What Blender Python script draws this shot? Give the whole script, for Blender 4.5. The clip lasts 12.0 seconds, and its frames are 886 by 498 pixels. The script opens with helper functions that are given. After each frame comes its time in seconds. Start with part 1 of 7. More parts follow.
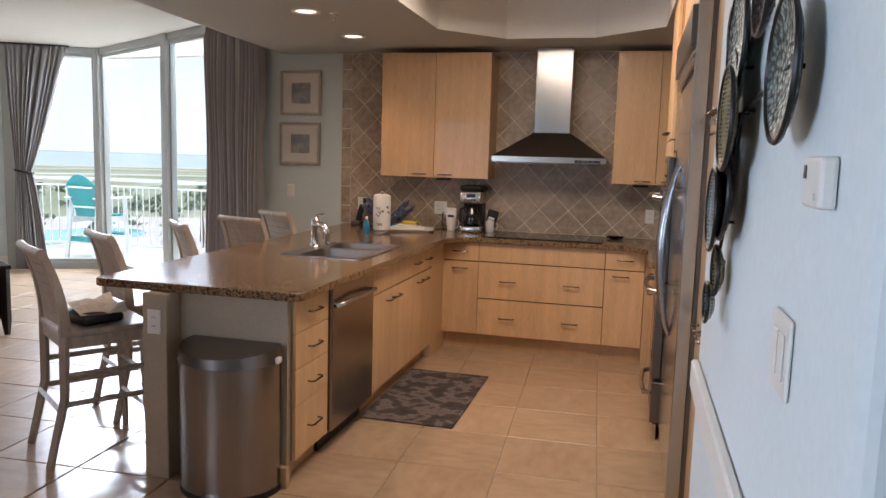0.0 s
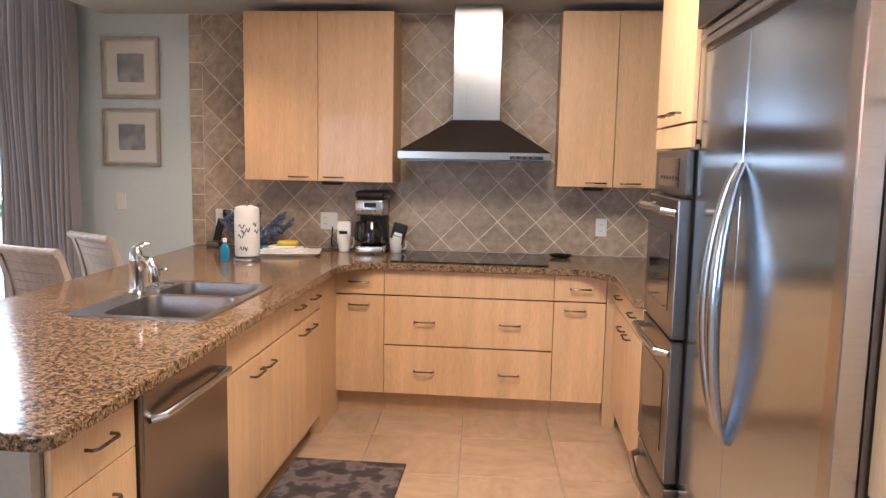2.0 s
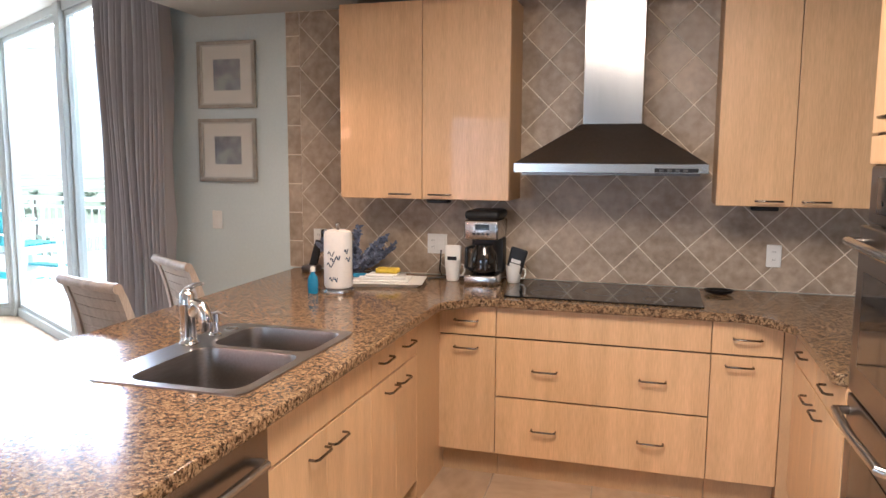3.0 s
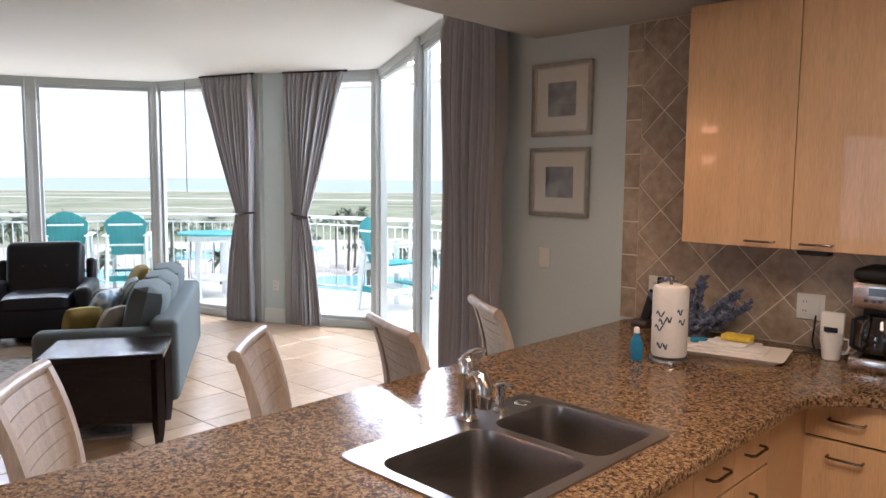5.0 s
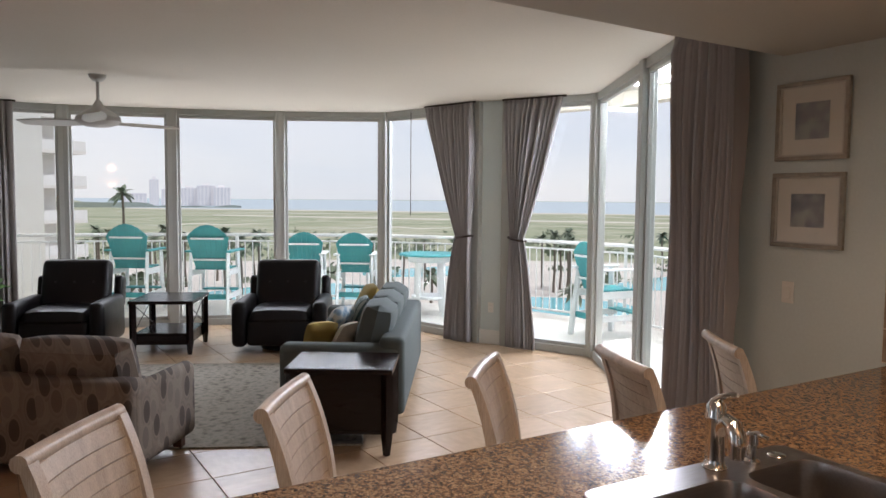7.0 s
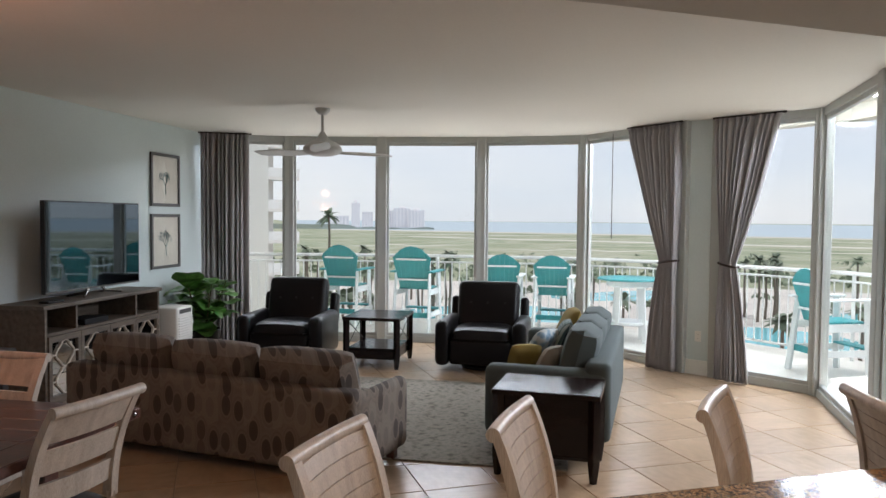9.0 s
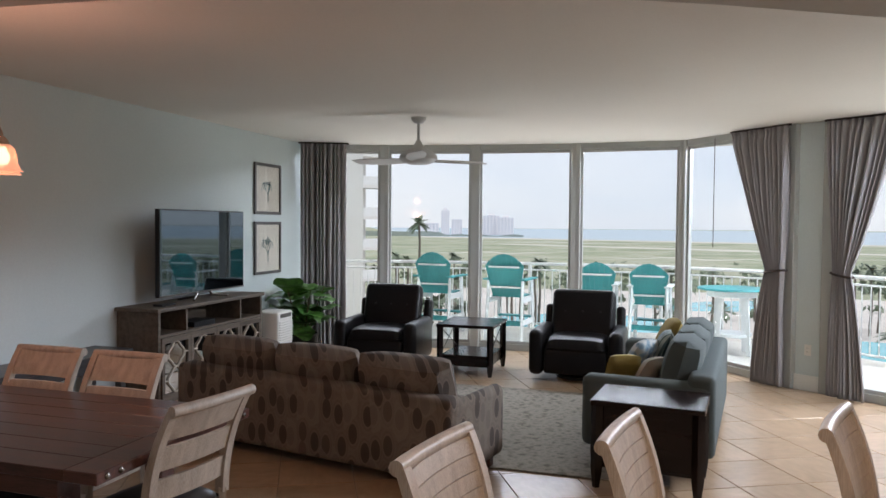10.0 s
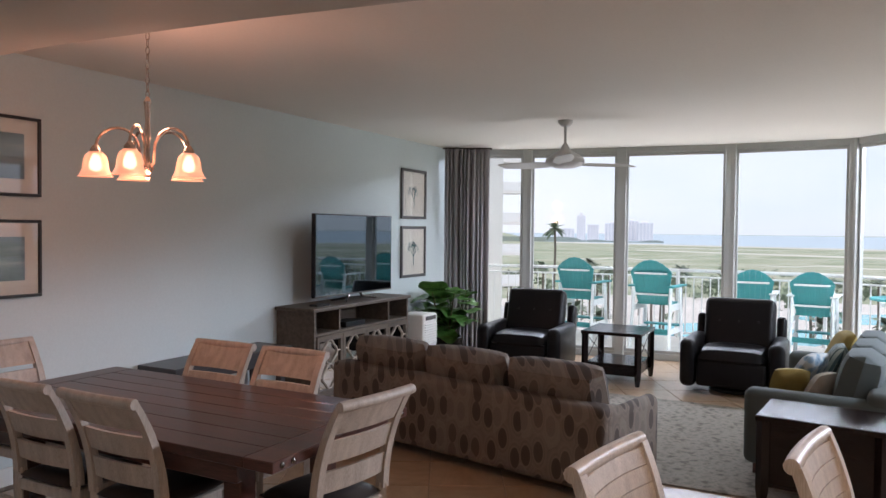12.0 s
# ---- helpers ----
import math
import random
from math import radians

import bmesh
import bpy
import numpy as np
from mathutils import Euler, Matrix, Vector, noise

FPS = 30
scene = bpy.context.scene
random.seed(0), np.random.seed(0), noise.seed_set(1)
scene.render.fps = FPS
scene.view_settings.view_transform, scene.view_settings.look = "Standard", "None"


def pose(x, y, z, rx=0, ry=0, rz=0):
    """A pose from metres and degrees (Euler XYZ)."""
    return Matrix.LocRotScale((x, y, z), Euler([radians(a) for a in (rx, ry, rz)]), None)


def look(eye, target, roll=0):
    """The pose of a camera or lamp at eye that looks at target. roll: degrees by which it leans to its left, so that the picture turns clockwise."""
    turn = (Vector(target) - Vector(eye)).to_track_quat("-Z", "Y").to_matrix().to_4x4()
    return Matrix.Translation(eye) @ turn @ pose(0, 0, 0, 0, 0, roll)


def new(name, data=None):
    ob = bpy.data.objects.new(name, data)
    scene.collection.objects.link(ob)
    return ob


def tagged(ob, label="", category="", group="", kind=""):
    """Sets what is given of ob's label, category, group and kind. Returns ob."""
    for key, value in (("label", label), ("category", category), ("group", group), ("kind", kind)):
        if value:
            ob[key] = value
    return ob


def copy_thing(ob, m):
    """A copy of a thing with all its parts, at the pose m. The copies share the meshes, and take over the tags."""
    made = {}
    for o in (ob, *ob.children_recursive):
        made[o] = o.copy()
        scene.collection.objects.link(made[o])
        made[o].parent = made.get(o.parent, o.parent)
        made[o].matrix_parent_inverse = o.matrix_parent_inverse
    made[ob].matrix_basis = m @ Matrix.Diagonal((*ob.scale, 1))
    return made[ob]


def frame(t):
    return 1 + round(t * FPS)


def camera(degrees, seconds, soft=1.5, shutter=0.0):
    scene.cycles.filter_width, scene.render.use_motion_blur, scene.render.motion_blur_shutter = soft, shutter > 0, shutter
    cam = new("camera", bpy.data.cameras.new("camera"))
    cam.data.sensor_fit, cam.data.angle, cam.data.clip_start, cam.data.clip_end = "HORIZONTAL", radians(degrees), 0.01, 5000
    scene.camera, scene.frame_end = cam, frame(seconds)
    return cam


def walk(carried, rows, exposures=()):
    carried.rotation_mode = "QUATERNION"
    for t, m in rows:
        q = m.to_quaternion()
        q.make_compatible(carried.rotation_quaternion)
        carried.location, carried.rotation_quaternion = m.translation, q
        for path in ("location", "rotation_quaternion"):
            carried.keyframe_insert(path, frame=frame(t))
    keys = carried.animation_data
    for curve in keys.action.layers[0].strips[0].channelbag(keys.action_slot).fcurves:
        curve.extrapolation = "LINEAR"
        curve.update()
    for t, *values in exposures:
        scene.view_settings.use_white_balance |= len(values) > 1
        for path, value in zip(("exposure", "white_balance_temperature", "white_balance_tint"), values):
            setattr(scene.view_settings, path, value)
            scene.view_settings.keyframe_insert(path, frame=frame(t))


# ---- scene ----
cam = camera(62.3, 12.0)

PATH = [
    (0, (0.321, 0.343, 1.519), (-0.176, 2.265, 1.276), 1.7),
    (0.5, (0.081, 0.665, 1.51), (-0.259, 2.621, 1.27), 1.6),
    (1, (0.005, 1.064, 1.503), (-0.226, 3.036, 1.262), 1.5),
    (1.5, (-0.041, 1.463, 1.502), (-0.227, 3.44, 1.264), 1.3),
    (2, (-0.102, 1.837, 1.515), (-0.294, 3.813, 1.272), 1.1),
    (2.5, (-0.119, 2.226, 1.524), (-0.423, 4.188, 1.279), 0.7),
    (2.7, (-0.093, 2.381, 1.55), (-0.504, 4.323, 1.303), 0.5),
    (4.3, (-0.228, 3.17, 1.622), (-1.363, 4.803, 1.407), 0.4),
    (4.5, (-0.233, 3.197, 1.625), (-1.458, 4.764, 1.417), 0.4),
    (5, (-0.25, 3.208, 1.64), (-1.648, 4.625, 1.447), 0.5),
    (5.5, (-0.28, 3.19, 1.65), (-1.797, 4.481, 1.47), 0.5),
    (6, (-0.296, 3.169, 1.659), (-1.899, 4.352, 1.491), 0.5),
    (6.3, (-0.299, 3.159, 1.661), (-1.946, 4.284, 1.503), 0.6),
    (6.5, (-0.309, 3.152, 1.663), (-1.984, 4.234, 1.509), 0.5),
    (7, (-0.321, 3.126, 1.672), (-2.06, 4.105, 1.532), 0.5),
    (7.2, (-0.306, 3.117, 1.683), (-2.072, 4.045, 1.545), 0.4),
    (8.8, (-0.359, 3.004, 1.671), (-2.277, 3.565, 1.591), 0.7),
    (9, (-0.349, 2.997, 1.68), (-2.282, 3.504, 1.596), 0.5),
    (9.5, (-0.359, 2.973, 1.681), (-2.321, 3.354, 1.607), 0.5),
    (10, (-0.362, 2.945, 1.681), (-2.343, 3.214, 1.615), 0.5),
    (10.5, (-0.376, 2.916, 1.68), (-2.367, 3.092, 1.618), 0.6),
    (11, (-0.379, 2.885, 1.673), (-2.376, 2.976, 1.616), 0.6),
    (11.5, (-0.385, 2.863, 1.669), (-2.384, 2.868, 1.614), 0.6),
    (12, (-0.384, 2.837, 1.67), (-2.381, 2.741, 1.615), 0.6),
]
walk(cam, [(t, look(eye, target, roll)) for t, eye, target, roll in PATH],
     [(0.0, 0.24, 5850, 14), (0.7, 0.65, 5850, 12), (1.5, 1.05, 5450, 12), (2.5, 1.2, 5400, 12), (3.5, 1.0, 5450, 12), (4.5, 0.6, 5650, 14), (5.5, 0.12, 6000, 18), (6.5, -0.1, 6300, 18), (7.2, -0.2, 6350, 17), (9.0, -0.2, 6250, 14), (12.0, 0.05, 6000, 18)])

# ---- light ----
world = bpy.data.worlds.new("sky")
scene.world = world
world.use_nodes = True
wn = world.node_tree
sky = wn.nodes.new("ShaderNodeTexSky")
sky.sky_type, sky.sun_disc = "NISHITA", False
sky.sun_elevation, sky.sun_rotation = radians(67), radians(32)
sky.air_density, sky.dust_density, sky.ozone_density = 1.0, 0.3, 3.0
haze = wn.nodes.new("ShaderNodeMix")
haze.data_type = "RGBA"
haze.inputs[0].default_value = 0.84
cloud_co, cloud_map = wn.nodes.new("ShaderNodeTexCoord"), wn.nodes.new("ShaderNodeMapping")
cloud_map.inputs["Scale"].default_value = (1.0, 1.0, 3.2)
cloud_noise, cloud_ramp = wn.nodes.new("ShaderNodeTexNoise"), wn.nodes.new("ShaderNodeValToRGB")
cloud_noise.inputs["Scale"].default_value, cloud_noise.inputs["Detail"].default_value = 2.6, 5
cloud_ramp.color_ramp.elements[0].position, cloud_ramp.color_ramp.elements[1].position = 0.36, 0.66
cloud_ramp.color_ramp.elements[0].color, cloud_ramp.color_ramp.elements[1].color = (0.87, 0.915, 0.97, 1), (1, 1, 1, 1)
cloud_mul = wn.nodes.new("ShaderNodeVectorMath")
cloud_mul.operation, cloud_mul.inputs[1].default_value = "MULTIPLY", (9.1, 9.0, 9.05)
wn.links.new(cloud_co.outputs["Generated"], cloud_map.inputs[0])
wn.links.new(cloud_map.outputs[0], cloud_noise.inputs["Vector"])
wn.links.new(cloud_noise.outputs[0], cloud_ramp.inputs[0])
wn.links.new(cloud_ramp.outputs[0], cloud_mul.inputs[0])
wn.links.new(cloud_mul.outputs[0], haze.inputs[7])
wn.links.new(sky.outputs[0], haze.inputs[6])
wn.links.new(haze.outputs[2], wn.nodes["Background"].inputs[0])
wn.nodes["Background"].inputs[1].default_value = 0.12
sun = new("sun", bpy.data.lights.new("sun", "SUN"))
sun.data.energy, sun.data.angle, sun.data.color = 2.3, radians(3), (1, 0.96, 0.90)
sun.matrix_world = look((10, 34, 80), (-8, 5, 0))

# the third downlight is unseen, added to carry on the row
CANS = ((-1.77, 4.77), (-1.82, 5.71), (-1.77, 3.80))
CAN_W = 17
# unseen area lamp added in the recess; it has no fixture
tray = new("tray_fill_lamp", bpy.data.lights.new("tray_fill_lamp", "AREA"))
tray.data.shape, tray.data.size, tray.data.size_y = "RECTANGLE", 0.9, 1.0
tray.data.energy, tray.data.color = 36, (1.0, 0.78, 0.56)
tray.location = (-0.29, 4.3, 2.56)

# added stand-in sky lamps at each window head, outside and above the glass
for x, y, ln, w, aim in ((-12.0, 3.2, 1.5, 55, (0, 2.2, 2.3)), (-11.7, 4.8, 1.5, 55, (0, 2.0, 2.3)), (-11.2, 6.3, 1.5, 55, (0.3, 1.8, 2.3)), (-10.4, 7.7, 1.5, 55, (-1, 1.5, 2.3)), (-9.2, 8.7, 1.4, 40, (-4, 2.0, 2.2)),
                         (-7.2, 9.6, 1.4, 300, (-5.0, 0.5, 2.5)), (-5.4, 9.3, 1.6, 135, (-4.5, 0.0, 2.5)), (-3.9, 8.7, 1.4, 110, (-5.0, 0.5, 2.5))):
    la = new("window_fill_lamp", bpy.data.lights.new("window_fill_lamp", "AREA"))
    la.data.shape, la.data.size, la.data.size_y = "RECTANGLE", ln, 0.13
    la.data.energy, la.data.color = w, (0.86, 0.93, 1.0)
    la.matrix_world = look((x, y, 2.955), aim)

# added lamps hidden at each window sill, throwing light up like a sunlit deck
for (ax, ay), (bx_, by), w in (((-10.50, 2.42), (-10.45, 3.50), 22), ((-10.45, 3.50), (-10.13, 4.71), 22), ((-10.13, 4.71), (-9.69, 5.97), 22), ((-9.69, 5.97), (-9.05, 7.16), 20), ((-9.05, 7.16), (-7.48, 7.60), 14),
                                 ((-7.15, 7.80), (-6.22, 8.28), 13), ((-6.22, 8.28), (-3.90, 6.95), 13)):
    d = Vector((bx_ - ax, by - ay)).normalized()
    o = Vector((-d.y, d.x))
    if o.dot(Vector((-6.0 - ax, 4.5 - ay))) > 0:
        o = -o
    c = Vector(((ax + bx_) / 2, (ay + by) / 2)) + o * 0.22
    la = new("window_fill_lamp", bpy.data.lights.new("window_fill_lamp", "AREA"))
    la.data.shape, la.data.size, la.data.size_y = "RECTANGLE", Vector((bx_ - ax, by - ay)).length - 0.2, 0.16
    la.data.energy, la.data.color = w, (1.0, 0.97, 0.90)
    up = Vector((-o.x, -o.y, 1.1)).normalized()
    side = Vector((d.x, d.y, 0))
    m = Matrix((side, (-up).cross(side), -up)).transposed()
    la.matrix_world = Matrix.Translation((c.x, c.y, 0.03)) @ m.to_4x4()

# added lamp in the unseen window, aimed to brighten the blue hall wall
la = new("window_fill_lamp", bpy.data.lights.new("window_fill_lamp", "AREA"))
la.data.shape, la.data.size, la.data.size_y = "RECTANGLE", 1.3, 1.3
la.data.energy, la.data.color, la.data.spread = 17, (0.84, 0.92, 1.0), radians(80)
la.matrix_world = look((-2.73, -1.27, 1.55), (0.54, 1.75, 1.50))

# ---- materials ----
def mat(name, col, rough=0.5, metal=0.0, var=0.08, scale=6.0, fine=60.0, bump=0.0, bscale=80.0, stretch=(1, 1, 1), spec=0.5, coat=0.0, col2=None, mix=None):
    m = bpy.data.materials.new(name)
    m.use_nodes = True
    t = m.node_tree
    b = t.nodes["Principled BSDF"]
    b.inputs["Roughness"].default_value, b.inputs["Metallic"].default_value = rough, metal
    b.inputs["Specular IOR Level"].default_value = spec
    b.inputs["Coat Weight"].default_value = coat
    co = t.nodes.new("ShaderNodeTexCoord")
    mp = t.nodes.new("ShaderNodeMapping")
    mp.inputs["Scale"].default_value = stretch
    t.links.new(co.outputs["Object"], mp.inputs[0])
    n1 = t.nodes.new("ShaderNodeTexNoise")
    n1.inputs["Scale"].default_value, n1.inputs["Detail"].default_value = scale, 4
    n2 = t.nodes.new("ShaderNodeTexNoise")
    n2.inputs["Scale"].default_value, n2.inputs["Detail"].default_value = fine, 3
    t.links.new(mp.outputs[0], n1.inputs[0])
    t.links.new(mp.outputs[0], n2.inputs[0])
    ad = t.nodes.new("ShaderNodeMath")
    ad.operation = "ADD"
    t.links.new(n1.outputs[0], ad.inputs[0])
    t.links.new(n2.outputs[0], ad.inputs[1])
    rp = t.nodes.new("ShaderNodeValToRGB")
    lo = [max(0, c * (1 - 2 * var)) for c in col]
    hi = [min(1, c * (1 + 1.2 * var)) for c in (col2 or col)]
    rp.color_ramp.elements[0].position, rp.color_ramp.elements[1].position = 0.3, 0.7
    rp.color_ramp.elements[0].color, rp.color_ramp.elements[1].color = (*lo, 1), (*hi, 1)
    hf = t.nodes.new("ShaderNodeMath")
    hf.operation, hf.inputs[1].default_value = "MULTIPLY", 0.5
    t.links.new(ad.outputs[0], hf.inputs[0])
    t.links.new(hf.outputs[0], rp.inputs[0])
    t.links.new(rp.outputs[0], b.inputs["Base Color"])
    rv = t.nodes.new("ShaderNodeMapRange")
    rv.inputs[3].default_value, rv.inputs[4].default_value = max(0.02, rough * 0.85), min(1, rough * 1.15)
    t.links.new(n1.outputs[0], rv.inputs[0])
    t.links.new(rv.outputs[0], b.inputs["Roughness"])
    if bump:
        n3 = t.nodes.new("ShaderNodeTexNoise")
        n3.inputs["Scale"].default_value, n3.inputs["Detail"].default_value = bscale, 3
        t.links.new(mp.outputs[0], n3.inputs[0])
        bp = t.nodes.new("ShaderNodeBump")
        bp.inputs["Strength"].default_value, bp.inputs["Distance"].default_value = bump, 0.004
        t.links.new(n3.outputs[0], bp.inputs["Height"])
        t.links.new(bp.outputs[0], b.inputs["Normal"])
    return m


def per_piece(m, lo=0.85, hi=1.12):
    """Vary the colour of m from object to object."""
    t = m.node_tree
    b = t.nodes["Principled BSDF"]
    src = b.inputs["Base Color"].links[0].from_socket
    oi = t.nodes.new("ShaderNodeObjectInfo")
    mr = t.nodes.new("ShaderNodeMapRange")
    mr.inputs[3].default_value, mr.inputs[4].default_value = lo, hi
    t.links.new(oi.outputs["Random"], mr.inputs[0])
    hs = t.nodes.new("ShaderNodeHueSaturation")
    t.links.new(mr.outputs[0], hs.inputs["Value"])
    t.links.new(src, hs.inputs["Color"])
    t.links.new(hs.outputs[0], b.inputs["Base Color"])
    return m


def roam(m):
    """Start the pattern of m at another place on each object."""
    t = m.node_tree
    mp = [n for n in t.nodes if n.bl_idname == "ShaderNodeMapping"][0]
    oi, mu = t.nodes.new("ShaderNodeObjectInfo"), t.nodes.new("ShaderNodeMath")
    mu.operation, mu.inputs[1].default_value = "MULTIPLY", 60.0
    t.links.new(oi.outputs["Random"], mu.inputs[0])
    t.links.new(mu.outputs[0], mp.inputs["Location"])


def glow(name, col, strength):
    m = bpy.data.materials.new(name)
    m.use_nodes = True
    b = m.node_tree.nodes["Principled BSDF"]
    b.inputs["Base Color"].default_value = (*col, 1)
    b.inputs["Emission Color"].default_value, b.inputs["Emission Strength"].default_value = (*col, 1), strength
    return m


def glass(name, tint=(1, 1, 1), gloss=0.06):
    m = bpy.data.materials.new(name)
    m.use_nodes = True
    t = m.node_tree
    t.nodes.remove(t.nodes["Principled BSDF"])
    tr, gl, mx = t.nodes.new("ShaderNodeBsdfTransparent"), t.nodes.new("ShaderNodeBsdfGlossy"), t.nodes.new("ShaderNodeMixShader")
    tr.inputs[0].default_value = (*tint, 1)
    gl.inputs["Roughness"].default_value = 0.02
    mx.inputs[0].default_value = gloss
    t.links.new(tr.outputs[0], mx.inputs[1])
    t.links.new(gl.outputs[0], mx.inputs[2])
    t.links.new(mx.outputs[0], t.nodes["Material Output"].inputs[0])
    return m


def ramped(name, tex, stops, rough, scale, bump=0.0, stretch=(1, 1, 1), coat=0.0, detail=6.0):
    """A material whose colour runs through stops along one texture."""
    m = bpy.data.materials.new(name)
    m.use_nodes = True
    t = m.node_tree
    b = t.nodes["Principled BSDF"]
    b.inputs["Roughness"].default_value, b.inputs["Coat Weight"].default_value = rough, coat
    b.inputs["Coat Roughness"].default_value = 0.05
    co, mp = t.nodes.new("ShaderNodeTexCoord"), t.nodes.new("ShaderNodeMapping")
    mp.inputs["Scale"].default_value = stretch
    t.links.new(co.outputs["Object"], mp.inputs[0])
    n = t.nodes.new(tex)
    n.inputs["Scale"].default_value = scale
    if "Noise" in tex:
        n.inputs["Detail"].default_value = detail
    t.links.new(mp.outputs[0], n.inputs["Vector"])
    rp = t.nodes.new("ShaderNodeValToRGB")
    el = rp.color_ramp.elements
    while len(el) < len(stops):
        el.new(0.5)
    for e, (p, c) in zip(el, stops):
        e.position, e.color = p, (*c, 1)
    t.links.new(n.outputs[0], rp.inputs[0])
    t.links.new(rp.outputs[0], b.inputs["Base Color"])
    if bump:
        bp = t.nodes.new("ShaderNodeBump")
        bp.inputs["Strength"].default_value, bp.inputs["Distance"].default_value = bump, 0.004
        t.links.new(n.outputs[0], bp.inputs["Height"])
        t.links.new(bp.outputs[0], b.inputs["Normal"])
    return m


M_WALL = mat("wall_paint", (0.60, 0.67, 0.67), 0.75, var=0.03, scale=1.2, bump=0.08, bscale=160)
M_WALLB = mat("hall_paint", (0.72, 0.80, 0.84), 0.7, var=0.03, scale=1.2, bump=0.06, bscale=160)
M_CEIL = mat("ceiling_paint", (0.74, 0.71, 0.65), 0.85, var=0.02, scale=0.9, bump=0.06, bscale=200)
# ceiling paint again, toned darker for the shaded kitchen soffit
M_SOFF = mat("soffit_shade_tone", (0.50, 0.50, 0.46), 0.8, var=0.02, scale=0.9, bump=0.05, bscale=200)
M_WHITE = mat("white_paint", (0.78, 0.78, 0.75), 0.45, var=0.03, scale=4)
# white frames drawn mid grey: their backlit shade is put into the colour
M_FRAME = mat("backlit_frame_grey", (0.40, 0.41, 0.39), 0.45, var=0.03, scale=4)
M_TILE = per_piece(mat("floor_tile", (0.41, 0.28, 0.165), 0.30, var=0.085, scale=3.4, fine=11, bump=0.03, bscale=18, stretch=(0.8, 1.7, 1), col2=(0.47, 0.335, 0.225)), 0.90, 1.06)
roam(M_TILE)
# dark brown for the shade in the gaps between cabinet fronts
M_GAP_SHADE = mat("gap_shade_brown", (0.10, 0.06, 0.03), 0.7, var=0.1)
M_GROUT = mat("grout", (0.36, 0.30, 0.235), 0.9, var=0.08, scale=10)
M_WTILE = per_piece(mat("wall_tile", (0.39, 0.285, 0.19), 0.4, var=0.2, scale=4, fine=22, bump=0.06, bscale=25, col2=(0.44, 0.36, 0.275)), 0.85, 1.1)
M_WGROUT = mat("wall_grout", (0.76, 0.68, 0.56), 0.9, var=0.08, scale=10)
M_MAPLE = mat("maple_veneer", (0.61, 0.385, 0.195), 0.38, var=0.08, scale=2.5, fine=30, stretch=(6, 6, 0.5), bump=0.02, coat=0.15, col2=(0.68, 0.445, 0.24))
M_MAPLE = per_piece(M_MAPLE, 0.95, 1.05)
M_CARC = mat("maple_carcass", (0.55, 0.36, 0.19), 0.5, var=0.08, scale=3, stretch=(5, 5, 0.6))
M_PANEL = mat("peninsula_laminate", (0.42, 0.35, 0.26), 0.55, var=0.05, scale=4)
M_STEEL = mat("brushed_steel", (0.46, 0.455, 0.455), 0.22, 1.0, var=0.05, scale=5, fine=120, stretch=(1, 1, 0.04))
M_STEELH = mat("brushed_steel_across", (0.56, 0.54, 0.52), 0.24, 1.0, var=0.05, scale=5, fine=120, stretch=(0.05, 0.05, 1))
M_DSTEEL = mat("dark_steel", (0.22, 0.20, 0.19), 0.3, 1.0, var=0.06, scale=4)
M_DWS = mat("dark_brushed_steel", (0.30, 0.275, 0.26), 0.24, 1.0, var=0.06, scale=5, fine=120, stretch=(1, 1, 0.04))
# steel tinted blue, standing in for the windows it would reflect
M_FRIDGE = mat("blue_reflection_steel", (0.56, 0.64, 0.72), 0.17, 1.0, var=0.04, scale=4, fine=120, stretch=(0.05, 0.05, 1))
tg = M_FRIDGE.node_tree.nodes.new("ShaderNodeTangent")
tg.direction_type, tg.axis = "RADIAL", "Z"
fb = M_FRIDGE.node_tree.nodes["Principled BSDF"]
fb.inputs["Anisotropic"].default_value = 0.5
M_FRIDGE.node_tree.links.new(tg.outputs[0], fb.inputs["Tangent"])
M_CHROME = mat("chrome", (0.8, 0.8, 0.8), 0.06, 1.0, var=0.02)
M_NICKEL = mat("nickel", (0.22, 0.20, 0.185), 0.25, 1.0, var=0.04)
M_BLACKG = mat("black_glass", (0.012, 0.012, 0.013), 0.06, var=0.2, spec=0.6)
M_BLACK = mat("black_plastic", (0.015, 0.015, 0.016), 0.4, spec=0.3, var=0.2)
M_WPLAST = mat("white_plastic", (0.78, 0.77, 0.73), 0.4, var=0.02)
M_GLASS = glass("window_glass", (0.97, 0.99, 0.985), 0.022)


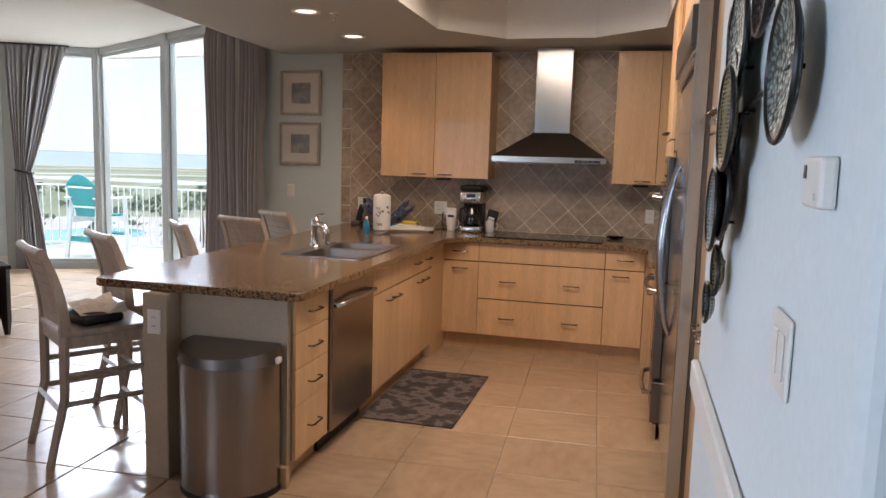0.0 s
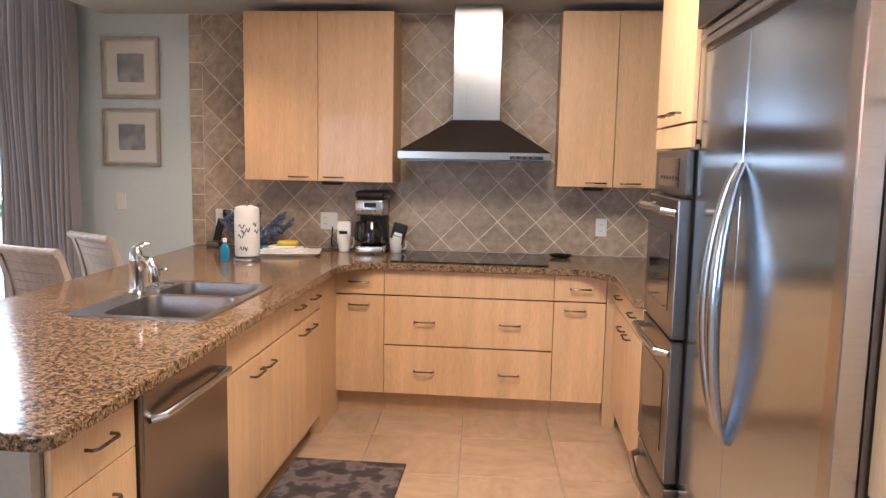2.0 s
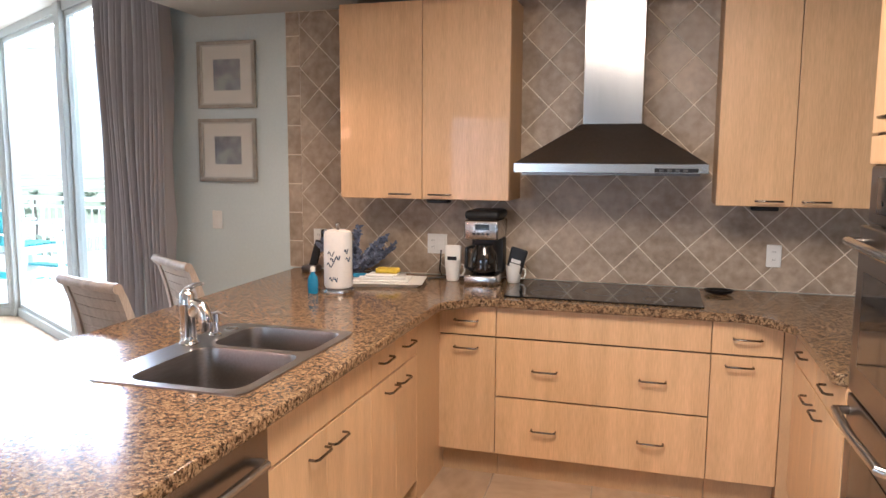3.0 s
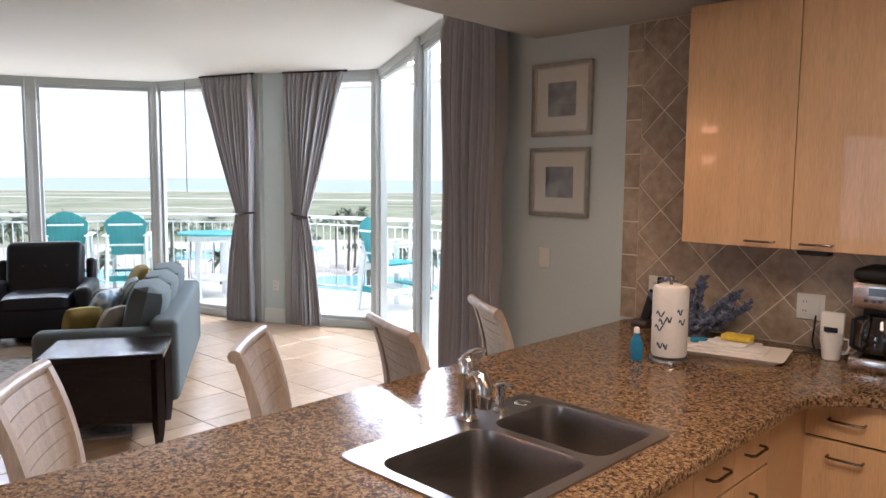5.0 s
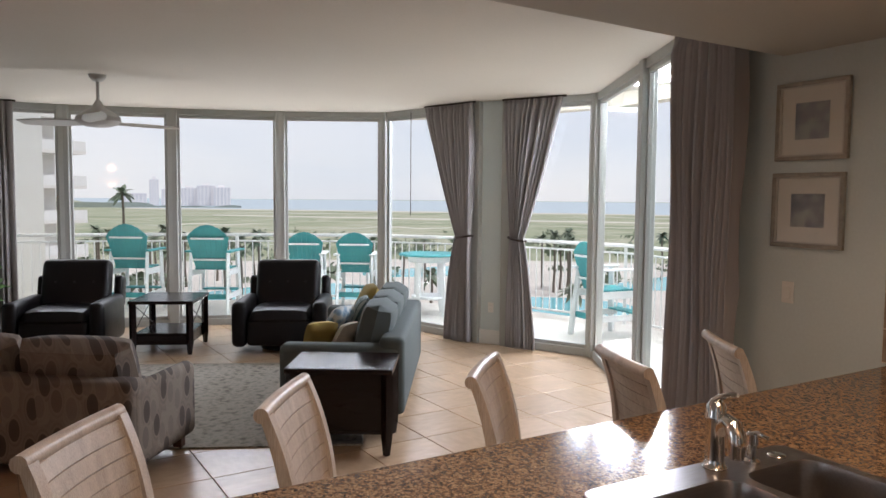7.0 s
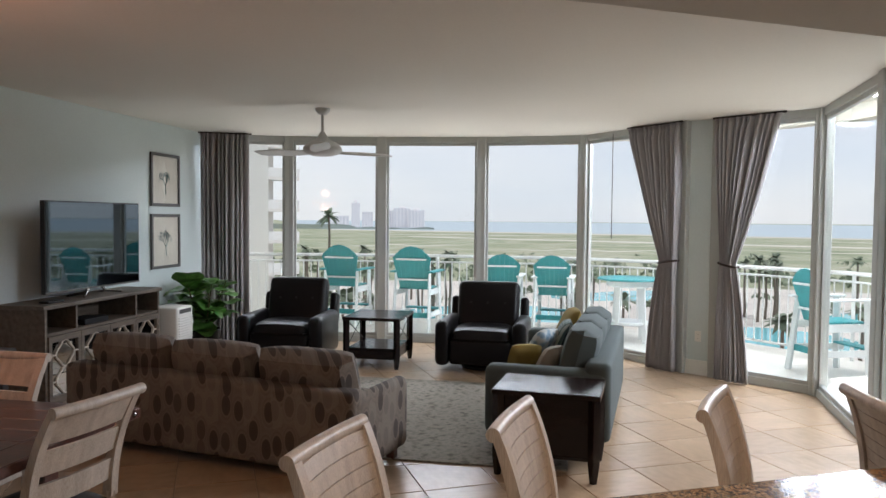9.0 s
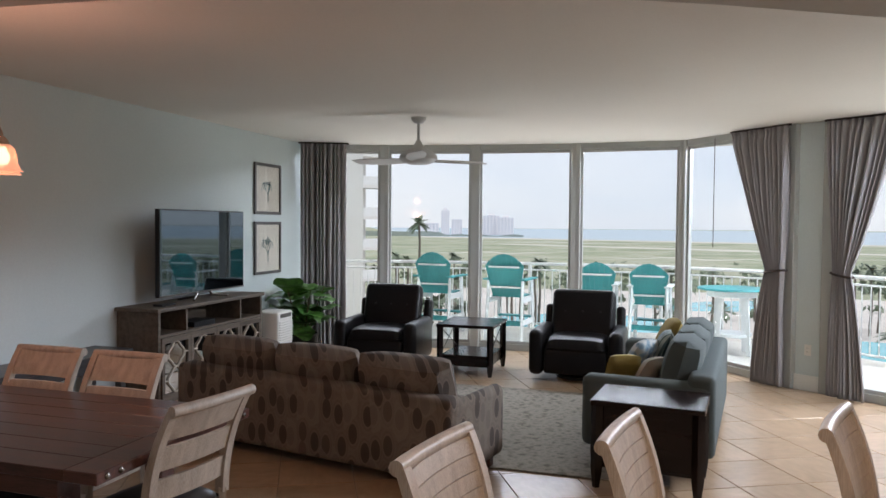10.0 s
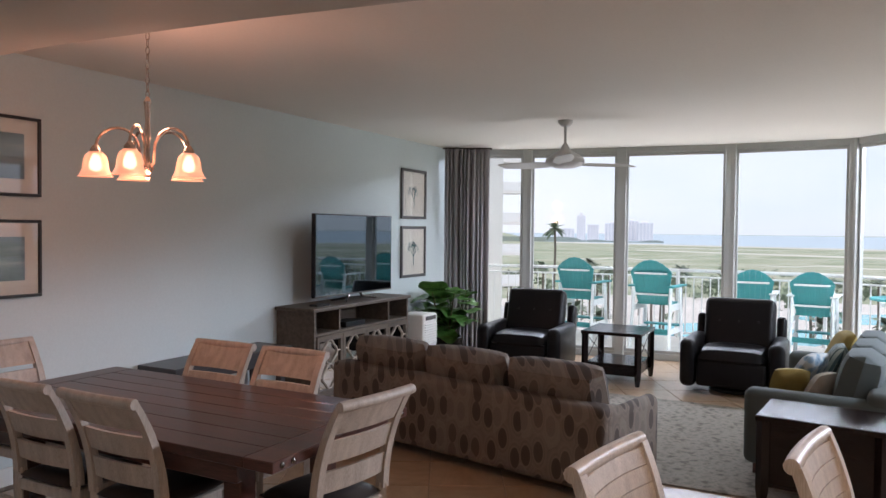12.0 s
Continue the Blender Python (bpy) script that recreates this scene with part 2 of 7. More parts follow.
def granite():
    """Polished brown granite: tan and rust grains, black flecks, pale feldspar."""
    m = ramped("granite", "ShaderNodeTexNoise", [(0.33, (0.034, 0.021, 0.013)), (0.43, (0.125, 0.072, 0.038)), (0.51, (0.21, 0.128, 0.066)), (0.61, (0.32, 0.212, 0.115)), (0.71, (0.19, 0.115, 0.060))], 0.13, 78, detail=4.0)
    t = m.node_tree
    b = t.nodes["Principled BSDF"]
    b.inputs["Coat Weight"].default_value = 0.0
    b.inputs["Specular IOR Level"].default_value = 0.27
    src = b.inputs["Base Color"].links[0].from_socket
    mp = [n for n in t.nodes if n.bl_idname == "ShaderNodeMapping"][0]
    for sc, lo, hi, col in ((110, 0.585, 0.66, (0.022, 0.015, 0.010)), (100, 0.58, 0.69, (0.38, 0.26, 0.14)), (210, 0.58, 0.66, (0.03, 0.02, 0.013))):
        n, rp, mx = t.nodes.new("ShaderNodeTexNoise"), t.nodes.new("ShaderNodeMapRange"), t.nodes.new("ShaderNodeMix")
        n.inputs["Scale"].default_value, n.inputs["Detail"].default_value, n.inputs["Distortion"].default_value = sc, 1.5, 0.6
        off = t.nodes.new("ShaderNodeVectorMath")
        off.inputs[1].default_value = (sc * 0.1, 3.1, sc * 0.03)
        t.links.new(mp.outputs[0], off.inputs[0])
        t.links.new(off.outputs[0], n.inputs["Vector"])
        rp.inputs[1].default_value, rp.inputs[2].default_value = lo, hi
        t.links.new(n.outputs[0], rp.inputs[0])
        mx.data_type = "RGBA"
        t.links.new(rp.outputs[0], mx.inputs[0])
        t.links.new(src, mx.inputs[6])
        mx.inputs[7].default_value = (*col, 1)
        src = mx.outputs[2]
    t.links.new(src, b.inputs["Base Color"])
    return m


M_GRAN = granite()

# ---- mesh helpers ----
def part(name, bm, material, parent=None, label="", smooth=False):
    me = bpy.data.meshes.new(name)
    if smooth:
        for f in bm.faces:
            f.smooth = True
    bm.to_mesh(me)
    bm.free()
    me.materials.append(material)
    ob = new(name, me)
    if parent:
        ob.parent = parent
    if label:
        tagged(ob, label)
    if smooth:
        me.set_sharp_from_angle(angle=radians(38))
    return ob


def thing(name, label, category, m=None, group="", kind=""):
    e = new(name)
    e.empty_display_size = 0.1
    if m is not None:
        e.matrix_world = m
    return tagged(e, label, category, group, kind)


def setting(name, bm, material, label="", category="", smooth=False):
    return tagged(part(name, bm, material, None, "", smooth), label, category, "", "structure")


def bx(bm, x0, x1, y0, y1, z0, z1, bev=0.0, seg=1, m=None):
    vs = [bm.verts.new((x, y, z)) for x in (x0, x1) for y in (y0, y1) for z in (z0, z1)]
    fs = [bm.faces.new([vs[i] for i in f]) for f in ((0, 1, 3, 2), (4, 6, 7, 5), (0, 4, 5, 1), (2, 3, 7, 6), (0, 2, 6, 4), (1, 5, 7, 3))]
    if bev:
        es = list({e for f in fs for e in f.edges})
        r = bmesh.ops.bevel(bm, geom=es, offset=bev, segments=seg, profile=0.5, affect="EDGES", clamp_overlap=True)
        vs = list({v for v in r["verts"]} | {v for v in vs if v.is_valid})
    if m is not None:
        bmesh.ops.transform(bm, matrix=m, verts=[v for v in vs if v.is_valid])
    return vs


def box(x0, x1, y0, y1, z0, z1, bev=0.0, seg=1, m=None):
    bm = bmesh.new()
    bx(bm, x0, x1, y0, y1, z0, z1, bev, seg)
    if m is not None:
        bmesh.ops.transform(bm, matrix=m, verts=bm.verts)
    bmesh.ops.recalc_face_normals(bm, faces=bm.faces)
    return bm


def tube(bm, pts, r, seg=10, caps=True, flat=1.0):
    """A round bar along pts; r may be a list. flat squeezes it across the second axis."""
    pts = [Vector(p) for p in pts]
    n = len(pts)
    rs = r if isinstance(r, (list, tuple)) else [r] * n
    rings, up = [], None
    for i, p in enumerate(pts):
        d = (pts[min(i + 1, n - 1)] - pts[max(i - 1, 0)]).normalized()
        if up is None:
            up = Vector((0, 0, 1)) if abs(d.z) < 0.9 else Vector((1, 0, 0))
        a = d.cross(up).normalized()
        b = a.cross(d).normalized()
        up = b
        rings.append([bm.verts.new(p + a * (rs[i] * math.cos(k * 2 * math.pi / seg)) + b * (rs[i] * flat * math.sin(k * 2 * math.pi / seg))) for k in range(seg)])
    for r0, r1 in zip(rings, rings[1:]):
        for k in range(seg):
            bm.faces.new((r0[k], r0[(k + 1) % seg], r1[(k + 1) % seg], r1[k]))
    if caps:
        bm.faces.new(rings[0][::-1])
        bm.faces.new(rings[-1])
    return bm


def lathe(bm, prof, seg=24, c=(0, 0, 0), sx=1.0, sy=1.0):
    """Turn (radius, height) rows about the upright through c."""
    rings = []
    for r, z in prof:
        rings.append([bm.verts.new((c[0] + sx * max(r, 1e-4) * math.cos(k * 2 * math.pi / seg), c[1] + sy * max(r, 1e-4) * math.sin(k * 2 * math.pi / seg), c[2] + z)) for k in range(seg)])
    for r0, r1 in zip(rings, rings[1:]):
        for k in range(seg):
            bm.faces.new((r0[k], r0[(k + 1) % seg], r1[(k + 1) % seg], r1[k]))
    bm.faces.new(rings[0][::-1])
    bm.faces.new(rings[-1])
    return bm


def prism(bm, poly, z0, z1):
    """An upright prism on a plan outline."""
    lo, hi = [bm.verts.new((x, y, z0)) for x, y in poly], [bm.verts.new((x, y, z1)) for x, y in poly]
    n = len(poly)
    bm.faces.new(lo[::-1])
    bm.faces.new(hi)
    for i in range(n):
        bm.faces.new((lo[i], lo[(i + 1) % n], hi[(i + 1) % n], hi[i]))
    bmesh.ops.recalc_face_normals(bm, faces=bm.faces)
    return bm


def slab_between(p, q, z0, z1, th, bev=0.0):
    """A wall from p to q in plan, its thickness on the right-hand side of the way."""
    p, q = Vector(p), Vector(q)
    d = (q - p).normalized()
    nrm = Vector((d.y, -d.x)) * th
    return prism(bmesh.new(), [p, q, q + nrm, p + nrm], z0, z1)


def pillow(bm, w, d, h, m, n=8, puff=0.6, corner=0.12):
    """A soft cushion, w by d by h, at the pose m."""
    g = {}
    for s in (1, -1):
        for i in range(n + 1):
            for j in range(n + 1):
                u, v = 2 * i / n - 1, 2 * j / n - 1
                edge = max(0.0, (1 - u ** 4) * (1 - v ** 4)) ** puff
                k = 1 - corner * (u * u * v * v) - 0.03 * (1 - edge)
                if s == -1 and (i in (0, n) or j in (0, n)):
                    g[s, i, j] = g[1, i, j]
                else:
                    g[s, i, j] = bm.verts.new(m @ Vector((u * w / 2 * k, v * d / 2 * k, s * h / 2 * edge)))
    for i in range(n):
        for j in range(n):
            bm.faces.new((g[1, i, j], g[1, i + 1, j], g[1, i + 1, j + 1], g[1, i, j + 1]))
            bm.faces.new((g[-1, i, j], g[-1, i, j + 1], g[-1, i + 1, j + 1], g[-1, i + 1, j]))
    return bm


# ---- plan ----
CEIL, LOW = 2.76, 2.43
TV_O, TV_U, TV_V = Vector((-4.86, -0.16)), Vector((-0.909, 0.417)), Vector((0.417, 0.909))


def lr(a, b):
    """A plan point a metres off the television wall, b metres along it."""
    return TV_O + TV_V * a + TV_U * b


WIN = [Vector(p) for p in ((-10.50, 2.42), (-10.45, 3.50), (-10.13, 4.71), (-9.69, 5.97), (-9.05, 7.16), (-7.48, 7.60), (-7.15, 7.80), (-6.22, 8.28), (-3.30, 6.60))]
HALL = [Vector(p) for p in ((1.25, 6.6), (1.25, 2.65), (0.54, 2.65), (0.54, 1.09), (2.0, 1.09), (2.0, -1.6), (-1.72, -1.6))]
OUTLINE = WIN + HALL
SOFFIT = [Vector(p) for p in ((-2.86, 6.6), (-2.82, 5.75), (-2.76, 4.9), (-2.71, 4.2), (-2.70, 3.5), (-2.80, 2.75), (-3.05, 2.0), (-3.42, 1.05), (-3.95, 0.0), (-4.28, -0.43))]
TRAY = [Vector(p) for p in ((-1.09, 5.48), (-0.68, 5.92), (-0.02, 5.92), (0.46, 5.52), (0.50, 3.6), (0.10, 3.2), (-0.68, 3.2), (-1.07, 3.6))]

# ---- floor, ceilings, walls ----
setting("floor", prism(bmesh.new(), [p for p in OUTLINE], -0.25, -0.006), M_GROUT, "beige tile floor with sandy grout joints", "floor")
bm = prism(bmesh.new(), [p + (p - Vector((-4, 4))).normalized() * 0.25 for p in OUTLINE], CEIL, CEIL + 0.2)
setting("ceiling", bm, M_CEIL, "smooth cream painted ceiling", "ceiling")


def ring_sheet(outer, hole, z):
    """A flat sheet with a hole in it."""
    bm = bmesh.new()
    for loop in (outer, hole):
        vs = [bm.verts.new((p[0], p[1], z)) for p in loop]
        for i in range(len(vs)):
            bm.edges.new((vs[i], vs[(i + 1) % len(vs)]))
    bmesh.ops.triangle_fill(bm, edges=bm.edges, use_beauty=True)
    return bm


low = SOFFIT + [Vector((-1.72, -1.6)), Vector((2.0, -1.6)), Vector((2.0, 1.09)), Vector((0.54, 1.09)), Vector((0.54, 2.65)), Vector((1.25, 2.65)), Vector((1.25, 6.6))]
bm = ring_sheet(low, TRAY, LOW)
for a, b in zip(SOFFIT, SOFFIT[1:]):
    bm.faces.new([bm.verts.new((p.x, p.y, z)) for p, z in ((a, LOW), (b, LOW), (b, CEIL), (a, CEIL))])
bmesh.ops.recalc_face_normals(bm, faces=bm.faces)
setting("ceiling_soffit", bm, M_SOFF, "lowered kitchen ceiling with curved edge, in a darker shaded tone", "ceiling")
bm = bmesh.new()
for i in range(len(TRAY)):
    a, b = TRAY[i], TRAY[(i + 1) % len(TRAY)]
    bm.faces.new([bm.verts.new((p.x, p.y, z)) for p, z in ((a, LOW), (b, LOW), (b, CEIL - 0.004), (a, CEIL - 0.004))])
setting("ceiling_tray", bm, M_WHITE, "white eight-sided recess in the kitchen ceiling", "ceiling")

TH = 0.16
setting("wall_north", slab_between((1.41, 6.6), (-3.30, 6.6), 0, CEIL, TH), M_WALL, "pale sage-green painted kitchen wall", "wall")
for i, (a, b, m) in enumerate((((1.25, 2.65), (1.25, 6.6), M_WALL), ((2.0, -1.6), (2.0, 1.09), M_WALLB), ((-1.72, -1.6), (2.0, -1.6), M_WALL))):
    setting(f"wall_{('east', 'hall', 'south')[i]}", slab_between(a, b, 0, CEIL, TH), m, "pale blue-green painted wall", "wall")
bm = bmesh.new()
arc = [(0.54 + 0.03 - 0.03 * math.cos(k * math.pi / 8), 1.09 + 0.03 - 0.03 * math.sin(k * math.pi / 8)) for k in range(5)]
prism(bm, arc + [(2.0, 1.09), (2.0, 1.3), (0.68, 1.3), (0.68, 2.65), (0.54, 2.65)], 0, CEIL)
setting("wall_pier", bm, M_WALLB, "light blue painted wall with a rounded corner", "wall")
bm = bmesh.new()
# the gap from b -3.1 to -1.7 holds the added, unseen window
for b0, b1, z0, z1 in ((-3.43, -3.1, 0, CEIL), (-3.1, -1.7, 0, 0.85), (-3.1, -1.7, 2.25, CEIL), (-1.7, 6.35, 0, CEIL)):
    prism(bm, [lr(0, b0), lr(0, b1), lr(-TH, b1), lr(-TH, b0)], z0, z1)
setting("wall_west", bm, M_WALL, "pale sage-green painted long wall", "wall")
setting("wall_post", prism(bmesh.new(), [WIN[5], WIN[6], WIN[6] + Vector((-0.15, 0.22)), WIN[5] + Vector((-0.15, 0.22))], 0, CEIL), M_WALL, "narrow sage-green wall pier between curtains", "wall")
d = (WIN[6] - WIN[5]).normalized()
nrm = Vector((d.y, -d.x))
bm = prism(bmesh.new(), [WIN[5] + nrm * 0.002, WIN[6] + nrm * 0.002, WIN[6] + nrm * 0.018, WIN[5] + nrm * 0.018], 0, 0.16)
setting("baseboard", bm, M_WHITE, "white painted baseboard", "baseboard")
bm = slab_between(lr(0.002, -3.0), lr(0.002, 6.1), 0, 0.12, 0.016)
setting("baseboard", bm, M_WHITE, "white painted baseboard", "baseboard")
bm = box(-3.28, -2.30, 6.584, 6.598, 0, 0.12)
setting("baseboard", bm, M_WHITE, "white painted baseboard", "baseboard")
bm = box(0.515, 0.538, 1.18, 2.62, 0.86, 0.945, 0.006)
setting("trim", bm, M_WHITE, "white chair rail on the blue wall", "trim")


def window(name, p, q, cuts, open_left=True):
    """A full-height window from p to q, divided at the fractions in cuts."""
    w = thing(name, "floor-to-ceiling window with white frame in backlit grey, sea view beyond", "window", kind="structure")
    d = (q - p).normalized()
    ln = (q - p).length
    base = Matrix.Translation((p.x, p.y, 0)) @ Matrix.Rotation(math.atan2(d.y, d.x), 4, "Z")
    fr = bmesh.new()
    t = 0.06
    bx(fr, 0.06, ln - 0.06, -0.02, t, 0.0, 0.085, 0.004)
    bx(fr, 0.06, ln - 0.06, -0.02, t, CEIL - 0.075, CEIL, 0.004)
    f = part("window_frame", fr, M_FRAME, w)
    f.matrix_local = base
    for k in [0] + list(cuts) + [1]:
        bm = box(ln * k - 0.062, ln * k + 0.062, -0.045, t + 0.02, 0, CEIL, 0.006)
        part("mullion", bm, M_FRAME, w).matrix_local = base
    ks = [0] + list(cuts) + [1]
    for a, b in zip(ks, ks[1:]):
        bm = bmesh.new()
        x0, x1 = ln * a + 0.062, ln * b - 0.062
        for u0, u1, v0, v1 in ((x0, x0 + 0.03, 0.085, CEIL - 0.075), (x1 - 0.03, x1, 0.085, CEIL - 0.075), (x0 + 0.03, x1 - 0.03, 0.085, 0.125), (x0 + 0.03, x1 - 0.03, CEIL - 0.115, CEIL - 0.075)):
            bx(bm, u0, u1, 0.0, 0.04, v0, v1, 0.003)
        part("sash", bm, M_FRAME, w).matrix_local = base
        g = part("pane", box(x0 + 0.03, x1 - 0.03, 0.017, 0.023, 0.125, CEIL - 0.115), M_GLASS, w)
        g.matrix_local = base
        g.visible_shadow = False
    return w


# unseen window, added only to carry the lamp that brightens the blue wall
we = thing("window_8", "unseen white framed window, added to light the blue wall", "window", kind="structure")
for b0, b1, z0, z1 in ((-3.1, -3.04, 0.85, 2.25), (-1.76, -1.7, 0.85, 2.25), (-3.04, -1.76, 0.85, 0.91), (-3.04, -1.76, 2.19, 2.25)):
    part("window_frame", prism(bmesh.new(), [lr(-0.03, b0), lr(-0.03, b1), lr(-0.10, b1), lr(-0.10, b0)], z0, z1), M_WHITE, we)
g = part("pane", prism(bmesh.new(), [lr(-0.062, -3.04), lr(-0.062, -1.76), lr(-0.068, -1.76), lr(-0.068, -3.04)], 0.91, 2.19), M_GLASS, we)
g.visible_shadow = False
for i, (k, cuts) in enumerate(((0, ()), (1, ()), (2, ()), (3, ()), (4, ()), (6, ()), (7, (0.55,)))):
    window(f"window_{i + 1}", WIN[k], WIN[k + 1], cuts)

# ---- kitchen ----
def pull(parent, m, ln=0.115, material=None):
    """A slim bar pull on a front that faces -y, at the pose m."""
    bm = bmesh.new()
    tube(bm, [(-ln / 2, 0, 0), (-ln / 2, -0.022, 0), (-ln / 2 + 0.012, -0.03, 0), (ln / 2 - 0.012, -0.03, 0), (ln / 2, -0.022, 0), (ln / 2, 0, 0)], 0.0048, 8)
    bmesh.ops.transform(bm, matrix=m, verts=bm.verts)
    return part("handle", bm, material or M_NICKEL, parent, "slim nickel bar pull", True)


def cabinet(name, label, m, w, d, z0, z1, fronts, toe=0.0, side=None):
    """A cabinet unit whose fronts face -y. fronts: (part name, x0, x1, z0, z1, handle spots)."""
    c = thing(name, label, "cabinet", m)
    part("body", box(0.001, w - 0.001, 0.021, d, max(z0, toe), z1, 0.001), side or M_CARC, c)
    if toe:
        part("toe_kick", box(0.001, w - 0.001, 0.075, d, 0, toe - 0.001), M_CARC, c)
    # thin dark plate added behind the fronts, drawing the shade in their gaps
    part("gap_shade_plate", box(0.003, w - 0.003, 0.0196, 0.0206, min(f[3] for f in fronts) + 0.003, max(f[4] for f in fronts) - 0.003), M_GAP_SHADE, c)
    for kind, x0, x1, a, b, spots in fronts:
        f = part(kind, box(x0 + 0.0016, x1 - 0.0016, 0, 0.019, a + 0.0016, b - 0.0016, 0.0025, 2), M_MAPLE, c)
        for hx, hz in spots:
            pull(f, pose(hx, 0, hz))
    return c


def facing(x, y, deg):
    return pose(x, y, 0, 0, 0, deg)


MAPLE = "light maple veneer base cabinet with nickel bar pulls"
# back run
cabinet("base_cabinet", MAPLE, facing(-1.14, 5.99, 0), 0.295, 0.605, 0.0, 0.874, [("drawer_front", 0, 0.295, 0.725, 0.874, [(0.148, 0.80)]), ("door", 0, 0.295, 0.135, 0.72, [(0.148, 0.665)])], 0.13)
cabinet("drawer_cabinet", "wide light maple drawer cabinet under the cooktop", facing(-0.845, 5.99, 0), 0.98, 0.605, 0.0, 0.874,
        [("panel", 0, 0.98, 0.725, 0.874, []), ("drawer_front", 0, 0.98, 0.43, 0.72, [(0.24, 0.575), (0.735, 0.575)]), ("drawer_front", 0, 0.98, 0.135, 0.425, [(0.24, 0.28), (0.735, 0.28)])], 0.13)
cabinet("base_cabinet", MAPLE, facing(0.135, 5.99, 0), 0.295, 0.605, 0.0, 0.874, [("drawer_front", 0, 0.295, 0.725, 0.874, [(0.148, 0.80)]), ("door", 0, 0.295, 0.135, 0.72, [(0.12, 0.675)])], 0.13)
for x0, x1 in ((-1.205, -1.142), (0.432, 0.505)):
    tagged(part("filler_panel", box(x0, x1, 5.99, 6.59, 0.0, 0.874), M_CARC), "narrow maple filler strip between cabinets", "panel")
# peninsula, fronts facing the aisle
P = -1.13
zs = (0.11, 0.365, 0.54, 0.71, 0.874)
cabinet("drawer_cabinet", "light maple four-drawer cabinet at the peninsula end", facing(P, 3.33, 90), 0.37, 0.60, 0.0, 0.874, [("drawer_front", 0, 0.37, a, b, [(0.19, (a + b) / 2)]) for a, b in zip(zs, zs[1:])], 0.10, M_PANEL)
cabinet("sink_cabinet", "light maple sink cabinet with two doors", facing(P, 4.32, 90), 0.78, 0.60, 0.0, 0.70, [("panel", 0, 0.78, 0.71, 0.874, []), ("door", 0, 0.39, 0.11, 0.705, [(0.32, 0.64)]), ("door", 0.39, 0.78, 0.11, 0.705, [(0.46, 0.64)])], 0.10)
cabinet("base_cabinet", "light maple base cabinet with two drawers over two doors", facing(P, 5.10, 90), 0.54, 0.60, 0.0, 0.874,
        [("drawer_front", 0, 0.27, 0.71, 0.874, [(0.135, 0.79)]), ("drawer_front", 0.27, 0.54, 0.71, 0.874, [(0.135 + 0.27, 0.79)]), ("door", 0, 0.27, 0.11, 0.705, [(0.2, 0.65)]), ("door", 0.27, 0.54, 0.11, 0.705, [(0.34, 0.65)])], 0.10)
tagged(part("filler_panel", box(-1.72, P - 0.001, 5.642, 6.59, 0.0, 0.874), M_CARC), "maple corner panel of the peninsula", "panel")
# peninsula end and seating side
pen = thing("peninsula_panel", "beige laminate panels closing the bar side of the peninsula", "panel")
part("end_panel", box(-1.70, -1.155, 3.295, 3.328, 0.0, 0.874), M_PANEL, pen)
part("back_panel", box(-1.765, -1.732, 3.33, 6.59, 0.0, 0.874), M_PANEL, pen)
part("end_post", box(-1.83, -1.705, 3.19, 3.327, 0.0, 0.874, 0.004), M_PANEL, pen)
part("plinth", box(-1.25, -1.14, 3.26, 3.292, 0.0, 0.10, 0.003), M_CARC, pen)

# dishwasher
dw = thing("dishwasher", "brushed steel dishwasher built into the peninsula", "dishwasher", facing(P, 3.705, 90))
part("body", box(0.003, 0.607, 0.03, 0.59, 0.09, 0.868), M_DSTEEL, dw)
door = part("door", box(0.004, 0.606, -0.018, 0.028, 0.115, 0.870, 0.006, 2), M_DWS, dw)
part("control_panel", box(0.012, 0.598, -0.012, 0.02, 0.8705, 0.8735), M_BLACK, dw)
bm = bmesh.new()
tube(bm, [(0.05, -0.018, 0.765), (0.07, -0.05, 0.772), (0.3, -0.062, 0.778), (0.54, -0.05, 0.772), (0.56, -0.018, 0.765)], 0.013, 12)
part("handle", bm, M_STEELH, door, "curved steel handle", True)
part("toe_kick", box(0.004, 0.606, 0.06, 0.4, 0.0, 0.088), M_BLACK, dw)

# countertop with a hole for the sink
SX0, SX1, SY0, SY1 = -1.745, -1.205, 4.33, 5.13
bm = bmesh.new()


def rounded(pts, r, n=5):
    out = []
    k = len(pts)
    for i, p in enumerate(pts):
        p, a, b = Vector(p), Vector(pts[i - 1]), Vector(pts[(i + 1) % k])
        u, v = (a - p).normalized(), (b - p).normalized()
        rr = min(r, (a - p).length / 2.1, (b - p).length / 2.1)
        s, e = p + u * rr, p + v * rr
        out += [s.lerp(p, t).lerp(p.lerp(e, t), t) for t in [j / n for j in range(n + 1)]]
    return out


outer = rounded([(-2.14, 3.24), (-1.07, 3.24), (-1.07, 5.80), (-0.92, 5.955), (0.30, 5.955), (0.435, 5.80), (0.435, 5.086), (1.245, 5.086), (1.245, 6.592), (-2.23, 6.592)], 0.05)
hole = rounded([(SX0 + 0.02, SY0 + 0.02), (SX1 - 0.02, SY0 + 0.02), (SX1 - 0.02, SY1 - 0.02), (SX0 + 0.02, SY1 - 0.02)], 0.05)
for z in (0.876, 0.915):
    s = ring_sheet(outer, hole, z)
    me = bpy.data.meshes.new("tmp")
    s.to_mesh(me)
    s.free()
    bm.from_mesh(me)
    bpy.data.meshes.remove(me)
for loop in (outer, hole):
    n = len(loop)
    for i in range(n):
        a, b = loop[i], loop[(i + 1) % n]
        bm.faces.new([bm.verts.new((p.x, p.y, z)) for p, z in ((a, 0.876), (b, 0.876), (b, 0.915), (a, 0.915))])
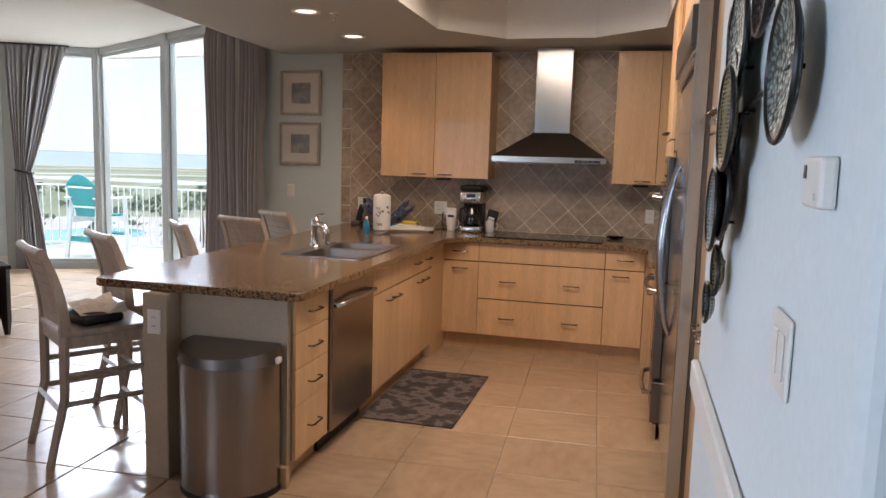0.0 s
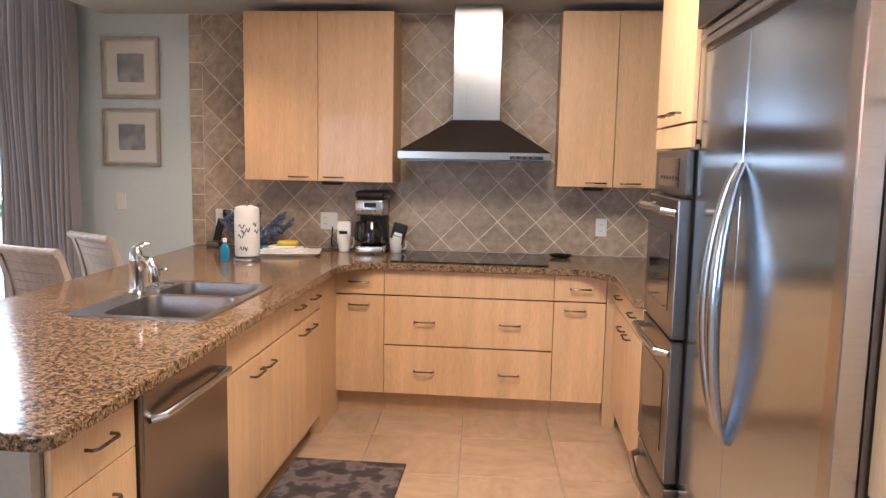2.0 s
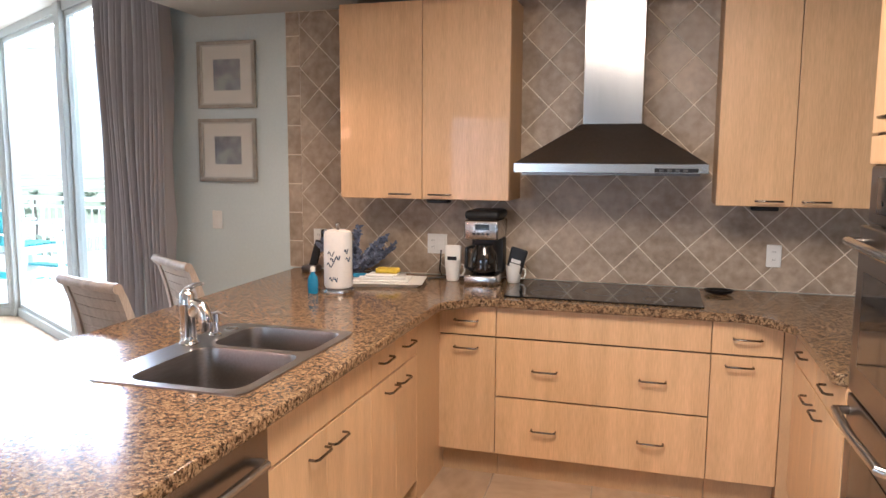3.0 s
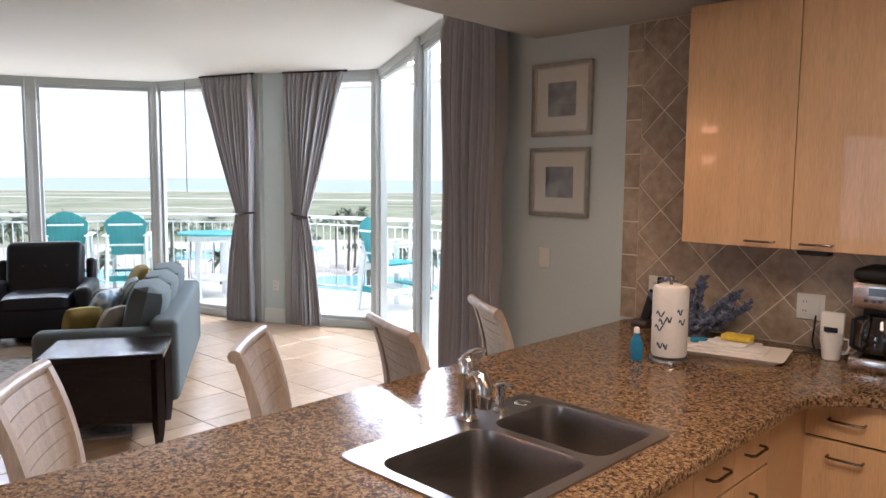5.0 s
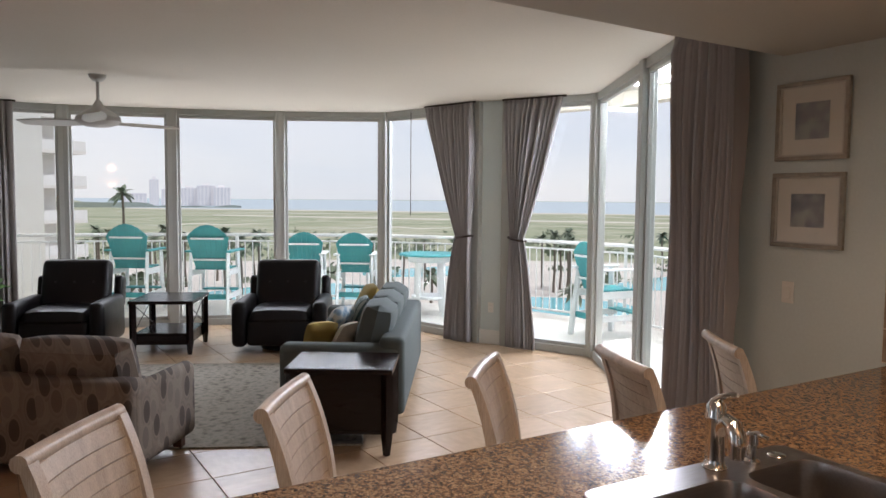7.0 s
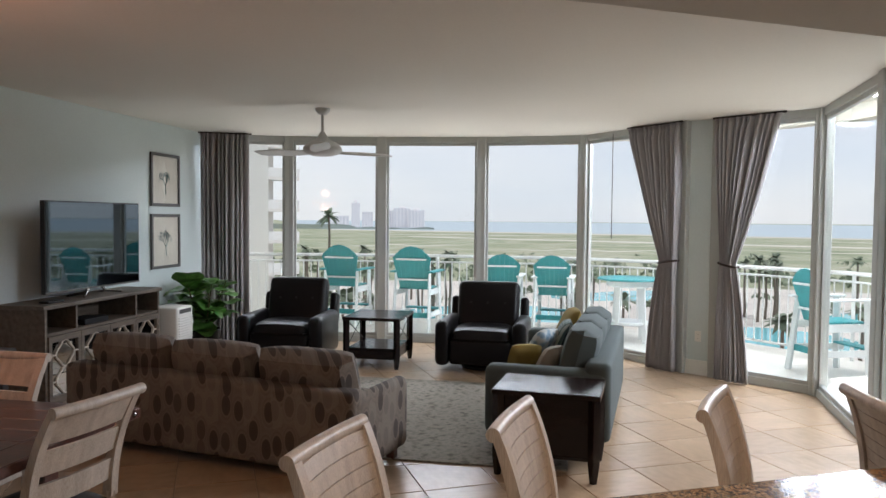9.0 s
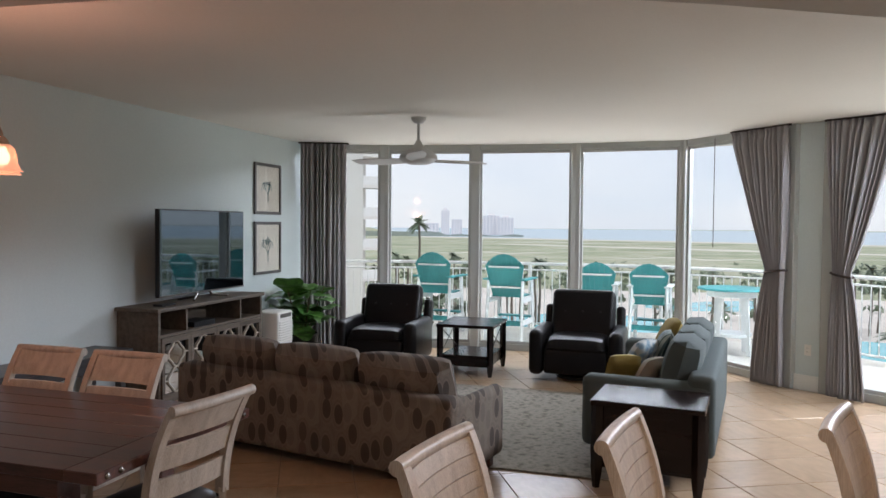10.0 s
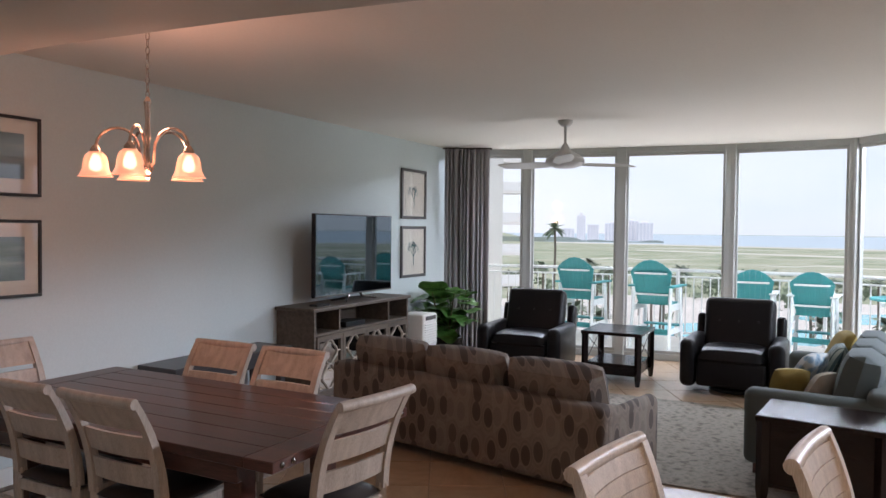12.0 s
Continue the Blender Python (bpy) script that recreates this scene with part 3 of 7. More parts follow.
bmesh.ops.remove_doubles(bm, verts=bm.verts, dist=0.0004)
bmesh.ops.recalc_face_normals(bm, faces=bm.faces)
sharp = [e for e in bm.edges if len(e.link_faces) == 2 and e.calc_face_angle(0) > 1.2 and abs(e.verts[0].co.z - e.verts[1].co.z) < 1e-4]
bmesh.ops.bevel(bm, geom=sharp, offset=0.007, segments=3, affect="EDGES", profile=0.5)
top = tagged(part("countertop", bm, M_GRAN), "polished brown speckled granite countertop round the kitchen", "countertop")

# sink
snk = thing("kitchen_sink", "double-bowl stainless steel drop-in sink", "sink")
rim = bmesh.new()
for z0, z1, g in ((0.914, 0.921, 0.0),):
    o = rounded([(SX0, SY0), (SX1, SY0), (SX1, SY1), (SX0, SY1)], 0.05)
    bowls = [rounded([(-1.63, SY0 + 0.035), (SX1 - 0.035, SY0 + 0.035), (SX1 - 0.035, 4.765), (-1.63, 4.765)], 0.07), rounded([(-1.63, 4.80), (SX1 - 0.035, 4.80), (SX1 - 0.035, SY1 - 0.035), (-1.63, SY1 - 0.035)], 0.07)]
    for loop in [o] + bowls:
        vs = [rim.verts.new((p.x, p.y, z1)) for p in loop]
        for i in range(len(vs)):
            rim.edges.new((vs[i], vs[(i + 1) % len(vs)]))
    bmesh.ops.triangle_fill(rim, edges=rim.edges, use_beauty=True)
    vs = [(rim.verts.new((p.x, p.y, z1)), rim.verts.new((p.x, p.y, z0))) for p in o]
    for i in range(len(vs)):
        a, b = vs[i], vs[(i + 1) % len(vs)]
        rim.faces.new((a[0], a[1], b[1], b[0]))
M_SINK = mat("sink_steel", (0.36, 0.335, 0.32), 0.32, 1.0, var=0.08, scale=3, fine=140, stretch=(1, 0.1, 1))
part("rim", rim, M_SINK, snk)
for loop, depth in zip(bowls, (0.20, 0.17)):
    bm = bmesh.new()
    c = sum((Vector(p) for p in loop), Vector((0, 0))) / len(loop)
    rows = [(1.0, 0.921), (0.985, 0.912), (0.96, 0.90 - depth * 0.5), (0.93, 0.915 - depth * 0.85), (0.86, 0.915 - depth), (0.15, 0.91 - depth)]
    rings = [[bm.verts.new((c.x + (p.x - c.x) * k, c.y + (p.y - c.y) * k, z)) for p in loop] for k, z in rows]
    for r0, r1 in zip(rings, rings[1:]):
        for i in range(len(loop)):
            bm.faces.new((r0[i], r0[(i + 1) % len(loop)], r1[(i + 1) % len(loop)], r1[i]))
    bm.faces.new(rings[-1])
    bmesh.ops.recalc_face_normals(bm, faces=bm.faces)
    part("bowl", bm, M_SINK, snk, "", True)
    bm = lathe(bmesh.new(), [(0.045, 0), (0.045, 0.004), (0.035, 0.006), (0.01, 0.003)], 20, (c.x, c.y, 0.911 - depth))
    part("drain", bm, M_CHROME, snk, "", True)

# tap, soap pump and hole cover
fx, fy, fz = -1.70, 4.785, 0.921
tap = thing("kitchen_faucet", "chrome single-lever faucet with pull-out spout", "faucet")
bm = lathe(bmesh.new(), [(0.033, 0), (0.035, 0.005), (0.029, 0.014), (0.027, 0.03), (0.027, 0.13), (0.030, 0.136), (0.030, 0.15), (0.027, 0.158), (0.027, 0.178), (0.018, 0.19), (0.004, 0.193)], 24, (fx, fy, fz))
part("body", bm, M_CHROME, tap, "", True)
bm = bmesh.new()
tube(bm, [(fx + 0.006, fy, fz + 0.095), (fx + 0.026, fy - 0.004, fz + 0.130), (fx + 0.045, fy - 0.008, fz + 0.145), (fx + 0.066, fy - 0.012, fz + 0.140), (fx + 0.080, fy - 0.015, fz + 0.115), (fx + 0.084, fy - 0.016, fz + 0.085), (fx + 0.084, fy - 0.016, fz + 0.055)], [0.017, 0.020, 0.022, 0.024, 0.0255, 0.025, 0.020], 16)
part("spout", bm, M_CHROME, tap, "", True)
bm = bmesh.new()
tube(bm, [(fx - 0.012, fy, fz + 0.186), (fx + 0.008, fy + 0.003, fz + 0.202), (fx + 0.032, fy + 0.010, fz + 0.214), (fx + 0.056, fy + 0.017, fz + 0.217)], [0.014, 0.014, 0.011, 0.009], 12, True, 0.7)
part("lever", bm, M_CHROME, tap, "", True)
pump = thing("soap_dispenser", "small chrome soap dispenser beside the faucet", "dispenser")
bm = lathe(bmesh.new(), [(0.024, 0), (0.024, 0.008), (0.014, 0.014), (0.013, 0.05), (0.017, 0.055), (0.017, 0.085), (0.008, 0.09)], 18, (-1.675, 4.91, fz))
part("base", bm, M_CHROME, pump, "", True)
bm = bmesh.new()
tube(bm, [(-1.675, 4.91, fz + 0.085), (-1.66, 4.91, fz + 0.092), (-1.625, 4.91, fz + 0.085)], 0.006, 8)
part("nozzle", bm, M_CHROME, pump, "", True)
tagged(part("hole_cover", lathe(bmesh.new(), [(0.026, 0), (0.026, 0.005), (0.018, 0.009), (0.003, 0.011)], 20, (-1.675, 5.02, fz)), M_CHROME, None, "", True), "round chrome cap on the sink rim", "cap")

# wall cabinets
UP = "tall light maple wall cabinet with bar pulls"
for x0, w, hx in ((-1.78, 0.465, 0.345), (-1.315, 0.465, 0.10)):
    cabinet("wall_cabinet", UP, facing(x0, 6.27, 0), w, 0.325, 1.365, 2.385, [("door", 0, w, 1.365, 2.385, [(hx, 1.392)])])
for x0, w, hx in ((0.14, 0.33, 0.23), (0.47, 0.33, 0.10)):
    cabinet("wall_cabinet", UP, facing(x0, 6.27, 0), w, 0.325, 1.365, 2.385, [("door", 0, w, 1.365, 2.385, [(hx, 1.392)])])
for x in (-1.24, 0.36):
    tagged(part("under_cabinet_light", box(x - 0.06, x + 0.06, 6.30, 6.36, 1.345, 1.364, 0.004), M_BLACK), "small dark light puck under a wall cabinet", "lamp")

# hood
hood = thing("range_hood", "stainless chimney hood with dark sloping canopy", "hood")
bm = bmesh.new()
a = [(-0.79, 6.11), (0.09, 6.11), (0.09, 6.594), (-0.79, 6.594)]
b = [(-0.50, 6.30), (-0.20, 6.30), (-0.20, 6.594), (-0.50, 6.594)]
lo, hi = [bm.verts.new((x, y, 1.562)) for x, y in a], [bm.verts.new((x, y, 1.75)) for x, y in b]
bm.faces.new(lo[::-1])
bm.faces.new(hi)
for i in range(4):
    bm.faces.new((lo[i], lo[(i + 1) % 4], hi[(i + 1) % 4], hi[i]))
part("canopy", bm, M_DSTEEL, hood)
part("lip", box(-0.795, 0.095, 6.10, 6.594, 1.515, 1.561, 0.003), M_STEELH, hood)
part("chimney", box(-0.492, -0.208, 6.305, 6.594, 1.751, 2.425, 0.002), M_STEEL, hood)
part("filter", box(-0.76, 0.06, 6.14, 6.56, 1.505, 1.5145), M_DSTEEL, hood)
part("control_strip", box(-0.14, 0.05, 6.096, 6.0995, 1.522, 1.540), M_BLACK, hood)
for i in range(4):
    part("button", box(-0.12 + i * 0.035, -0.10 + i * 0.035, 6.0925, 6.0958, 1.526, 1.536), M_NICKEL, hood)

# cooktop and spoon rest
ck = thing("cooktop", "black glass electric cooktop set in the granite", "cooktop")
part("glass", box(-0.82, 0.10, 6.03, 6.53, 0.9145, 0.923, 0.003), M_BLACKG, ck)
M_RING = mat("burner_ring", (0.07, 0.07, 0.07), 0.3, var=0.1)
for x, y, r in ((-0.62, 6.16, 0.09), (-0.62, 6.40, 0.075), (-0.35, 6.29, 0.115), (-0.10, 6.40, 0.09), (-0.10, 6.16, 0.07)):
    bm = bmesh.new()
    n = 32
    i0 = [bm.verts.new((x + r * math.cos(k * 6.2832 / n), y + r * math.sin(k * 6.2832 / n), 0.9236)) for k in range(n)]
    i1 = [bm.verts.new((x + (r - 0.004) * math.cos(k * 6.2832 / n), y + (r - 0.004) * math.sin(k * 6.2832 / n), 0.9236)) for k in range(n)]
    for k in range(n):
        bm.faces.new((i0[k], i0[(k + 1) % n], i1[(k + 1) % n], i1[k]))
    part("burner_ring", bm, M_RING, ck)
bm = lathe(bmesh.new(), [(0.03, 0.0), (0.05, 0.008), (0.062, 0.022), (0.058, 0.022), (0.045, 0.010), (0.002, 0.007)], 20, (0.19, 6.45, 0.9155), 1.2, 0.8)
spoon = tagged(part("spoon_rest", bm, M_BLACK, None, "", True), "small black spoon rest beside the cooktop", "spoon rest")

# refrigerator
FX, OX, PX = 0.52, 0.49, 0.575  # fronts of the refrigerator, the oven and the pantry
fr = thing("refrigerator", "large built-in stainless steel refrigerator", "refrigerator", facing(FX, 4.45, -90))
part("body", box(0.002, 1.218, 0.041, 0.66, 0.10, 2.13), M_DSTEEL, fr)
part("door", box(0.004, 0.50, 0, 0.04, 0.115, 1.885, 0.002, 2), M_FRIDGE, fr, "narrow freezer door of brushed steel")
part("door", box(0.5015, 1.155, 0, 0.04, 0.115, 1.885, 0.002, 2), M_FRIDGE, fr, "wide door of brushed steel")
part("side_trim", box(1.158, 1.216, -0.012, 0.04, 0.0, 2.13, 0.003), M_STEELH, fr)
g = part("grille", box(0.004, 1.155, 0.004, 0.04, 1.89, 2.125, 0.002), M_DSTEEL, fr, "dark steel top grille")
for z in (1.905, 1.935):
    part("slat", box(0.004, 1.155, -0.018, 0.003, z, z + 0.022, 0.004), M_STEELH, g)
part("slat", box(0.004, 1.155, -0.03, 0.003, 1.965, 2.12, 0.004), M_DSTEEL, g)
for x, s in ((0.455, -1), (0.55, 1)):
    bm = bmesh.new()
    pts = []
    for k in range(15):
        t = k / 14
        z = 0.72 + 0.80 * t
        q = math.sin(math.pi * t)
        pts.append((x + s * 0.045 * (1 - q) * -0.6, -0.004 - 0.062 * q ** 0.7, z))
    tube(bm, pts, [0.011 + 0.010 * math.sin(math.pi * k / 14) for k in range(15)], 12)
    part("handle", bm, M_STEEL, fr, "long bowed steel handle", True)
part("toe_kick", box(0.004, 1.155, 0.05, 0.3, 0, 0.098), M_BLACK, fr)
cabinet("wall_cabinet", "light maple cabinet above the refrigerator", facing(FX, 4.45, -90), 1.218, 0.66, 2.14, 2.425, [("door", 0, 0.61, 2.14, 2.425, []), ("door", 0.61, 1.218, 2.14, 2.425, [])])

# pantry
pt = cabinet("pantry_cabinet", "tall light maple pantry with six doors", facing(PX, 3.228, -90), 0.565, 0.66, 0.0, 2.425,
        [("door", 0, 0.27, 1.64, 2.425, [(0.18, 1.70)]), ("door", 0.27, 0.565, 1.64, 2.425, [(0.36, 1.70)]), ("door", 0, 0.27, 0.90, 1.635, [(0.19, 0.95)]), ("door", 0.27, 0.565, 0.90, 1.635, [(0.36, 0.95)]), ("door", 0, 0.27, 0.11, 0.895, []), ("door", 0.27, 0.565, 0.11, 0.895, [])], 0.10)
for x in (0.25, 0.29):
    bm = lathe(bmesh.new(), [(0.012, 0), (0.012, 0.006), (0.007, 0.010), (0.012, 0.016), (0.012, 0.022), (0.004, 0.026)], 14)
    bmesh.ops.transform(bm, matrix=pose(x, 0, 1.668, 90), verts=bm.verts)
    part("lock_knob", bm, M_CHROME, pt, "small chrome lock knob", True)

# oven tower
ov = thing("wall_oven", "stainless steel double wall oven with black glass", "oven", facing(OX, 5.082, -90))
W = 0.628
part("body", box(0.03, W - 0.03, 0.031, 0.6, 0.33, 1.565), M_DSTEEL, ov)
part("control_panel", box(0.032, W - 0.032, 0.0, 0.03, 1.40, 1.565, 0.004), M_DSTEEL, ov)
part("display", box(0.12, W - 0.14, -0.003, -0.0005, 1.43, 1.535), M_BLACKG, ov)
for i in range(6):
    part("button", box(0.15 + i * 0.055, 0.18 + i * 0.055, -0.0055, -0.0035, 1.455, 1.468), M_NICKEL, ov)
for z0, z1 in ((0.885, 1.39), (0.34, 0.875)):
    dr = part("door", box(0.032, W - 0.032, -0.02, 0.03, z0, z1, 0.005, 2), M_DSTEEL, ov, "oven door with black glass window")
    part("window", box(0.12, W - 0.12, -0.023, -0.0205, z0 + 0.09, z1 - 0.13), M_BLACKG, dr)
    bm = bmesh.new()
    tube(bm, [(0.06, -0.02, z1 - 0.05), (0.08, -0.062, z1 - 0.045), (W / 2, -0.075, z1 - 0.04), (W - 0.08, -0.062, z1 - 0.045), (W - 0.06, -0.02, z1 - 0.05)], 0.014, 12)
    part("handle", bm, M_STEELH, dr, "curved steel handle", True)
cabinet("oven_cabinet", "tall light maple cabinet housing the oven", facing(OX, 5.082, -90), W, 0.66, 1.60, 2.425, [("door", 0, W / 2, 1.66, 2.425, [(W / 2 - 0.09, 1.70)]), ("door", W / 2, W, 1.66, 2.425, [(W / 2 + 0.09, 1.70)]), ("panel", 0, W, 1.57, 1.655, [])])
wd = thing("warming_drawer", "stainless warming drawer under the oven", "drawer", facing(OX, 5.082, -90))
f = part("front", box(0.03, W - 0.03, -0.015, 0.5, 0.085, 0.318, 0.004), M_DSTEEL, wd)
bm = bmesh.new()
tube(bm, [(0.06, -0.012, 0.25), (0.09, -0.055, 0.245), (W / 2, -0.068, 0.24), (W - 0.09, -0.055, 0.245), (W - 0.06, -0.012, 0.25)], 0.014, 12)
part("handle", bm, M_STEELH, f, "curved steel handle", True)
bm = bmesh.new()
for i in range(19):
    bx(bm, 0.04 + i * 0.0285, 0.058 + i * 0.0285, -0.004, 0.02, 0.321, 0.332)
part("vent", bm, M_NICKEL, wd)
tagged(part("filler_panel", box(OX + 0.002, OX + 0.02, 4.456, 5.078, 0.0, 0.082), M_CARC), "maple kick board under the oven tower", "panel")
# short run beside the oven
cabinet("base_cabinet", "light maple base cabinet beside the oven", facing(0.475, 5.985, -90), 0.90, 0.7, 0.0, 0.874,
        [("drawer_front", 0, 0.45, 0.725, 0.874, [(0.225, 0.80)]), ("drawer_front", 0.45, 0.90, 0.725, 0.874, [(0.675, 0.80)]), ("door", 0, 0.45, 0.135, 0.72, [(0.36, 0.66)]), ("door", 0.45, 0.90, 0.135, 0.72, [(0.54, 0.66)])], 0.13)

# ---- curtains ----
M_CURT = mat("curtain_cloth", (0.34, 0.32, 0.325), 0.6, var=0.07, scale=3, fine=220, stretch=(6, 6, 0.4), bump=0.1, bscale=350)
M_BRONZE = mat("dark_bronze", (0.05, 0.035, 0.03), 0.45, 0.7, var=0.1)


def curtain(label, p, q, folds, tie=None, amp=0.05, seed=1):
    """Pleated cloth from p to q in plan, ceiling to floor; tie: (height, pull towards 0 or 1, width left)."""
    p, q = Vector(p), Vector(q)
    d = q - p
    n = Vector((d.y, -d.x)).normalized()
    rnd = random.Random(seed)
    ph = [rnd.uniform(-0.5, 0.5) for _ in range(folds + 1)]
    am = [rnd.uniform(0.45, 1.35) for _ in range(folds + 1)]
    bm = bmesh.new()
    nu, nz = folds * 14, 40
    top = CEIL - 0.02
    rows = []
    for j in range(nz + 1):
        z = 0.012 + (top - 0.012) * j / nz
        w, c = 1.0, 0.5
        if tie:
            h, side, left = tie
            k = abs(z - h) / (top - h if z > h else h)
            if z > h:
                s = left + (1 - left) * (k ** 0.9)
            else:
                s = left + (0.52 - left) * min(1, k * 1.1) ** 0.6
            w, c = s, side + (0.5 - side) * s
        head = 1 if z < top - 0.10 else 0.55
        row = []
        for i in range(nu + 1):
            u = i / nu
            f = u * folds
            kf = min(folds, int(f))
            wk = f - kf
            a = amp * head * (am[kf] * (1 - wk) + am[min(folds, kf + 1)] * wk) * (1.0 if w > 0.6 else 0.45 + 0.9 * w)
            fr = f + 0.22 * math.sin(f * 1.9 + 9 * ph[0]) + 0.13 * math.sin(f * 0.83 + 5 * ph[1]) + 0.06 * math.sin(z * 1.7 + f)
            off = a * (2 * abs(math.sin(math.pi * fr)) ** 0.6 - 1) + 0.012 * math.sin(z * 3 + 5 * u)
            pt = p + d * (c + (u - 0.5) * w) + n * (0.09 + off)
            row.append(bm.verts.new((pt.x, pt.y, z)))
        rows.append(row)
    for r0, r1 in zip(rows, rows[1:]):
        for i in range(nu):
            bm.faces.new((r0[i], r0[i + 1], r1[i + 1], r1[i]))
    c = thing("curtain", label, "curtain", group="window curtains")
    cl = part("cloth", bm, M_CURT, c, "", True)
    so = cl.modifiers.new("thick", "SOLIDIFY")
    so.thickness = 0.004
    bm = bmesh.new()
    ext = d.normalized() * 0.03
    a, b = p - ext + n * 0.09, q + ext + n * 0.09
    tube(bm, [(a.x, a.y, CEIL - 0.012), (b.x, b.y, CEIL - 0.012)], 0.011, 8)
    part("track", bm, M_BRONZE, c)
    if tie:
        h, side, left = tie
        cc = p + d * (side + (0.5 - side) * left) + n * 0.09
        bm = bmesh.new()
        hw = d.length * left / 2 + 0.015
        u = d.normalized()
        pts = []
        for k in range(17):
            t = 2 * math.pi * k / 16
            v = cc + u * (hw * math.cos(t)) + n * (0.075 * math.sin(t))
            pts.append((v.x, v.y, h + 0.02 * math.cos(t) * (1 if side > 0.5 else -1)))
        tube(bm, pts, 0.012, 8, False)
        part("tieback", bm, M_BRONZE, c, "dark cord tieback", True)
    return c


GREY = "grey-brown pleated curtain hanging straight to the floor"
curtain(GREY, (-10.34, 2.38), (-10.33, 2.98), 10, None, 0.06, 2)
curtain("grey-brown pleated curtain tied back beside the pier", (-8.17, 7.37), (-7.46, 7.59), 11, (1.22, 0.97, 0.30), 0.055, 3)
curtain("grey-brown pleated curtain tied back beside the pier", (-7.14, 7.79), (-6.52, 8.11), 10, (1.22, 0.16, 0.26), 0.05, 4)
curtain("wide grey-brown pleated curtain beside the kitchen wall", (-3.70, 6.85), (-2.95, 6.51), 17, None, 0.055, 5)
wand = bmesh.new()
tube(wand, [(-8.42, 7.22, CEIL - 0.05), (-8.42, 7.22, 1.45)], 0.005, 6)
tagged(part("curtain_wand", wand, M_BRONZE), "thin dark curtain wand hanging by the window", "wand")

# ---- pictures, plates ----
M_MATB = mat("picture_mat", (0.70, 0.66, 0.58), 0.8, var=0.03)
M_GILT = mat("champagne_frame", (0.40, 0.36, 0.30), 0.32, 0.7, var=0.12, scale=20)
M_BLKF = mat("black_frame", (0.022, 0.02, 0.02), 0.35, var=0.2)
M_GREYF = mat("grey_wood_frame", (0.10, 0.095, 0.09), 0.5, var=0.15, scale=15)
M_PIC = ramped("faded_print", "ShaderNodeTexNoise", [(0.3, (0.08, 0.085, 0.11)), (0.48, (0.22, 0.22, 0.235)), (0.62, (0.36, 0.37, 0.34)), (0.78, (0.14, 0.15, 0.20))], 0.5, 9)
M_SEAPIC = ramped("sea_print", "ShaderNodeTexNoise", [(0.3, (0.04, 0.07, 0.085)), (0.5, (0.14, 0.20, 0.23)), (0.7, (0.38, 0.43, 0.45))], 0.4, 2.2, stretch=(0.3, 0.3, 4))
M_CORAL = mat("coral_print", (0.18, 0.33, 0.34), 0.7, var=0.2, scale=12)
M_PGLASS = glass("picture_glass", (1, 1, 1), 0.07)


def picture(label, m, w, h, bar, mat_w, frame_m, inner, motif=False, lip=None):
    """A framed print hung on a wall behind it (+y), facing -y; m is its centre on the wall."""
    p = thing("framed_picture", label, "picture", m)
    for x0, x1, z0, z1 in ((-w / 2, w / 2, h / 2 - bar, h / 2), (-w / 2, w / 2, -h / 2, -h / 2 + bar), (-w / 2, -w / 2 + bar, -h / 2 + bar, h / 2 - bar), (w / 2 - bar, w / 2, -h / 2 + bar, h / 2 - bar)):
        part("frame_bar", box(x0, x1, -0.026, -0.002, z0, z1, 0.004, 2), frame_m, p)
    if lip:
        for x0, x1, z0, z1 in ((-w / 2 + bar, w / 2 - bar, h / 2 - bar - 0.008, h / 2 - bar), (-w / 2 + bar, w / 2 - bar, -h / 2 + bar, -h / 2 + bar + 0.008), (-w / 2 + bar, -w / 2 + bar + 0.008, -h / 2 + bar + 0.008, h / 2 - bar - 0.008), (w / 2 - bar - 0.008, w / 2 - bar, -h / 2 + bar + 0.008, h / 2 - bar - 0.008)):
            part("inner_lip", box(x0, x1, -0.02, -0.004, z0, z1), lip, p)
    part("mat_board", box(-w / 2 + bar, w / 2 - bar, -0.010, -0.003, -h / 2 + bar, h / 2 - bar), M_MATB, p)
    iw, ih = w / 2 - bar - mat_w, h / 2 - bar - mat_w
    pr = part("print", box(-iw, iw, -0.012, -0.0105, -ih, ih), inner, p)
    if motif:
        bm = bmesh.new()
        rnd = random.Random(int(w * 1000) + motif)

        def grow(x, z, ang, ln, r, dep):
            x2, z2 = x + ln * math.sin(ang), z + ln * math.cos(ang)
            tube(bm, [(x, -0.0128, z), (x2, -0.0128, z2)], [r, r * 0.75], 4, True, 0.15)
            if dep:
                for s in (-0.55, 0.05, 0.6):
                    grow(x2, z2, ang + s + rnd.uniform(-0.2, 0.2), ln * rnd.uniform(0.6, 0.8), r * 0.75, dep - 1)
        grow(0, -ih * 0.8, 0, ih * 0.46, 0.0075, 4)
        part("coral_motif", bm, M_CORAL, pr)
    g = part("glass", box(-w / 2 + bar, w / 2 - bar, -0.0165, -0.0150, -h / 2 + bar, h / 2 - bar), M_PGLASS, p)
    g.visible_shadow = False
    return p


M_SILVERL = mat("silver_lip", (0.55, 0.52, 0.46), 0.3, 0.8, var=0.05)
picture("small square print in a champagne frame with cream mat", pose(-2.672, 6.598, 2.078), 0.40, 0.40, 0.022, 0.085, M_GILT, M_PIC, 0, M_SILVERL)
picture("small square print in a champagne frame with cream mat", pose(-2.678, 6.598, 1.622), 0.40, 0.385, 0.022, 0.085, M_GILT, M_PIC, 0, M_SILVERL)


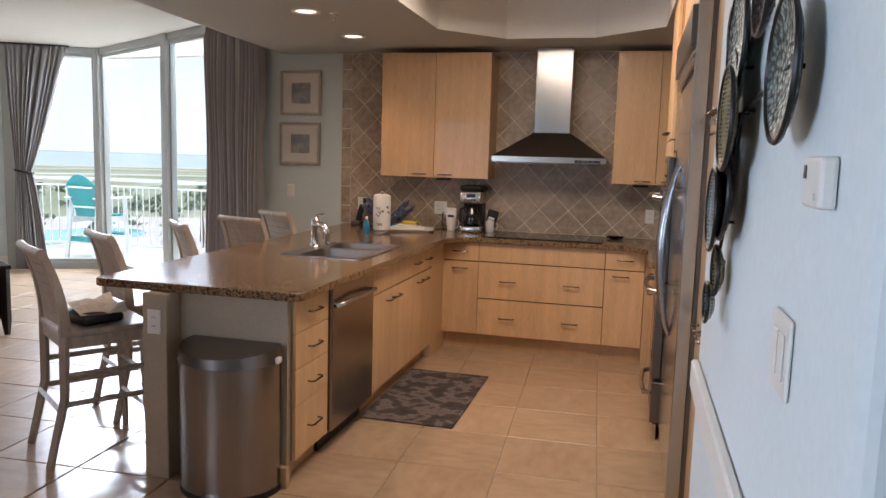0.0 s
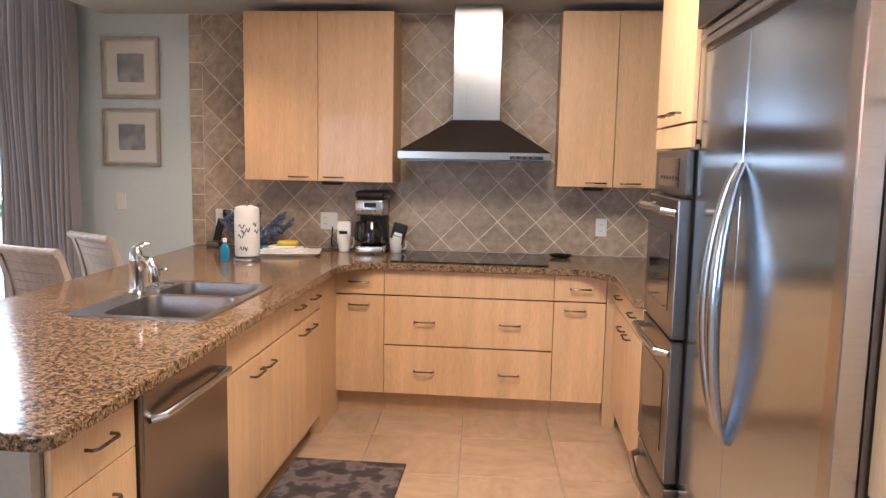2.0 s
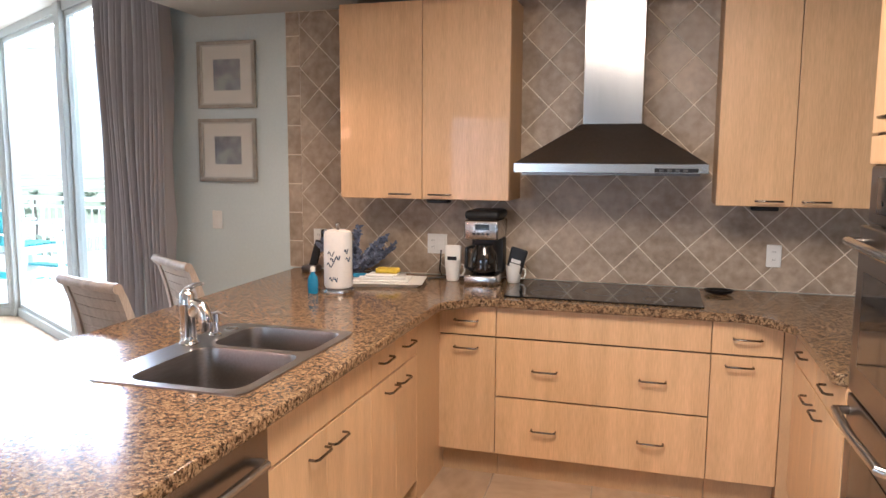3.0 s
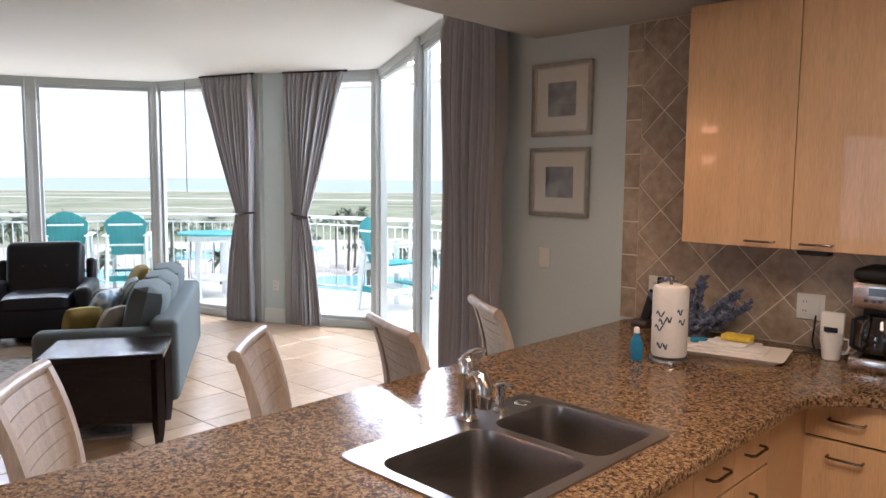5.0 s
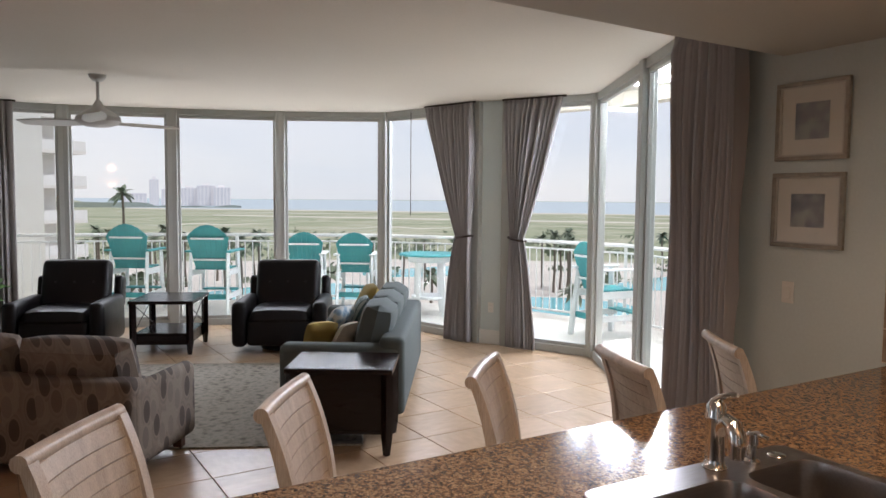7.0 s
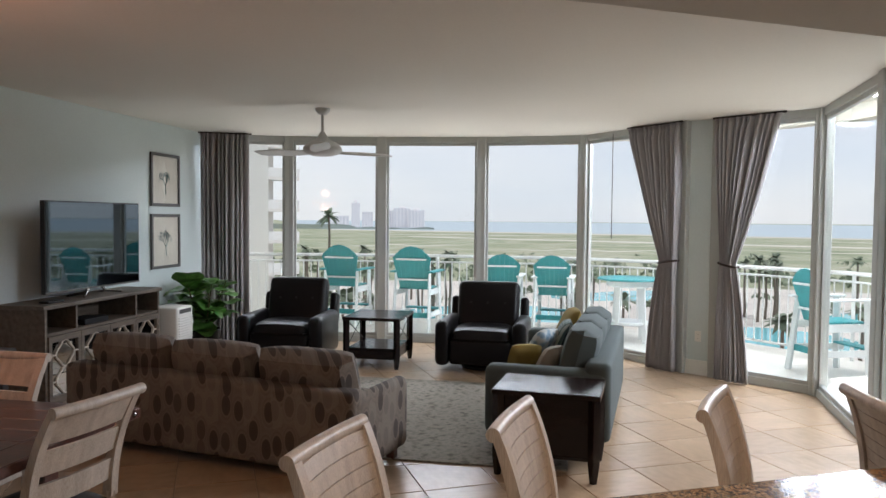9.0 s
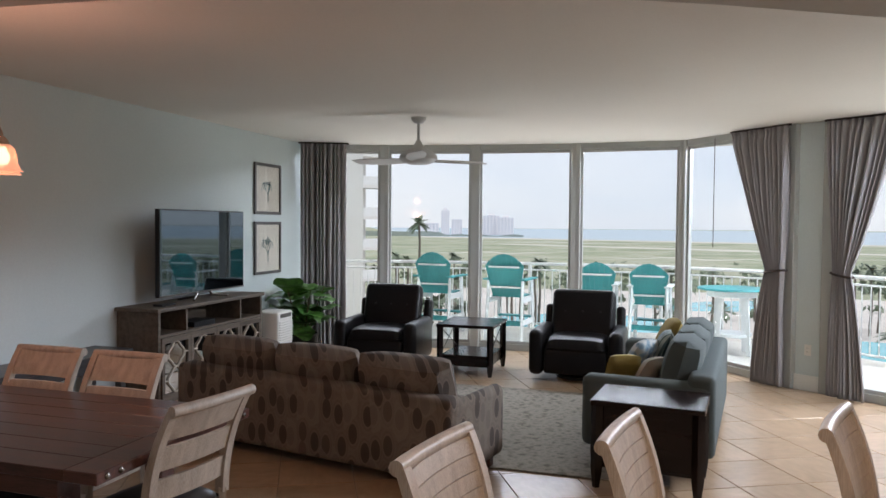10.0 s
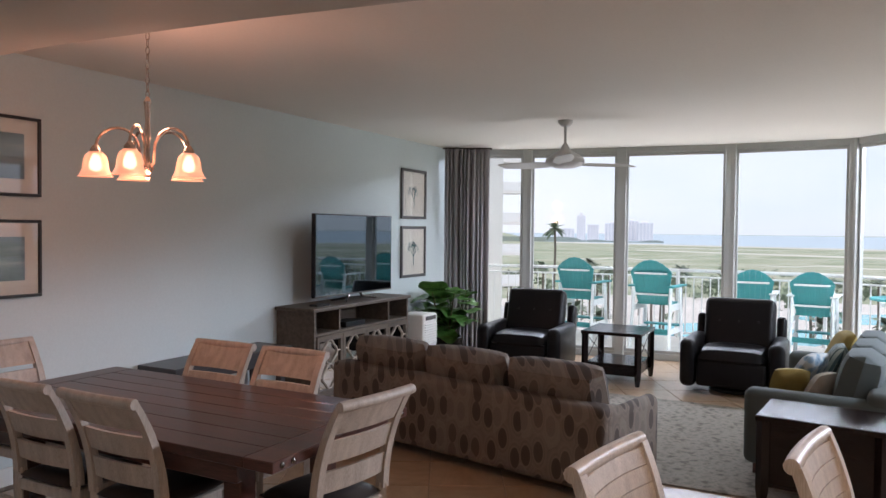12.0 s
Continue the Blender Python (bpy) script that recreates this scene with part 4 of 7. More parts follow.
def on_tv_wall(b, z):
    p = lr(0.002, b)
    # local -y must look along TV_V
    return pose(p.x, p.y, z, 0, 0, math.degrees(math.atan2(TV_V.x, -TV_V.y)))


for z0, z1, k in ((1.79, 2.41, 1), (1.06, 1.70, 2)):
    picture("teal coral print in a dark grey wooden frame", on_tv_wall(5.2, (z0 + z1) / 2), 0.62, z1 - z0, 0.035, 0.07, M_GREYF, M_MATB, k)
picture("sea photograph with white mat in a black frame", on_tv_wall(-0.15, 2.105), 0.80, 0.51, 0.02, 0.09, M_BLKF, M_SEAPIC)
picture("sea photograph with white mat in a black frame", on_tv_wall(-0.15, 1.45), 0.80, 0.50, 0.02, 0.09, M_BLKF, M_SEAPIC)


def plate(m, kind, gang=1):
    w = 0.07 + 0.046 * (gang - 1)
    p = thing("light_switch" if kind == "switch" else "wall_socket", "white rocker switch plate on the wall" if kind == "switch" else "white double socket plate on the wall", "switch" if kind == "switch" else "socket", m)
    part("plate", box(-w / 2, w / 2, -0.007, -0.0005, -0.057, 0.057, 0.003, 2), M_WPLAST, p)
    for g in range(gang):
        x = (g - (gang - 1) / 2) * 0.046
        if kind == "switch" or (kind == "mixed" and g == 1):
            part("rocker", box(x - 0.0165, x + 0.0165, -0.011, -0.0072, -0.033, 0.033, 0.002), M_WPLAST, p)
        else:
            for z in (-0.02, 0.02):
                r = part("outlet", box(x - 0.016, x + 0.016, -0.0095, -0.0072, z - 0.014, z + 0.014, 0.003), M_WPLAST, p)
                for dx in (-0.006, 0.006):
                    part("slot", box(x + dx - 0.0012, x + dx + 0.0012, -0.0104, -0.0097, z - 0.003, z + 0.006), M_BLACK, r)
    return p


plate(pose(-2.775, 6.599, 1.19), "switch")
plate(pose(-1.325, 6.587, 1.095), "mixed", 2)
plate(pose(0.45, 6.587, 1.10), "socket")
plate(pose(-2.045, 6.587, 1.10), "socket", 2)
plate(pose(-1.765, 3.189, 0.745), "socket")
mid = WIN[5].lerp(WIN[6], 0.5)
plate(pose(mid.x, mid.y, 0.42, 0, 0, math.degrees(math.atan2(0.2, 0.33))), "socket")
plate(pose(0.539, 1.45, 1.26, 0, 0, -90), "switch", 2)
th = thing("thermostat", "white square thermostat on the blue wall", "thermostat", pose(0.539, 1.285, 1.505, 0, 0, -90))
part("case", box(-0.044, 0.044, -0.020, -0.0005, -0.03, 0.03, 0.005, 2), M_WPLAST, th)
part("display", box(-0.034, -0.022, -0.0215, -0.0205, 0.004, 0.020), M_GREYF, th)
part("button", box(0.0, 0.03, -0.0225, -0.0205, -0.02, -0.012), M_WPLAST, th)

# ---- wall art of hammered oval dishes ----
def hammered(name, stops, scale, jitter):
    m = ramped(name, "ShaderNodeTexVoronoi", stops, 0.28, scale, 0.9)
    m.node_tree.nodes["Principled BSDF"].inputs["Metallic"].default_value = 0.75
    [n for n in m.node_tree.nodes if n.bl_idname == "ShaderNodeTexVoronoi"][0].inputs["Randomness"].default_value = jitter
    return m


M_DISH_TEAL = hammered("hammered_teal_silver", [(0.0, (0.55, 0.66, 0.64)), (0.35, (0.30, 0.37, 0.36)), (0.65, (0.08, 0.09, 0.09))], 110, 1.0)
M_DISH_GOLD = hammered("pierced_old_gold", [(0.0, (0.012, 0.011, 0.010)), (0.36, (0.015, 0.013, 0.011)), (0.46, (0.34, 0.29, 0.15)), (0.8, (0.24, 0.19, 0.09))], 115, 0.12)
M_DISH_SILV = hammered("pierced_silver", [(0.0, (0.012, 0.012, 0.012)), (0.34, (0.015, 0.015, 0.015)), (0.46, (0.50, 0.54, 0.54)), (0.8, (0.34, 0.37, 0.38))], 120, 0.12)
M_DISH_PLUM = hammered("hammered_dark_plum", [(0.0, (0.30, 0.23, 0.24)), (0.35, (0.11, 0.075, 0.08)), (0.65, (0.03, 0.022, 0.024))], 120, 1.0)
art = thing("wall_art", "sculpture of overlapping dark hammered metal ovals", "wall art")
for y, z, ry, rz, off, m_d in ((2.16, 1.825, 0.06, 0.055, 0.020, M_DISH_GOLD), (1.97, 1.775, 0.135, 0.115, 0.030, M_DISH_TEAL), (2.10, 1.712, 0.075, 0.075, 0.016, M_DISH_SILV), (2.16, 1.588, 0.088, 0.085, 0.018, M_DISH_TEAL),
                               (2.05, 1.635, 0.05, 0.052, 0.034, M_DISH_PLUM), (1.90, 1.615, 0.115, 0.10, 0.048, M_DISH_GOLD), (2.00, 1.468, 0.112, 0.10, 0.032, M_DISH_PLUM), (2.21, 1.49, 0.07, 0.06, 0.016, M_DISH_PLUM),
                               (2.095, 1.425, 0.10, 0.092, 0.042, M_DISH_SILV), (2.12, 1.284, 0.07, 0.056, 0.022, M_DISH_GOLD), (2.15, 1.203, 0.05, 0.047, 0.034, M_DISH_SILV), (1.44, 1.655, 0.105, 0.10, 0.030, M_DISH_TEAL), (1.63, 1.80, 0.075, 0.07, 0.036, M_DISH_PLUM)):
    bm = bmesh.new()
    lathe(bm, [(0.0, -0.016), (0.5, -0.012), (0.85, -0.003), (0.95, 0.004), (1.0, 0.008), (1.0, 0.012), (0.94, 0.009), (0.84, 0.003), (0.5, -0.006), (0.0, -0.010)], 28, (0, 0, 0), 1, 1)
    bmesh.ops.transform(bm, matrix=Matrix.Translation((0.54 - off, y, z)) @ Matrix.Rotation(-math.pi / 2, 4, "Y") @ Matrix.Diagonal((rz, ry, 0.8, 1)), verts=bm.verts)
    part("dish", bm, m_d, art, "", True)
    bm = bmesh.new()
    tube(bm, [(0.54 - off - 0.008, y + ry * math.cos(k * math.pi / 14), z + rz * math.sin(k * math.pi / 14)) for k in range(29)], 0.0045, 6, False)
    part("rim", bm, M_BLACK, art, "", True)
for y0, z0, y1, z1 in ((1.46, 1.66, 1.88, 1.63), (1.96, 1.63, 2.12, 1.42), (2.06, 1.40, 2.16, 1.30), (1.75, 1.80, 1.95, 1.72)):
    bm = bmesh.new()
    tube(bm, [(0.536, y0, z0), (0.518, y0, z0), (0.518, y1, z1), (0.536, y1, z1)], 0.004, 6)
    part("wire", bm, M_BLACK, art)

# ---- chairs ----
M_WASH = mat("whitewashed_wood", (0.41, 0.335, 0.27), 0.45, var=0.14, scale=3, fine=45, stretch=(8, 8, 0.7), bump=0.05, bscale=60, col2=(0.49, 0.425, 0.36))
M_DSEAT = mat("dark_seat_leather", (0.035, 0.024, 0.02), 0.4, var=0.15, scale=8, bump=0.1, bscale=120)


def chair(name, label, group, m, seat_h, top_h, w, slats, dark_seat, bar):
    """A slat-backed chair that faces -y. slats: (low, high) fractions of the back."""
    c = thing(name, label, "chair", m, group)
    hw, dp = w / 2, 0.21
    if dark_seat:
        bm = bmesh.new()
        pillow(bm, w - 0.03, 0.43, 0.07, pose(0, 0, seat_h - 0.012), 10, 0.35, 0.05)
        part("seat", bm, M_DSEAT, c, "dark brown leather seat pad", True)
        part("seat_frame", box(-hw + 0.02, hw - 0.02, -dp, dp - 0.01, seat_h - 0.085, seat_h - 0.03, 0.006), M_WASH, c)
    else:
        part("seat", box(-hw, hw, -dp - 0.01, dp, seat_h - 0.03, seat_h, 0.010, 2), M_WASH, c)
        part("seat_frame", box(-hw + 0.02, hw - 0.02, -dp + 0.01, dp - 0.01, seat_h - 0.09, seat_h - 0.031, 0.004), M_WASH, c)
    for s in (-1, 1):
        bm = bmesh.new()
        tube(bm, [(s * (hw - 0.03), -dp + 0.03, seat_h - 0.035), (s * (hw - 0.025), -dp + 0.025, 0.3), (s * (hw - 0.02), -dp + 0.01, 0)], [0.024, 0.021, 0.017], 4)
        part("leg", bm, M_WASH, c)
        bm = bmesh.new()
        tube(bm, [(s * (hw - 0.02), dp - 0.02, seat_h + 0.02), (s * (hw - 0.022), dp - 0.015, seat_h * 0.5), (s * (hw - 0.02), dp + 0.06, 0)], [0.024, 0.022, 0.019], 4)
        part("leg", bm, M_WASH, c)
    bh = top_h - seat_h

    def yy(f):
        return dp - 0.025 + 0.02 * f + (0.13 if dark_seat else 0.065) * f ** 2.2

    for s in (-1, 1):
        bm = bmesh.new()
        n = 10
        prev = None
        for k in range(n + 1):
            f = k / n
            z = seat_h + bh * f
            ww, tt = 0.019, 0.016 + 0.008 * (1 - f)
            cx = s * (hw - 0.018)
            ring = [bm.verts.new((cx + dx, yy(f) + dy, z)) for dx, dy in ((-ww, -tt), (ww, -tt), (ww, tt), (-ww, tt))]
            if prev:
                for i in range(4):
                    bm.faces.new((prev[i], prev[(i + 1) % 4], ring[(i + 1) % 4], ring[i]))
            else:
                bm.faces.new(ring[::-1])
            prev = ring
        bm.faces.new(prev)
        part("back_post", bm, M_WASH, c)
    for a, b in slats:
        bm = bmesh.new()
        prev = None
        n = 8
        for k in range(n + 1):
            u = k / n * 2 - 1
            x = u * (hw - 0.035)
            bow = 0.018 * (1 - u * u)
            ring = [bm.verts.new((x, yy(f) + bow + dy, seat_h + bh * f)) for f, dy in ((a, -0.009), (b, -0.009), (b, 0.009), (a, 0.009))]
            if prev:
                for i in range(4):
                    bm.faces.new((prev[i], prev[(i + 1) % 4], ring[(i + 1) % 4], ring[i]))
            else:
                bm.faces.new(ring[::-1])
            prev = ring
        bm.faces.new(prev)
        bmesh.ops.recalc_face_normals(bm, faces=bm.faces)
        part("slat", bm, M_WASH, c)
    bm = bmesh.new()
    tube(bm, [(-hw - 0.002 + k / 8 * (w + 0.004), yy(1.0) + 0.012 * (1 - (k / 4 - 1) ** 2) + 0.008, top_h + 0.0) for k in range(9)], 0.023, 10, True)
    part("top_rail", bm, M_WASH, c, "", True)
    for x0, y0, x1, y1, z in bar:
        bm = bmesh.new()
        tube(bm, [(x0, y0, z), (x1, y1, z)], 0.014, 4, True)
        part("stretcher", bm, M_WASH, c)
    return c


h = 0.20
BARS = [(-h + .02, -.185, h - .02, -.185, .22), (-h + .02, -.185, h - .02, -.185, .40), (-h, -.18, -h, .2, .30), (h, -.18, h, .2, .30), (-h, -.18, -h, .19, .44), (h, -.18, h, .19, .44), (-h, .22, h, .22, .28)]
stool = chair("bar_stool", "whitewashed wooden bar stool with slatted back", "stools along the bar", pose(-2.30, 3.44, 0, 0, 0, 145), 0.66, 1.035, 0.44, [(0.06 + i * 0.13, 0.06 + i * 0.13 + 0.122) for i in range(7)], False, BARS)
for x, y, r in ((-2.417, 4.047, 145), (-2.408, 4.789, 136), (-2.378, 5.417, 162), (-2.38, 6.035, 148)):
    copy_thing(stool, pose(x, y, 0, 0, 0, r))
h = 0.21
BARS = [(-h, -.18, -h, .2, .17), (h, -.18, h, .2, .17), (-h, .02, h, .02, .17)]
WD = math.degrees(math.atan2(TV_V.x, -TV_V.y))
dch = None
for a, b, r in ((1.34, 0.21, WD - 90), (1.88, 0.21, WD - 90), (1.35, -0.43, WD + 90), (1.90, -0.43, WD + 90), (2.575, -0.12, WD + 171), (0.53, -0.16, WD)):
    p = lr(a, b)
    m = pose(p.x, p.y, 0, 0, 0, r)
    if dch is None:
        dch = chair("dining_chair", "whitewashed ladder-back dining chair with dark seat", "chairs round the dining table", m, 0.47, 0.945, 0.46, [(0.16, 0.36), (0.44, 0.66), (0.72, 1.0)], True, BARS)
    else:
        copy_thing(dch, m)

# ---- dining table ----
M_DWOOD = per_piece(mat("dark_red_wood", (0.055, 0.021, 0.016), 0.3, var=0.3, scale=3, fine=26, stretch=(10, 0.8, 10), bump=0.05, bscale=40, col2=(0.085, 0.034, 0.025)), 0.8, 1.2)
c0 = lr(1.64, -0.115)
dt = thing("dining_table", "dark reddish plank dining table with bolted ends", "table", pose(c0.x, c0.y, 0, 0, 0, math.degrees(math.atan2(TV_V.y, TV_V.x)) - 90))
for i in range(7):
    x = -0.515 + i * 0.1472
    part("plank", box(x, x + 0.1458, -0.932, 0.932, 0.715, 0.76, 0.003), M_DWOOD, dt)
for s in (-1, 1):
    e = part("breadboard_end", box(-0.515, 0.515, min(s * 0.9335, s * 1.085), max(s * 0.9335, s * 1.085), 0.713, 0.7602, 0.004), M_DWOOD, dt)
    for x in (-0.46, -0.39, 0.39, 0.46):
        bm = lathe(bmesh.new(), [(0.013, 0), (0.013, 0.004), (0.007, 0.009), (0.001, 0.010)], 12)
        bmesh.ops.transform(bm, matrix=pose(x, s * 1.085, 0.737, -90 * s), verts=bm.verts)
        part("bolt", bm, M_NICKEL, e, "steel bolt head", True)
    part("apron", box(s * 0.44 - 0.02, s * 0.44 + 0.02, -0.85, 0.85, 0.62, 0.714, 0.004), M_DWOOD, dt)
    for t in (-1, 1):
        part("leg", box(t * 0.30 - 0.05, t * 0.30 + 0.05, s * 0.72 - 0.05, s * 0.72 + 0.05, 0.06, 0.713, 0.006), M_DWOOD, dt)
    part("foot", box(-0.42, 0.42, s * 0.72 - 0.055, s * 0.72 + 0.055, 0.0, 0.06, 0.008), M_DWOOD, dt)
    part("cross_beam", box(-0.40, 0.40, s * 0.72 - 0.04, s * 0.72 + 0.04, 0.64, 0.7125, 0.004), M_DWOOD, dt)
part("stretcher", box(-0.04, 0.04, -0.67, 0.67, 0.20, 0.30, 0.005), M_DWOOD, dt)
# dark bench along the wall
M_BENCH = mat("dark_bench_wood", (0.045, 0.043, 0.045), 0.35, var=0.15, scale=5, stretch=(8, 1, 8))
p = lr(0.24, 1.65)
bn = thing("console_table", "dark grey narrow wooden console table against the wall", "table", pose(p.x, p.y, 0, 0, 0, WD))
part("top", box(-0.66, 0.66, -0.2, 0.2, 0.58, 0.625, 0.005), M_BENCH, bn)
for sx in (-1, 1):
    for sy in (-1, 1):
        part("leg", box(sx * 0.56 - 0.03, sx * 0.56 + 0.03, sy * 0.15 - 0.03, sy * 0.15 + 0.03, 0, 0.579, 0.004), M_BENCH, bn)
    part("rail", box(-0.53, 0.53, sx * 0.16 - 0.012, sx * 0.16 + 0.012, 0.49, 0.579), M_BENCH, bn)

# ---- sofas ----
def leafy():
    """Woven cloth with upright leaves, some dark and some pale."""
    m = ramped("leaf_print_fabric", "ShaderNodeTexVoronoi", [(0.0, (0.055, 0.040, 0.032)), (0.34, (0.062, 0.046, 0.037)), (0.38, (0.175, 0.138, 0.108)), (0.48, (0.128, 0.100, 0.078)), (0.56, (0.165, 0.130, 0.102)), (0.75, (0.135, 0.106, 0.083))], 0.9, 6.3, 0.0, (1.6, 0.85, 1))
    t = m.node_tree
    n = [x for x in t.nodes if x.bl_idname == "ShaderNodeTexVoronoi"][0]
    n.inputs["Randomness"].default_value = 0.72
    n.voronoi_dimensions = "2D"
    mp = [x for x in t.nodes if x.bl_idname == "ShaderNodeMapping"][0]
    tc = [x for x in t.nodes if x.bl_idname == "ShaderNodeTexCoord"][0]
    sx, ad, cb = t.nodes.new("ShaderNodeSeparateXYZ"), t.nodes.new("ShaderNodeMath"), t.nodes.new("ShaderNodeCombineXYZ")
    t.links.new(tc.outputs["Object"], sx.inputs[0])
    t.links.new(sx.outputs[0], ad.inputs[0])
    t.links.new(sx.outputs[1], ad.inputs[1])
    t.links.new(ad.outputs[0], cb.inputs[0])
    t.links.new(sx.outputs[2], cb.inputs[1])
    t.links.new(cb.outputs[0], mp.inputs[0])
    b = t.nodes["Principled BSDF"]
    src = b.inputs["Base Color"].links[0].from_socket
    sp, st, mx = t.nodes.new("ShaderNodeSeparateColor"), t.nodes.new("ShaderNodeMapRange"), t.nodes.new("ShaderNodeMix")
    t.links.new(n.outputs["Color"], sp.inputs[0])
    st.inputs[1].default_value, st.inputs[2].default_value, st.inputs[4].default_value = 0.6, 0.7, 0.65
    t.links.new(sp.outputs[0], st.inputs[0])
    mx.data_type = "RGBA"
    t.links.new(st.outputs[0], mx.inputs[0])
    t.links.new(src, mx.inputs[6])
    mx.inputs[7].default_value = (0.19, 0.155, 0.125, 1)
    wv = t.nodes.new("ShaderNodeTexNoise")
    wv.inputs["Scale"].default_value = 420
    mr, hs = t.nodes.new("ShaderNodeMapRange"), t.nodes.new("ShaderNodeHueSaturation")
    mr.inputs[3].default_value, mr.inputs[4].default_value = 0.65, 1.3
    t.links.new(wv.outputs[0], mr.inputs[0])
    t.links.new(mr.outputs[0], hs.inputs["Value"])
    t.links.new(mx.outputs[2], hs.inputs["Color"])
    t.links.new(hs.outputs[0], b.inputs["Base Color"])
    return m


M_LEAF = leafy()
M_SEAFOAM = mat("seafoam_upholstery", (0.09, 0.11, 0.108), 0.9, var=0.1, scale=6, fine=200, bump=0.15, bscale=320)


def sofa(label, m, w, d, seat_n, back_h, arm_h, fab, back_n, tilt=18, arm_w=0.20):
    """A sofa that faces -y; m is its middle on the floor."""
    s = thing("sofa", label, "sofa", m)
    part("base", box(-w / 2 + 0.02, w / 2 - 0.02, -d / 2 + 0.05, d / 2 - 0.03, 0.09, 0.30, 0.02, 3), fab, s, "", True)
    for sx in (-1, 1):
        x0, x1 = sorted((sx * w / 2, sx * (w / 2 - arm_w)))
        bm = bmesh.new()
        bx(bm, x0, x1, -d / 2, d / 2 - 0.02, 0.085, arm_h, 0.055, 4)
        part("arm", bm, fab, s, "", True)
    bm = box(-w / 2 + 0.01, w / 2 - 0.01, d / 2 - 0.19, d / 2, 0.085, back_h, 0.045, 4)
    part("back", bm, fab, s, "", True)
    iw = w - 2 * arm_w
    for k in range(seat_n):
        x = -iw / 2 + iw * (k + 0.5) / seat_n
        bm = box(-iw / seat_n / 2 + 0.004, iw / seat_n / 2 - 0.004, -d / 2 + 0.02, d / 2 - 0.2, 0.30, 0.47, 0.05, 4, pose(x, 0, 0))
        part("seat_cushion", bm, fab, s, "", True)
    for k in range(back_n):
        x = -iw / 2 + iw * (k + 0.5) / back_n
        bm = bmesh.new()
        pillow(bm, iw / back_n + 0.01, 0.48, 0.27, pose(x, d / 2 - 0.26, back_h - 0.10 + 0.08 * (back_h < 0.7), 90 - tilt), 12, 0.3, 0.04)
        part("back_cushion", bm, fab, s, "", True)
    for sx in (-1, 1):
        for sy in (-1, 1):
            part("foot", box(sx * (w / 2 - 0.09) - 0.03, sx * (w / 2 - 0.09) + 0.03, sy * (d / 2 - 0.09) - 0.03, sy * (d / 2 - 0.09) + 0.03, 0, 0.084, 0.004), M_DWOOD, s)
    return s


def seat_pose(c, f):
    return pose(c[0], c[1], 0, 0, 0, math.degrees(math.atan2(f[0], -f[1])))


sofa("three-seat sofa in taupe leaf-print fabric", seat_pose((-5.445 - 0.80 * 0.39, 2.635 + 0.60 * 0.39), (-0.80, 0.60)), 2.42, 0.78, 3, 0.61, 0.58, M_LEAF, 3, 18, 0.11)
fB = Vector((-0.515, -0.857))
cB = Vector((-5.0, 5.45)) + Vector((-0.857, 0.515)) * 1.03 + fB * 0.46
sofa("seafoam grey loveseat with plump back cushions", seat_pose(cB, fB), 2.06, 0.92, 2, 0.66, 0.60, M_SEAFOAM, 3, 14, 0.18)
M_MUST = mat("mustard_cloth", (0.27, 0.20, 0.05), 0.9, var=0.12, scale=10, fine=180, bump=0.15, bscale=300)
M_CREAM = mat("cream_cloth", (0.40, 0.365, 0.31), 0.9, var=0.08, scale=10, fine=180, bump=0.15, bscale=300)
M_BLUEP = ramped("blue_pattern_cloth", "ShaderNodeTexVoronoi", [(0.0, (0.07, 0.13, 0.20)), (0.4, (0.22, 0.30, 0.36)), (0.6, (0.45, 0.47, 0.46))], 0.9, 18)
M_TEALP = ramped("teal_stripe_cloth", "ShaderNodeTexWave", [(0.35, (0.05, 0.10, 0.11)), (0.6, (0.36, 0.42, 0.40))], 0.9, 9)
mB = seat_pose(cB, fB)
for label, x, y, z, rx, rz, s, m in (("mustard yellow throw pillow on the loveseat", -0.42, -0.02, 0.70, 64, 20, 0.40, M_MUST), ("blue patterned throw pillow on the loveseat", 0.22, -0.16, 0.63, 58, -20, 0.34, M_BLUEP), ("dark teal striped throw pillow on the loveseat", 0.0, -0.02, 0.655, 66, 8, 0.38, M_TEALP),
                                      ("mustard yellow throw pillow on the loveseat", 0.56, -0.24, 0.575, 62, -62, 0.28, M_MUST), ("cream throw pillow leaning on the loveseat arm", 0.60, -0.02, 0.575, 60, -30, 0.29, M_CREAM)):
    bm = bmesh.new()
    pillow(bm, s, s, 0.13, Matrix.Identity(4), 10, 0.7, 0.1)
    o = part("throw_pillow", bm, m, None, "", True)
    o.matrix_world = mB @ pose(x, y, z, 0, 0, rz) @ pose(0, 0, 0, rx, 0, 0)
    tagged(o, label, "pillow")

# ---- recliners ----
M_LEATH = mat("black_leather", (0.006, 0.005, 0.0055), 0.36, spec=0.22, var=0.2, scale=6, bump=0.15, bscale=140)


